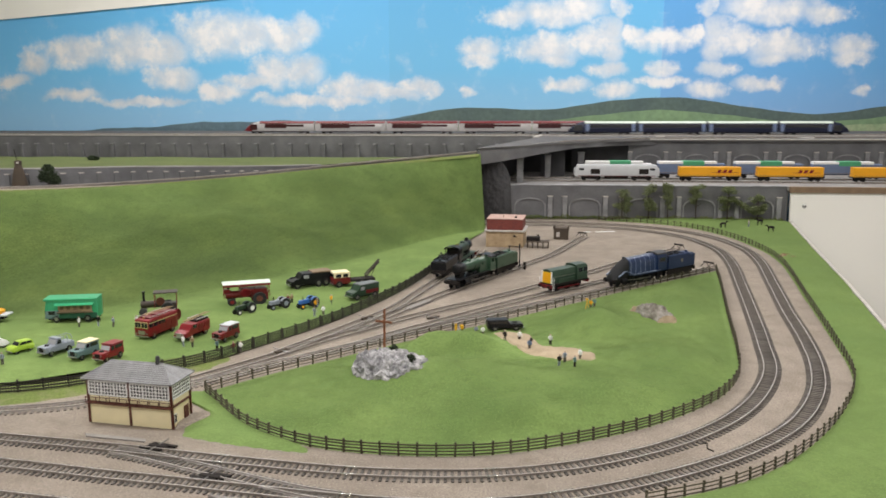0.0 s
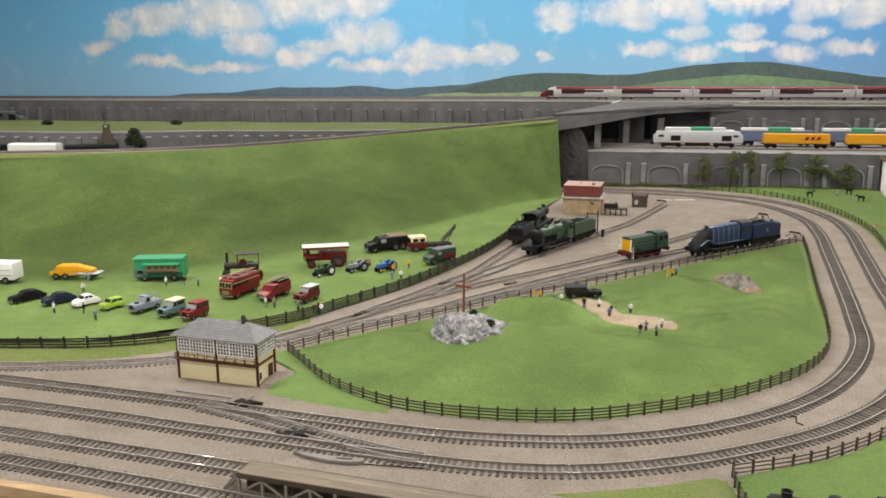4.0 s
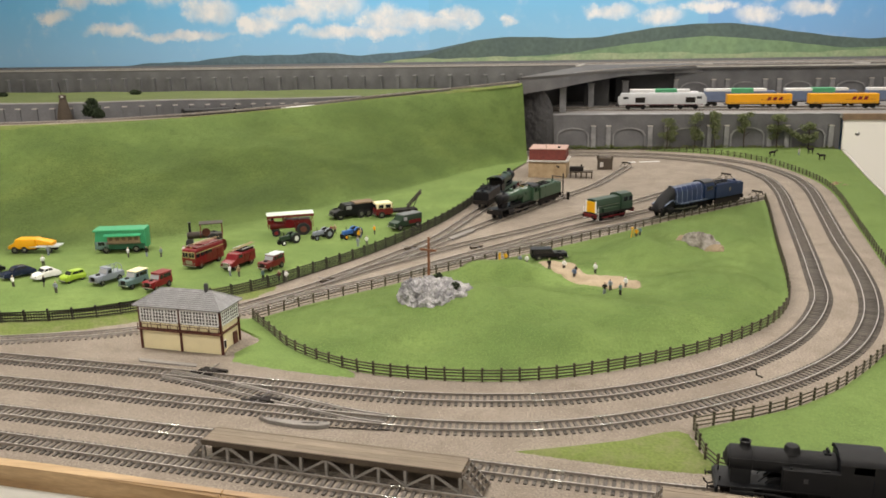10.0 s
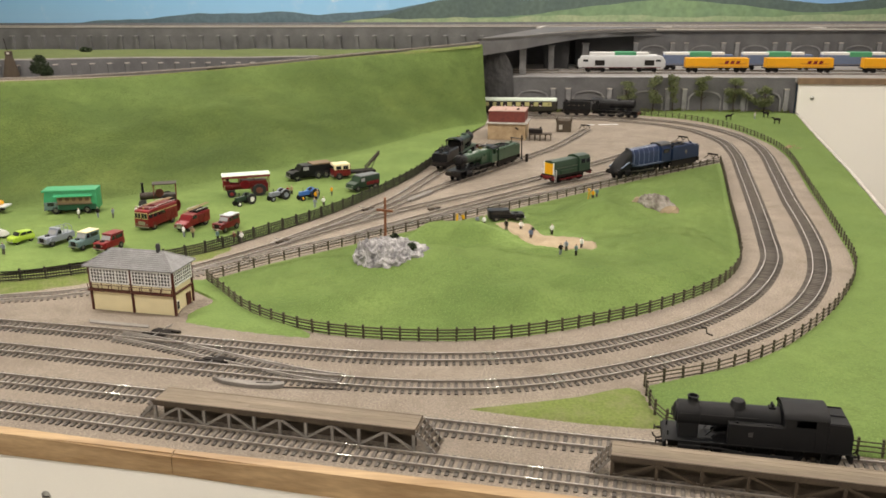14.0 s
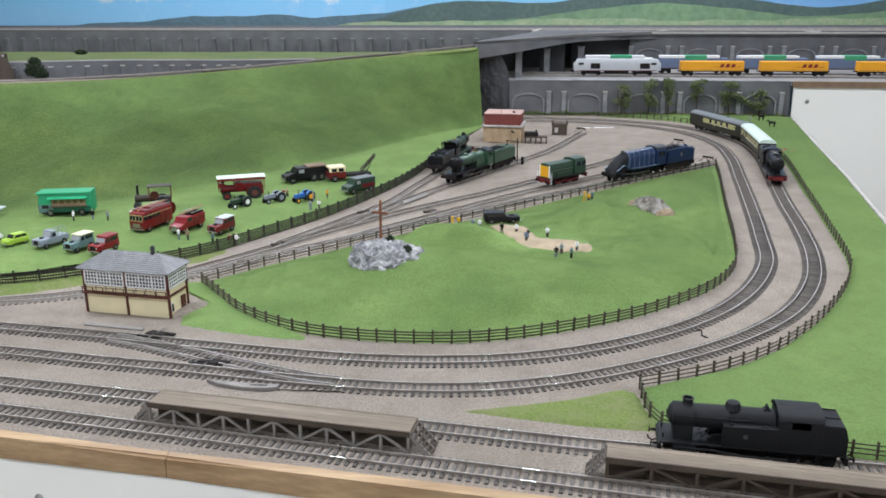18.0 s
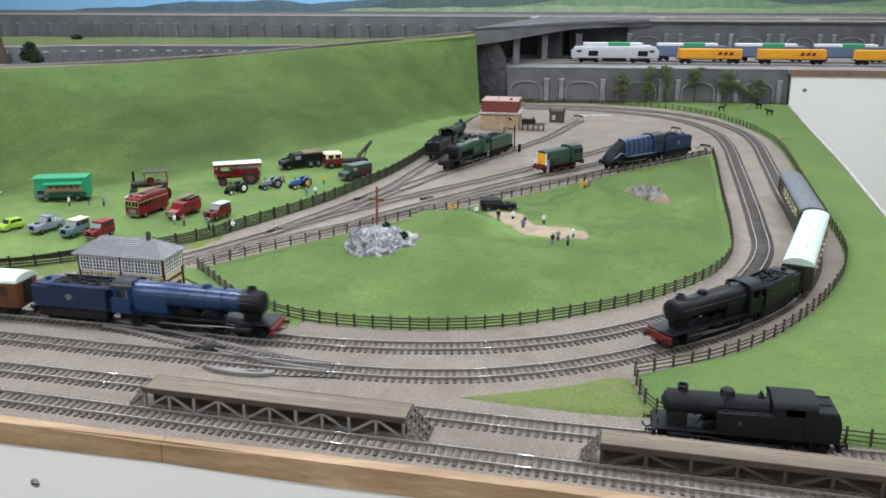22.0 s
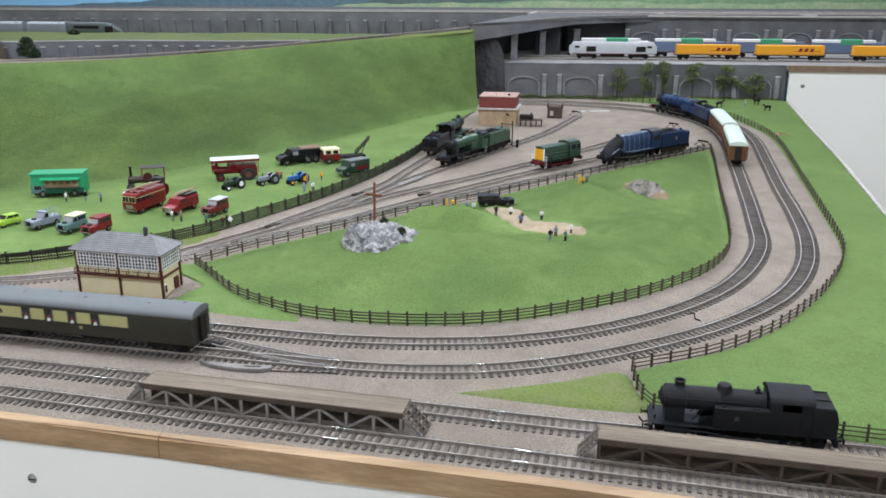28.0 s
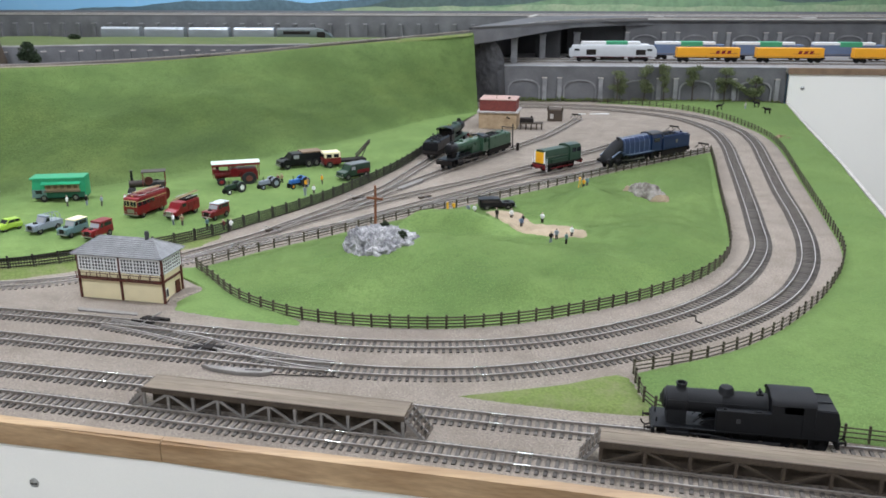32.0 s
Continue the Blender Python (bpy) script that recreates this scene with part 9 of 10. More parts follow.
# ---- buildings and small scenery ----
def signal_box():
    a = math.degrees(math.atan2(-0.015, 0.105))
    t = thing("signal_box", "cream signal box with brown framing, multi-pane windows and grey roof", "signal box", m=pose(-0.487, 0.901, 0, 0, 0, a))
    W, D, z1, z2 = 0.106, 0.0415, 0.0245, 0.0535
    M = t.matrix_world

    def add(name, bm, m, label=""):
        ob = part(name, bm, m, t, label)
        return ob

    bm = BM()
    bx(bm, 0.001, W - 0.001, 0.001, D - 0.001, -0.001, z2)
    add("wall", bm, CREAM)
    # base bay divisions and corner posts, front
    for x in (0.0, W / 2, W):
        bm = BM()
        bx(bm, x - 0.0013, x + 0.0013, -0.0006, 0.0020, 0, z2, 0.0002)
        add("post", bm, BROWN)
    for y in (D,):
        for x in (0.0, W):
            bm = BM()
            bx(bm, x - 0.0013, x + 0.0013, y - 0.0013, y + 0.0006, 0, z2, 0.0002)
            add("post", bm, BROWN)
    bm = BM()
    bx(bm, -0.001, W + 0.001, -0.0010, D + 0.0010, z1, z1 + 0.0022, 0.0002)
    add("floor_band", bm, BROWN)
    for z, hh in ((z2 - 0.0022, 0.0022), (0.0335, 0.0012)):
        bm = BM()
        bx(bm, -0.0004, W + 0.0004, -0.0006, D + 0.0006, z, z + hh)
        add("window_band", bm, BROWN)
    # upper panels under the windows
    for i in range(8):
        x = 0.002 + i * (W - 0.004) / 8
        bm = BM()
        bx(bm, x + 0.0004, x + (W - 0.004) / 8 - 0.0004, -0.0003, 0.0015, z1 + 0.0026, 0.0332)
        add("panel", bm, CREAM)
        bm = BM()
        bx(bm, x - 0.0003, x + 0.0003, -0.0006, 0.0012, z1 + 0.0022, 0.0335)
        add("glazing_post", bm, BROWN)
    # balcony rail with posts
    bm = BM()
    bx(bm, -0.001, W + 0.001, -0.0052, -0.0046, 0.0326, 0.0332)
    add("balcony_rail", bm, BROWN)
    bm = BM()
    bx(bm, -0.001, W + 0.001, -0.0055, -0.0010, z1 + 0.0006, z1 + 0.0016)
    add("balcony", bm, BROWN)
    for i in range(9):
        x = i * W / 8
        bm = BM()
        bx(bm, x - 0.0004, x + 0.0004, -0.0053, -0.0045, z1 + 0.0016, 0.0328)
        add("baluster", bm, BROWN)
    # multi-pane windows: dark glass, white bars
    z0w, z1w = 0.0350, 0.0510

    def window(x0, x1, y, face, cols, rows):
        w = part("window", bx(BM(), x0, x1, y - 0.0004, y + 0.0004, z0w, z1w) if face == "y" else bx(BM(), y - 0.0004, y + 0.0004, x0, x1, z0w, z1w), GLASS_D, t)
        bm = BM()
        for i in range(cols + 1):
            u = x0 + (x1 - x0) * i / cols
            tck = 0.00055 if i not in (0, cols) else 0.0009
            bx(bm, u - tck, u + tck, y - 0.0009, y + 0.0009, z0w, z1w) if face == "y" else bx(bm, y - 0.0009, y + 0.0009, u - tck, u + tck, z0w, z1w)
        for j in range(rows + 1):
            v = z0w + (z1w - z0w) * j / rows
            tck = 0.00050 if j not in (0, rows) else 0.0009
            bx(bm, x0, x1, y - 0.0008, y + 0.0008, v - tck, v + tck) if face == "y" else bx(bm, y - 0.0008, y + 0.0008, x0, x1, v - tck, v + tck)
        part("glazing_grid", bm, WHITEP, w)

    for k in range(2):
        b0 = 0.0022 + k * W / 2
        for i in range(3):
            ww = (W / 2 - 0.0044) / 3
            window(b0 + i * ww + 0.0002, b0 + (i + 1) * ww - 0.0002, -0.0004, "y", 4, 4)
    for i in range(2):
        ww = (D - 0.004) / 2
        window(0.002 + i * ww + 0.0002, 0.002 + (i + 1) * ww - 0.0002, W + 0.0004, "x", 4, 4)
        window(0.002 + i * ww + 0.0002, 0.002 + (i + 1) * ww - 0.0002, -0.0004, "x", 4, 4)
    # end wall: red-brown door, small window
    bm = BM()
    bx(bm, W - 0.0005, W + 0.0006, D - 0.015, D - 0.006, 0, 0.0185)
    add("door", bm, BROWN, "red-brown boarded door")
    bm = BM()
    bx(bm, W - 0.0005, W + 0.0006, 0.004, 0.009, 0.006, 0.0165)
    win = add("lower_window", bm, WHITEP)
    bm = BM()
    bx(bm, W, W + 0.0009, 0.0046, 0.0084, 0.0068, 0.0157)
    part("pane", bm, GLASS_D, win)
    # hipped roof with lead ridge and finials
    ov = 0.0045
    x0, x1, y0, y1, ze, zr = -ov, W + ov, -ov - 0.001, D + ov, z2, z2 + 0.0165
    ym = (y0 + y1) / 2
    bm = BM()
    c = [bm.verts.new(p) for p in ((x0, y0, ze), (x1, y0, ze), (x1, y1, ze), (x0, y1, ze))]
    e = [bm.verts.new(p) for p in ((x0, y0, ze + 0.0014), (x1, y0, ze + 0.0014), (x1, y1, ze + 0.0014), (x0, y1, ze + 0.0014))]
    r = [bm.verts.new(p) for p in ((x0 + 0.024, ym, zr), (x1 - 0.024, ym, zr))]
    bm.faces.new(c[::-1])
    for i in range(4):
        bm.faces.new((c[i], c[(i + 1) % 4], e[(i + 1) % 4], e[i]))
    bm.faces.new((e[0], e[1], r[1], r[0]))
    bm.faces.new((e[1], e[2], r[1]))
    bm.faces.new((e[2], e[3], r[0], r[1]))
    bm.faces.new((e[3], e[0], r[0]))
    add("roof", bm, SLATE)
    for p, q in ((e0, r0) for e0, r0 in (((x0, y0), (x0 + 0.024, ym)), ((x0, y1), (x0 + 0.024, ym)), ((x1, y0), (x1 - 0.024, ym)), ((x1, y1), (x1 - 0.024, ym)))):
        bm = BM()
        tube(bm, [(p[0], p[1], ze + 0.0016), (q[0], q[1], zr + 0.0002)], 0.0007, 5)
        add("hip_tile", bm, SLATE)
    bm = BM()
    tube(bm, [(x0 + 0.024, ym, zr), (x1 - 0.024, ym, zr)], 0.0009, 6)
    add("ridge_tile", bm, SLATE)
    for k in range(9):
        u = (k + 0.6) / 10
        bm = BM()
        tube(bm, [(x0 + 0.024 * u, y0 + (ym - y0) * u - 0.0002, ze + 0.0016 + (zr - ze - 0.0014) * u), (x1 - 0.024 * u, y0 + (ym - y0) * u - 0.0002, ze + 0.0016 + (zr - ze - 0.0014) * u)], 0.00028, 4)
        add("slate_course", bm, SLATE_J)
    bm = BM()
    lathe(bm, [(0.0028, -0.002), (0.0024, 0.004), (0.0030, 0.0045), (0.0022, 0.0085), (0.0008, 0.0092)], x1 - 0.031, ym, zr, "z", 10)
    add("stove_pipe", bm, SMOKE)
    # dark earth apron
    p = Way([(-0.38, 0.882), (-0.362, 0.905), (-0.352, 0.93), (-0.362, 0.945), (-0.378, 0.935), (-0.385, 0.90), (-0.38, 0.882)])
    flat_patch("bare_earth", p, BALLAST, "bare earth apron beside the signal box", 0.0038)


def water_tower():
    t = thing("water_tower", "sandstone water tower with a red panelled tank", "water tower", m=pose(-0.020, 2.118, 0, 0, 0, -6) @ Matrix.Scale(0.84, 4))
    bm = BM()
    bx(bm, -0.055, 0.055, -0.048, 0.05, 0, 0.046, 0.001)
    part("stone_base", bm, SANDST, t)
    for x in (-0.03, 0.03):
        bm = BM()
        bx(bm, x - 0.012, x + 0.012, -0.0492, -0.047, 0.004, 0.034)
        part("recess_panel", bm, SANDST, t)
    bm = BM()
    bx(bm, -0.060, 0.060, -0.053, 0.055, 0.046, 0.051, 0.001)
    part("string_course", bm, PALE, t)
    bm = BM()
    bx(bm, -0.052, 0.052, -0.045, 0.047, 0.051, 0.082, 0.0008)
    part("tank", bm, BRICK, t)
    for i in range(5):
        bm = BM()
        x = -0.052 + i * 0.026
        bx(bm, x - 0.0008, x + 0.0008, -0.0462, -0.0445, 0.051, 0.082)
        part("tank_flange", bm, BRICK, t)
    bm = BM()
    bx(bm, -0.054, 0.054, -0.047, 0.049, 0.082, 0.0845, 0.0006)
    part("tank_cover", bm, mat("pinkish_cover", (0.5, 0.33, 0.28), 0.8, scale=40, bump=0.1), t)
    bm = BM()
    cyl(bm, 0.03, -0.02, 0.0845, 0.004, 0.004, "z", 12)
    tube(bm, [(-0.005, -0.03, 0.0845), (-0.005, -0.03, 0.093)], 0.0006, 5)
    part("vent", bm, UNDER, t)
    bm = BM()
    tube(bm, [(0.028, -0.05, 0.036), (0.028, -0.058, 0.036), (0.036, -0.062, 0.034)], 0.0022, 8)
    part("delivery_pipe", bm, UNDER, t)


def water_crane(x, y):
    t = thing("water_crane", "dark iron water crane with hanging hose", "water crane", m=pose(x, y, 0, 0, 0, 160))
    bm = BM()
    lathe(bm, [(0.0035, 0), (0.003, 0.004), (0.0014, 0.006), (0.0013, 0.05), (0.002, 0.052), (0.001, 0.055)], 0, 0, 0, "z", 10)
    part("column", bm, BLACK, t)
    bm = BM()
    tube(bm, [(-0.004, 0, 0.047), (0.026, 0, 0.048)], 0.001, 6)
    part("jib", bm, BLACK, t)
    bm = BM()
    tube(bm, [(0.024, 0, 0.047), (0.022, 0, 0.03), (0.016, 0, 0.008)], 0.0011, 6)
    part("hose", bm, UNDER, t)
    bm = BM()
    cyl(bm, -0.014, 0.006, 0, 0.003, 0.016, "z", 10)
    part("brazier", bm, UNDER, t)


def yard_bits():
    t = thing("coal_stage", "dark timber coaling stage on legs with stacked coal", "coal stage", m=pose(0.058, 2.085, 0, 0, 0, -4) @ Matrix.Scale(0.62, 4))
    bm = BM()
    bx(bm, -0.045, 0.045, -0.02, 0.02, 0.022, 0.026, 0.0005)
    part("deck", bm, TIMBER_D, t)
    for i in range(5):
        for y in (-0.016, 0.016):
            bm = BM()
            bx(bm, -0.043 + i * 0.0205, -0.039 + i * 0.0205, y - 0.002, y + 0.002, 0, 0.022)
            part("leg", bm, TIMBER_D, t)
    bm = BM()
    bx(bm, -0.045, 0.008, -0.012, 0.02, 0.026, 0.042, 0.001)
    part("bin", bm, UNDER, t)
    bm = BM()
    cyl(bm, 0.0, 0.01, 0.042, 0.003, 0.008, "z", 8)
    part("lamp_post", bm, UNDER, t)
    t = thing("hut", "small brown timber hut with open side", "hut", m=pose(0.122, 2.215, 0, 0, 0, -6) @ Matrix.Scale(0.85, 4))
    bm = BM()
    bx(bm, -0.022, 0.022, -0.014, 0.014, 0, 0.034, 0.0006)
    part("wall", bm, TIMBER_D, t)
    bm = BM()
    bx(bm, -0.024, -0.019, -0.016, 0.016, 0.03, 0.041)
    bx(bm, 0.019, 0.024, -0.016, 0.016, 0.03, 0.041)
    part("parapet", bm, TIMBER_D, t)
    bm = BM()
    bx(bm, -0.014, -0.004, -0.0146, -0.0138, 0.008, 0.022)
    part("notice", bm, PALE, t)
    for x, y, d in ((0.178, 2.245, 62), (0.421, 1.858, 44), (0.398, 2.078, 47)):
        t = thing("buffer_stop", "dark rail-built buffer stop at the siding end", "buffer stop", "buffer stops", pose(x, y, 0, 0, 0, d) @ Matrix.Diagonal((0.8, 1, 0.8, 1)))
        bm = BM()
        for k in (-1, 1):
            tube(bm, [(-0.022, k * 0.00825, 0.005), (0.004, k * 0.00825, 0.0145)], 0.0009, 5)
            tube(bm, [(0.016, k * 0.00825, 0.003), (0.002, k * 0.00825, 0.0155)], 0.0009, 5)
        part("strut", bm, UNDER, t)
        bm = BM()
        bx(bm, -0.001, 0.003, -0.0125, 0.0125, 0.0125, 0.0165, 0.0004)
        part("beam", bm, UNDER, t)
    for x, y, d, ln in ((0.235, 2.33, 10, 0.03), (0.262, 2.335, -6, 0.022), (0.20, 2.325, 4, 0.02)):
        bm = BM()
        bx(bm, -ln / 2, ln / 2, -0.003, 0.003, 0, 0.001)
        ob = part("plaster_flake", bm, WHITEP)
        ob.matrix_world = pose(x, y, 0.0003, 0, 0, d)
        tagged(ob, "small white plaster flake on the ballast", "debris", "debris flakes")
    # point motors and boards beside the points
    for x, y, d in ((-0.378, 0.834, -14), (-0.296, 0.768, -14), (-0.339, 1.182, 52), (-0.136, 1.388, 46), (-0.247, 1.378, 55)):
        t = thing("point_motor", "dark point machine beside the rails", "point motor", "point motors", pose(x, y, 0, 0, 0, d))
        bm = BM()
        bx(bm, -0.011, 0.011, -0.0032, 0.0032, 0.001, 0.0042, 0.0008)
        bx(bm, 0.0115, 0.016, -0.0018, 0.0018, 0.001, 0.003, 0.0004)
        part("case", bm, TIMBER_D if y > 0.9 else UNDER, t)
        if y < 0.9:
            for k, (x0, x1) in ((-1, (-0.018, 0.010)), (1, (-0.010, 0.020))):
                bm = BM()
                bx(bm, x0, x1, k * 0.0062 - 0.0022, k * 0.0062 + 0.0022, 0.0012, 0.0036, 0.0005)
                part("check_rail", bm, UNDER, t)
        bm = BM()
        tube(bm, [(0, -0.02, 0.0035), (0, 0.02, 0.0035)], 0.0007, 5)
        part("stretcher_bar", bm, STEELW, t)
    for pts, lab in (([(-0.284, 0.728), (-0.27, 0.720), (-0.245, 0.714), (-0.222, 0.713), (-0.212, 0.717), (-0.212, 0.7225), (-0.245, 0.7225)], "grey curved cover board with a slot over a point motor"), ([(-0.475, 0.866), (-0.40, 0.855), (-0.398, 0.848), (-0.47, 0.858)], "thin grey cover strip beside the inner loop"), ([(-0.19, 1.445), (-0.180, 1.440), (-0.150, 1.50), (-0.150, 1.515), (-0.158, 1.51)], "pale curved cover board among the sidings")):
        t = thing("point_cover", lab, "cover board", "point covers")
        bm = BM()
        prism(bm, pts, 0.0, 0.0042 if "strip" not in lab else 0.0018, "z")
        bmesh.ops.bevel(bm, geom=list(bm.edges), offset=0.0005, segments=1, affect="EDGES")
        part("board", bm, COVER_GREY, t)
        if "slot" in lab:
            bm = BM()
            bx(bm, -0.238, -0.222, 0.7176, 0.7192, 0.0040, 0.0045)
            part("slot", bm, UNDER, t)
    bm = BM()
    tube(bm, [(0.205, 0.892, 0.0008), (0.209, 0.885, 0.004), (0.208, 0.878, 0.0008), (0.213, 0.872, 0.0008)], 0.0008, 5)
    tagged(part("wire_hook", bm, UNDER), "small dark wire hook lying between the tracks", "wire")
    bm = BM()
    pts = [(-0.212 + 0.0075 * i, 0.7165 + 0.0004 * math.sin(i * 1.9), 0.0012) for i in range(9)]
    tube(bm, pts, 0.0006, 5)
    tagged(part("cable", bm, UNDER), "thin dark wire from the point cover", "cable")


def platform(name, label, x0, y0, x1, y1, wd, h=0.0205, ramp=0.018, left_ramp=True, right_ramp=True, panels=5, brace=None):
    """Timber platform with planked top, open trussed face and ramped slatted ends."""
    a = math.atan2(y1 - y0, x1 - x0)
    L = math.hypot(x1 - x0, y1 - y0)
    t = thing(name, label, "platform", "timber platforms", Matrix.Translation((x0, y0, 0)) @ Matrix.Rotation(a, 4, "Z"))
    n = int(L / 0.0068)
    bm = BM()
    bx(bm, 0, L, 0, wd, h - 0.0022, h - 0.0004)
    part("deck", bm, TIMBER, t)
    rng = random.Random(int(L * 1000))
    for i in range(4):
        cuts = [0, L * rng.uniform(0.25, 0.4), L * rng.uniform(0.6, 0.75), L]
        for x0_, x1_ in zip(cuts, cuts[1:]):
            bm = BM()
            bx(bm, x0_ + 0.0001, x1_ - 0.0001, wd * i / 4 + 0.0001, wd * (i + 1) / 4 - 0.0001, h - 0.0006, h + 0.0003 + rng.uniform(-0.0001, 0.0001))
            part("plank", bm, PLANK, t)
    for y in (0.0, wd):
        bm = BM()
        bx(bm, -0.0005, L + 0.0005, y - 0.0007, y + 0.0007, h - 0.0042, h + 0.0006)
        part("edge_beam", bm, PLANK if y else TIMBER_D, t)
        bm = BM()
        bx(bm, 0, L, y - 0.0006, y + 0.0006, 0, 0.0016)
        part("sole_plate", bm, TIMBER_D, t)
    bm = BM()
    bx(bm, 0.002, L - 0.002, wd * 0.45, wd * 0.5, 0, h - 0.002)
    part("back_board", bm, TIMBER_D, t)
    m = panels * 2
    for i in range(m + 1):
        x = 0.001 + (L - 0.002) * i / m
        bm = BM()
        bx(bm, x - 0.0012, x + 0.0012, -0.0009, 0.0012, 0, h - 0.004)
        part("post", bm, brace or COVER_GREY, t)
        if i < m:
            xa, xb = x + 0.001, x + (L - 0.002) / m - 0.001
            za, zb_ = (0.002, h - 0.0055) if i % 2 == 0 else (h - 0.0055, 0.002)
            bm = BM()
            prism(bm, [(xa, za), (xa, za + 0.0022), (xb, zb_ + 0.0022), (xb, zb_)], -0.0006, 0.0008, "y")
            part("brace", bm, brace or COVER_GREY, t)
    for on, xa, sg in ((left_ramp, 0, -1), (right_ramp, L, 1)):
        if not on:
            continue
        for k in (0.0008, wd / 2, wd - 0.0008):
            bm = BM()
            prism(bm, [(xa, h), (xa + sg * ramp, 0.001), (xa + sg * (ramp - 0.003), 0.0), (xa, h - 0.004)], k - 0.0008, k + 0.0008, "y")
            part("ramp_stringer", bm, COVER_GREY, t)
        for i in range(6):
            u = (i + 0.5) / 6
            bm = BM()
            bx(bm, xa + sg * ramp * u - 0.0009, xa + sg * ramp * u + 0.0009, 0, wd, h * (1 - u) - 0.0004, h * (1 - u) + 0.0006)
            part("ramp_slat", bm, TIMBER_D, t)
    return t


def rock(name, x, y, z, sx, sy, sz, seed, label, fall=0.0, m=None):
    """A craggy outcrop following the ground; fall lowers and narrows it to the right."""
    bm = BM()
    bmesh.ops.create_icosphere(bm, subdivisions=6, radius=1.0)
    for v in bm.verts:
        p = v.co.normalized()
        q = Vector((p.x * 1.6 + seed, p.y * 1.6, p.z * 1.6))
        ridge = 1 - 2 * abs(noise.noise(q * 1.9)) + 0.5 * (1 - 2.2 * abs(noise.noise(q * 4.3 + Vector((3, 1, 2))))) + 0.28 * (1 - 2.2 * abs(noise.noise(q * 10.0)))
        out = 1 + 0.26 * noise.noise(Vector((p.x * 1.9 + seed, p.y * 1.9, 0.3))) + 0.10 * noise.noise(q * 5.0)
        lean = 1 - fall * p.x
        back = 1 - (0.5 * fall * max(0, p.x) if p.y > 0 else 0)
        v.co = Vector((p.x * sx * out, p.y * sy * out * back, (p.z * 0.9 + max(0, p.z) ** 0.5 * 0.42 * ridge) * sz * lean))
        v.co.z += mound_z(x + v.co.x, y + v.co.y) - mound_z(x, y)
    ob = part(name, bm, m or ROCK)
    ob.matrix_world = pose(x, y, z)
    tagged(ob, label, "rock")


def foliage(parent, name, blobs, n, size, m, seed):
    """Crown of many small leaf clumps."""
    rng = np.random.default_rng(seed)
    c = np.array([b[:3] for b in blobs])
    r = np.array([b[3:] for b in blobs])
    k = rng.integers(0, len(blobs), n)
    d = rng.normal(size=(n, 3))
    d /= np.linalg.norm(d, axis=1)[:, None]
    p = c[k] + d * r[k] * rng.uniform(0.45, 1.08, (n, 1))
    u = rng.normal(size=(n, 3))
    u /= np.linalg.norm(u, axis=1)[:, None]
    w = np.cross(u, rng.normal(size=(n, 3)))
    w /= np.linalg.norm(w, axis=1)[:, None]
    s = size * rng.uniform(0.5, 1.3, (n, 1))
    v = np.stack([p - u * s, p + w * s * 0.6, p + u * s, p - w * s * 0.6], 1).reshape(-1, 3)
    f = np.arange(4 * n).reshape(-1, 4)
    mesh_np(name, v, f, m, parent, smooth=False)


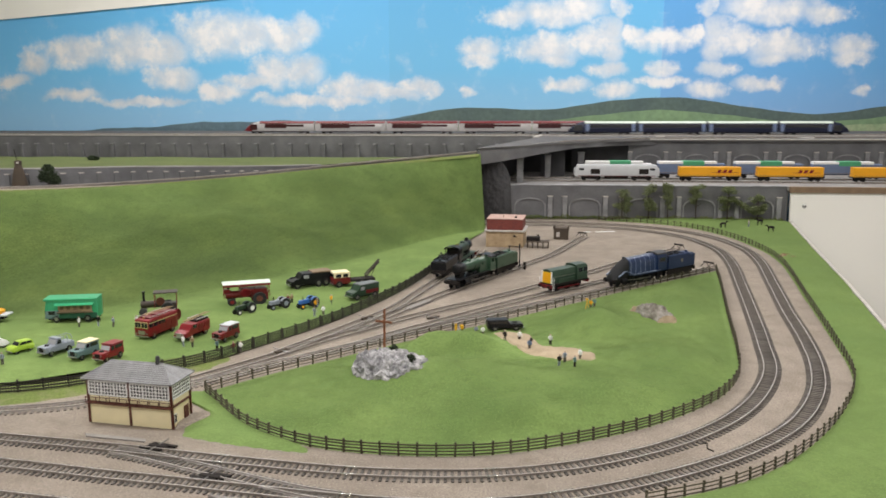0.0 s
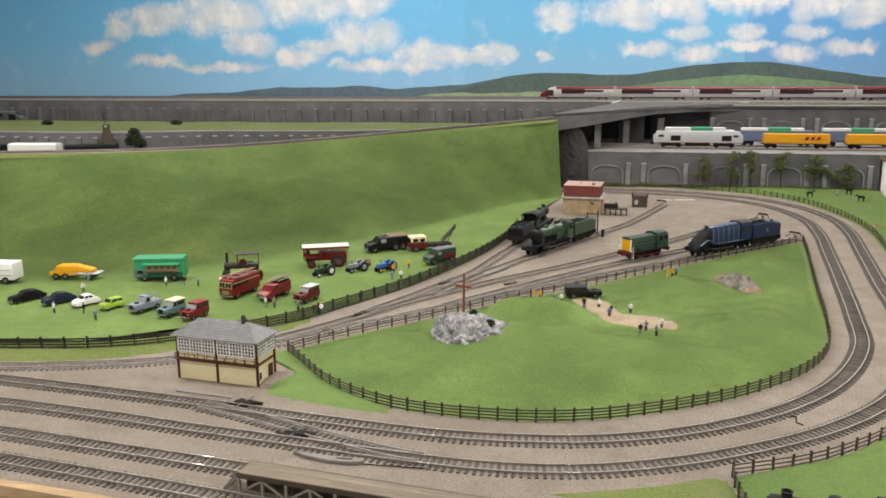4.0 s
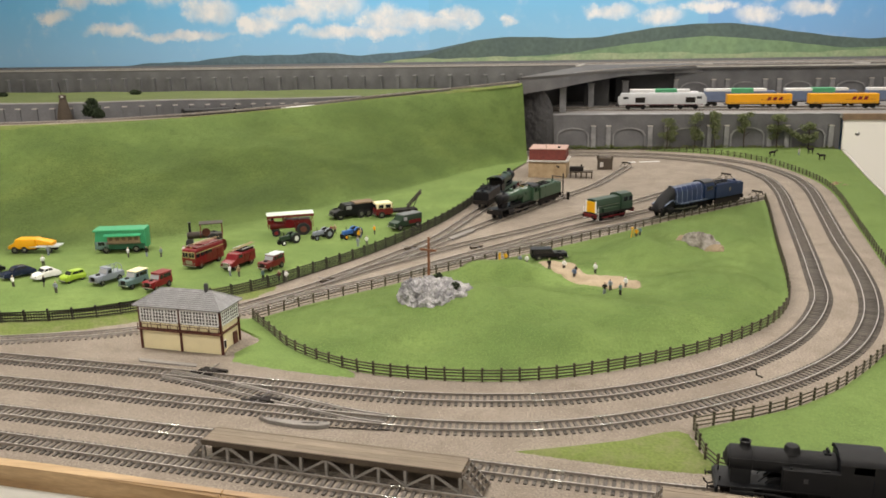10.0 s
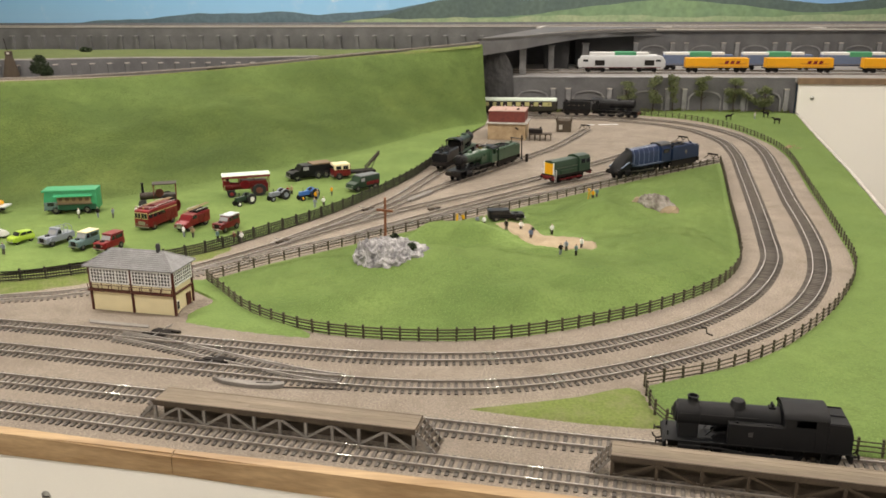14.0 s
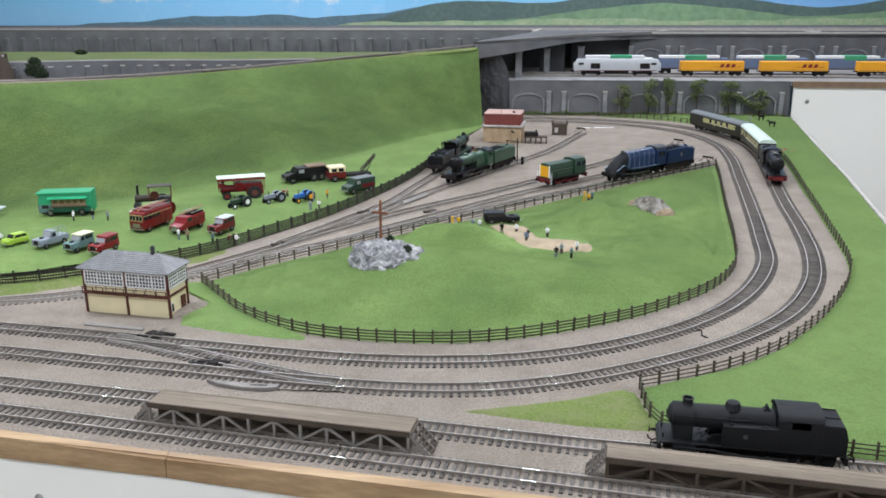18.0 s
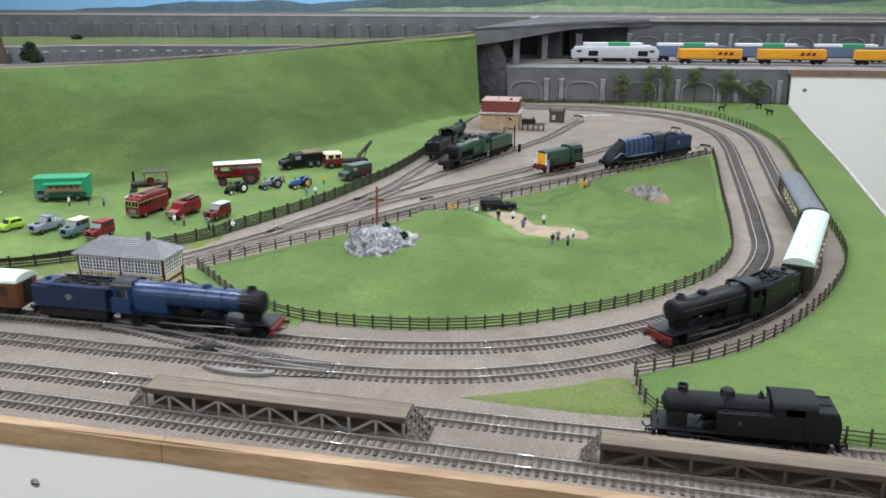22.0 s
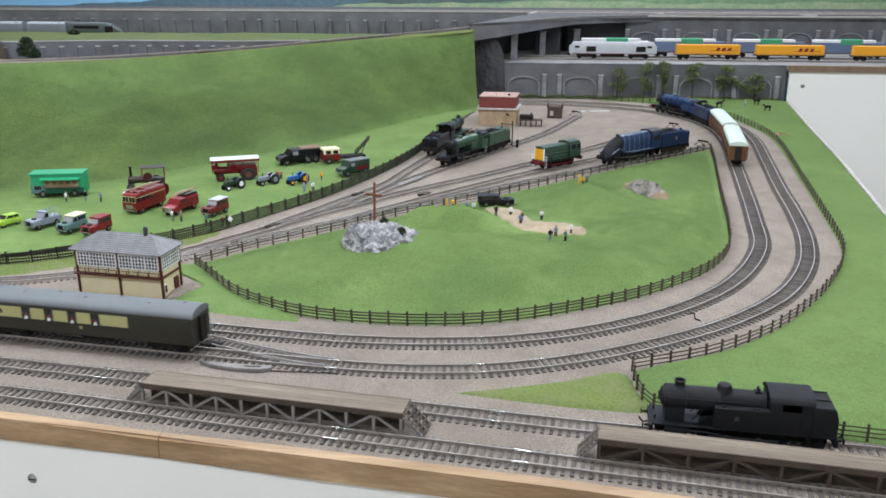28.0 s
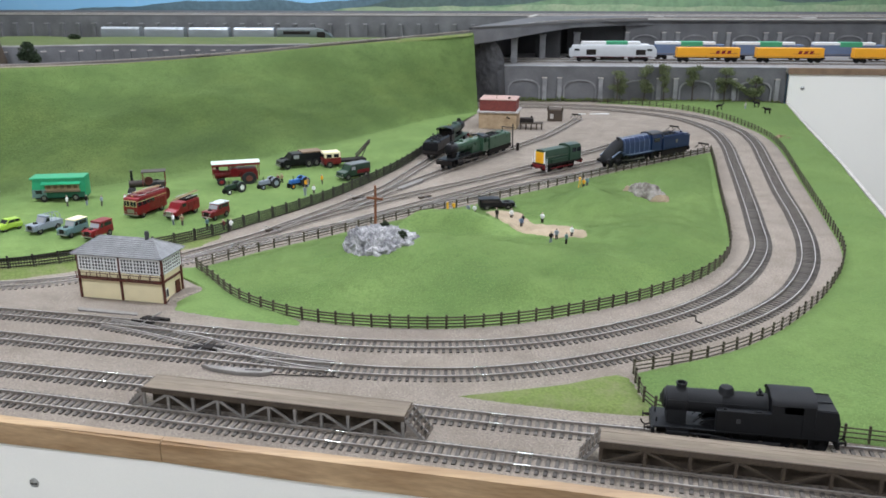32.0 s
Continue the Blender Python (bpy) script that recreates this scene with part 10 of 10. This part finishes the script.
def wall_trees():
    for i, (x, h, wd, kind) in enumerate(((0.318, 0.097, 0.038, 0), (0.3965, 0.109, 0.036, 0), (0.453, 0.114, 0.036, 0), (0.535, 0.113, 0.038, 0), (0.626, 0.107, 0.040, 0), (0.713, 0.085, 0.032, 0))):
        t = thing("tree", "slender model tree against the arcade wall", "tree", "trees by the wall", pose(x, 2.552, 0, 0, 0, 40 * i))
        bm = BM()
        rng = random.Random(i)
        tube(bm, [(0, 0, -0.002), (0.001, 0.001, h * 0.35), (-0.001, 0, h * 0.7), (0.0005, 0, h * 0.95)], [0.0026, 0.002, 0.0013, 0.0004], 7)
        for j in range(7):
            a, z = rng.uniform(0, 6.28), h * rng.uniform(0.35, 0.85)
            tube(bm, [(0, 0, z), (wd * 0.4 * math.cos(a), wd * 0.4 * math.sin(a), z + 0.012)], [0.0011, 0.0004], 5)
        part("trunk", bm, BARK, t)
        blobs = [(rng.uniform(-wd, wd) * 0.5, rng.uniform(-wd, wd) * 0.25, h * rng.uniform(0.32, 0.95), wd * rng.uniform(0.22, 0.5), wd * 0.3, 0.008) for j in range(13)]
        foliage(t, "crown", blobs, 1700, 0.0024, LEAF, i)
    t = thing("fallen_tree", "leaning leafy branch between the wall trees", "tree", m=pose(0.666, 2.556, 0.048, 0, 32, 0))
    bm = BM()
    tube(bm, [(-0.04, 0, 0), (0.0, 0, 0.002), (0.045, 0, 0)], [0.0018, 0.0014, 0.0006], 6)
    part("branch", bm, BARK, t)
    foliage(t, "crown", [(x, 0, 0.002, 0.014, 0.010, 0.009) for x in (-0.03, -0.012, 0.006, 0.024, 0.04)], 900, 0.0028, LEAF, 77)
    # ivy and weeds along the foot of the wall
    t = thing("weeds", "olive weeds along the foot of the arcade wall", "weeds", kind="stuff")
    foliage(t, "weed_tuft", [(0.02 + 0.027 * i, 2.571, 0.003 + 0.002 * (i % 3), 0.017, 0.006, 0.005 + 0.003 * (i % 4 == 1)) for i in range(29)], 4200, 0.0024, GRASS_DRY, 9)
    # bush and dark tower on the ledge
    t = thing("bush", "dark round bush on the embankment ledge", "bush", m=pose(-1.10, 1.925, 0.16))
    bm = BM()
    tube(bm, [(0, 0, 0), (0.001, 0, 0.02), (0, 0, 0.035)], [0.003, 0.002, 0.001], 6)
    part("trunk", bm, BARK, t)
    foliage(t, "crown", [(0, 0, 0.030, 0.020, 0.016, 0.018), (-0.012, 0, 0.022, 0.012, 0.012, 0.012), (0.014, 0, 0.016, 0.014, 0.012, 0.014), (0.0, 0, 0.045, 0.011, 0.01, 0.008)], 2200, 0.0028, LEAF_D, 5)
    t = thing("stone_tower", "dark brown tapering stone tower on the ledge", "tower", m=pose(-1.172, 1.925, 0.165))
    bm = BM()
    lathe(bm, [(0.019, -0.01), (0.0165, 0.008), (0.011, 0.034), (0.0078, 0.047), (0.0085, 0.048), (0.0085, 0.056), (0.005, 0.057), (0.004, 0.052)], 0, 0, 0, "z", 14)
    part("shaft", bm, TIMBER_D, t)
    bm = BM()
    bx(bm, 0.001, 0.006, -0.0095, -0.007, 0.050, 0.0545)
    part("window", bm, PALE, t)
    bm = BM()
    tube(bm, [(-0.002, 0, 0.055), (-0.007, 0, 0.085)], 0.0008, 5)
    part("mast", bm, UNDER, t)
    for x, y, z in ((-1.62, 2.35, 0.19), (-1.23, 2.4, 0.19), (-0.66, 2.55, 0.16), (-1.42, 1.96, 0.17)):
        t = thing("shrub", "low dark shrub on the upland grass", "shrub", "upland shrubs", pose(x, y, z - 0.004))
        foliage(t, "crown", [(0, 0, 0.006, 0.018, 0.01, 0.007)], 500, 0.003, LEAF_D, int(abs(x) * 100))


def oval_scenery():
    z = mound_z(-0.170, 1.078) + 0.002
    rock("rock_outcrop", -0.161, 1.032, mound_z(-0.161, 1.032) - 0.003, 0.050, 0.040, 0.0165, 3.1, "grey limestone outcrop at the foot of the telegraph pole", 0.42)
    rock("rock_outcrop", 0.233, 1.402, mound_z(0.233, 1.402) - 0.003, 0.027, 0.028, 0.0150, 7.7, "pale weathered limestone outcrop on the grass mound", 0.2, ROCK_T)
    for x, y, s, sd in ((0.214, 1.422, 0.018, 1.3), (0.250, 1.372, 0.016, 4.4)):
        rock("rock_outcrop", x, y, mound_z(x, y) - 0.004, s, s * 1.1, 0.009, sd, "brownish earth bank beside the limestone outcrop", 0, SAND)
    zt = z + 0.012
    t = thing("telegraph_pole", "red-brown telegraph pole with one crossarm on the rocks", "telegraph pole", m=pose(-0.170, 1.078, 0, 0, 1.0, -15))
    bm = BM()
    tube(bm, [(0, 0, z), (0, 0, 0.096)], [0.0019, 0.0015], 10)
    part("pole", bm, POLEW, t)
    bm = BM()
    bx(bm, -0.0115, 0.0115, -0.0028, -0.0010, 0.0775, 0.0805, 0.0003)
    part("crossarm", bm, POLEW, t)
    for k in (-0.009, -0.004, 0.004, 0.009):
        bm = BM()
        lathe(bm, [(0.0005, 0), (0.0007, 0.0014), (0.0003, 0.0022)], k, -0.002, 0.0805, "z", 8)
        part("insulator", bm, PALE, t)
    for x, y, up in ((-0.152, 1.045, 0.012), (-0.128, 1.030, 0.005)):
        t = thing("shrub", "small dark conifer shrub on the rocks", "shrub", "rock shrubs", pose(x, y, mound_z(x, y) + up))
        foliage(t, "crown", [(0, 0, 0.003, 0.0055, 0.005, 0.0055)], 320, 0.0018, LEAF_D, int(abs(x) * 1000))
    # dig with sandy soil
    p = Way([(-0.03, 1.285), (-0.005, 1.225), (0.03, 1.185), (0.07, 1.168), (0.108, 1.155), (0.112, 1.185), (0.085, 1.215), (0.045, 1.225), (0.03, 1.27), (0.0, 1.30), (-0.03, 1.285)])
    pts = p.even(90)[:-1, :2]
    c = np.array([0.035, 1.212])
    rows = []
    for i, r in enumerate(np.linspace(1.05, 0, 12)):
        q = c + (pts - c) * r
        zz = np.array([mound_z(a, b) for a, b in q]) + (0.0022 if i else -0.0005) + fbm(q[:, 0], q[:, 1], 45.0) * 0.0018 * (i > 0)
        rows.append(np.column_stack([q, zz]))
    n = len(pts)
    f = [(i * n + j, i * n + (j + 1) % n, (i + 1) * n + (j + 1) % n, (i + 1) * n + j) for i in range(11) for j in range(n)]
    tagged(mesh_np("sand_patch", np.concatenate(rows), f, SAND), "sandy bare earth dug out of the grass mound", "earth", kind="structure")
    t = off_roader("black off-road pick-up parked beside the dig", BLACK, BLACK, 0.050)
    t.matrix_world = pose(-0.014, 1.316, mound_z(-0.014, 1.316), 0, 0, 12) @ Matrix.Diagonal((1.12, 1, 0.74, 1))
    for x, y, col, lab in ((-0.056, 1.255, GREYB, "grey plain figurine beside the dig"), (-0.046, 1.262, WHITEP, "white plain figurine beside the dig"), (-0.078, 1.262, YELLOW, "yellow plain figurine beside the fence"), (-0.012, 1.228, UNDER, "dark plain figurine in the dig"), (0.010, 1.248, WHITEP, "white plain figurine in the dig"),
                           (0.024, 1.205, BLUEP, "blue plain figurine in the dig"), (0.026, 1.212, UNDER, "dark plain figurine in the dig"), (0.056, 1.245, WHITEP, "white plain figurine on the mound"), (0.064, 1.135, UNDER, "dark plain figurine at the dig edge"), (0.072, 1.147, GREYB, "grey plain figurine at the dig edge"),
                           (0.084, 1.122, TEAL, "teal plain figurine at the dig edge"), (0.094, 1.16, WHITEP, "pale plain figurine at the dig edge"), (0.129, 1.40, ORANGE, "orange plain figurine by a tripod"), (0.134, 1.392, TEAL, "teal plain figurine by a tripod")):
        figure(x, y, mound_z(x, y) - 0.001, col, lab)
    t = thing("survey_tripod", "yellow survey tripod on the mound", "tripod", m=pose(0.122, 1.398, mound_z(0.122, 1.398)))
    for a in (0, 120, 240):
        bm = BM()
        tube(bm, [(0.004 * math.cos(radians(a)), 0.004 * math.sin(radians(a)), -0.001), (0, 0, 0.016)], 0.0005, 5)
        part("leg", bm, YELLOW, t)
    bm = BM()
    bx(bm, -0.002, 0.002, -0.001, 0.001, 0.016, 0.019)
    part("head", bm, YELLOW, t)
    bm = BM()
    bx(bm, -0.0015, 0.0015, -0.0008, 0.0008, 0, 0.016)
    ob = part("marker_board", bm, YELLOW)
    ob.matrix_world = pose(-0.088, 1.27, mound_z(-0.088, 1.27) - 0.0005, 0, 0, 40)
    tagged(ob, "small yellow marker board by the fence", "marker")


def animal(x, y, z, deg, m, label, s=1.0):
    t = thing("horse", label, "horse", "horses in the paddock", pose(x, y, z, 0, 0, deg) @ Matrix.Diagonal((0.95, 1, 0.74, 1)))
    bm = BM()
    ball(bm, 0, 0, 0.0175 * s, 0.0042 * s, 1.0, 10, 2.1)
    part("body", bm, m, t, smooth=True)
    for lx in (-0.0062, 0.0062):
        for ly in (-0.002, 0.002):
            bm = BM()
            tube(bm, [(lx * s, ly * s, 0.0165 * s), (lx * 1.05 * s, ly * s, 0.008 * s), (lx * s, ly * s, 0)], [0.0014 * s, 0.0009 * s, 0.0008 * s], 6)
            part("leg", bm, m, t)
    bm = BM()
    tube(bm, [(0.007 * s, 0, 0.018 * s), (0.0115 * s, 0, 0.0245 * s)], [0.0026 * s, 0.0016 * s], 7)
    part("neck", bm, m, t)
    bm = BM()
    tube(bm, [(0.0105 * s, 0, 0.025 * s), (0.0165 * s, 0, 0.0215 * s)], [0.0018 * s, 0.0011 * s], 7)
    part("head", bm, m, t)
    bm = BM()
    tube(bm, [(-0.0085 * s, 0, 0.019 * s), (-0.0105 * s, 0, 0.012 * s)], [0.0010 * s, 0.0004 * s], 5)
    part("tail", bm, m, t)


PLANK = mat("platform_plank", (0.245, 0.200, 0.152), 0.85, col2=(0.175, 0.140, 0.103), scale=70, fine=700, bump=0.35, rand=0.12)
grain(PLANK, 0.1)


def small_things():
    signal_box()
    water_tower()
    water_crane(0.012, 1.822)
    yard_bits()
    platform("timber_platform", "long weathered timber platform with trussed face between the tracks", -0.3045, 0.6455, -0.0755, 0.611, 0.0245, panels=5)
    # second truss: its shade is put into the dark post and brace colour
    platform("timber_platform", "second weathered timber platform before the tank engine", 0.076, 0.585, 0.40, 0.5365, 0.0208, panels=5, right_ramp=False, ramp=0.016, brace=TIMBER_D)
    wall_trees()
    oval_scenery()
    for x, y, d, m, lab in ((0.575, 2.385, 20, UNDER, "dark horse grazing in the paddock"), (0.690, 2.445, 200, UNDER, "dark brown horse near the white panel"), (0.686, 2.325, 190, UNDER, "dark horse near the board edge")):
        animal(x, y, 0.006, d, m, lab, 1.05)
    figure(0.648, 2.40, 0.006, PALE, "pale plain figurine in the paddock", h=0.023)
    screw(-0.391, 0.6105, -0.054, 0.0048, "round steel screw head in the front fascia")
    screw(0.845, 2.555, 0.047, 0.006, "steel screw head in the white fascia panel")
    for x, y in ((0.625, 1.99), (0.632, 1.96), (0.615, 1.975)):
        t = thing("weeds", "dry weed tuft beside the fence", "weeds", kind="stuff")
        foliage(t, "weed_tuft", [(x, y, 0.004, 0.012, 0.008, 0.004)], 120, 0.004, SANDST, int(x * 1000))


# ---- build ----
room()
baseboard()
bank()
oval()
lawn()
walls()
high_level()
far_walls()
backscene()
lay_tracks()
fences()
static_stock()
STOCK = moving_stock()
show_field()
small_things()
for _t, _m in SLEEPERS:
    _o = link("sleeper", SLEEPER_MESH, _t)
    _o.matrix_world = _m
motions()
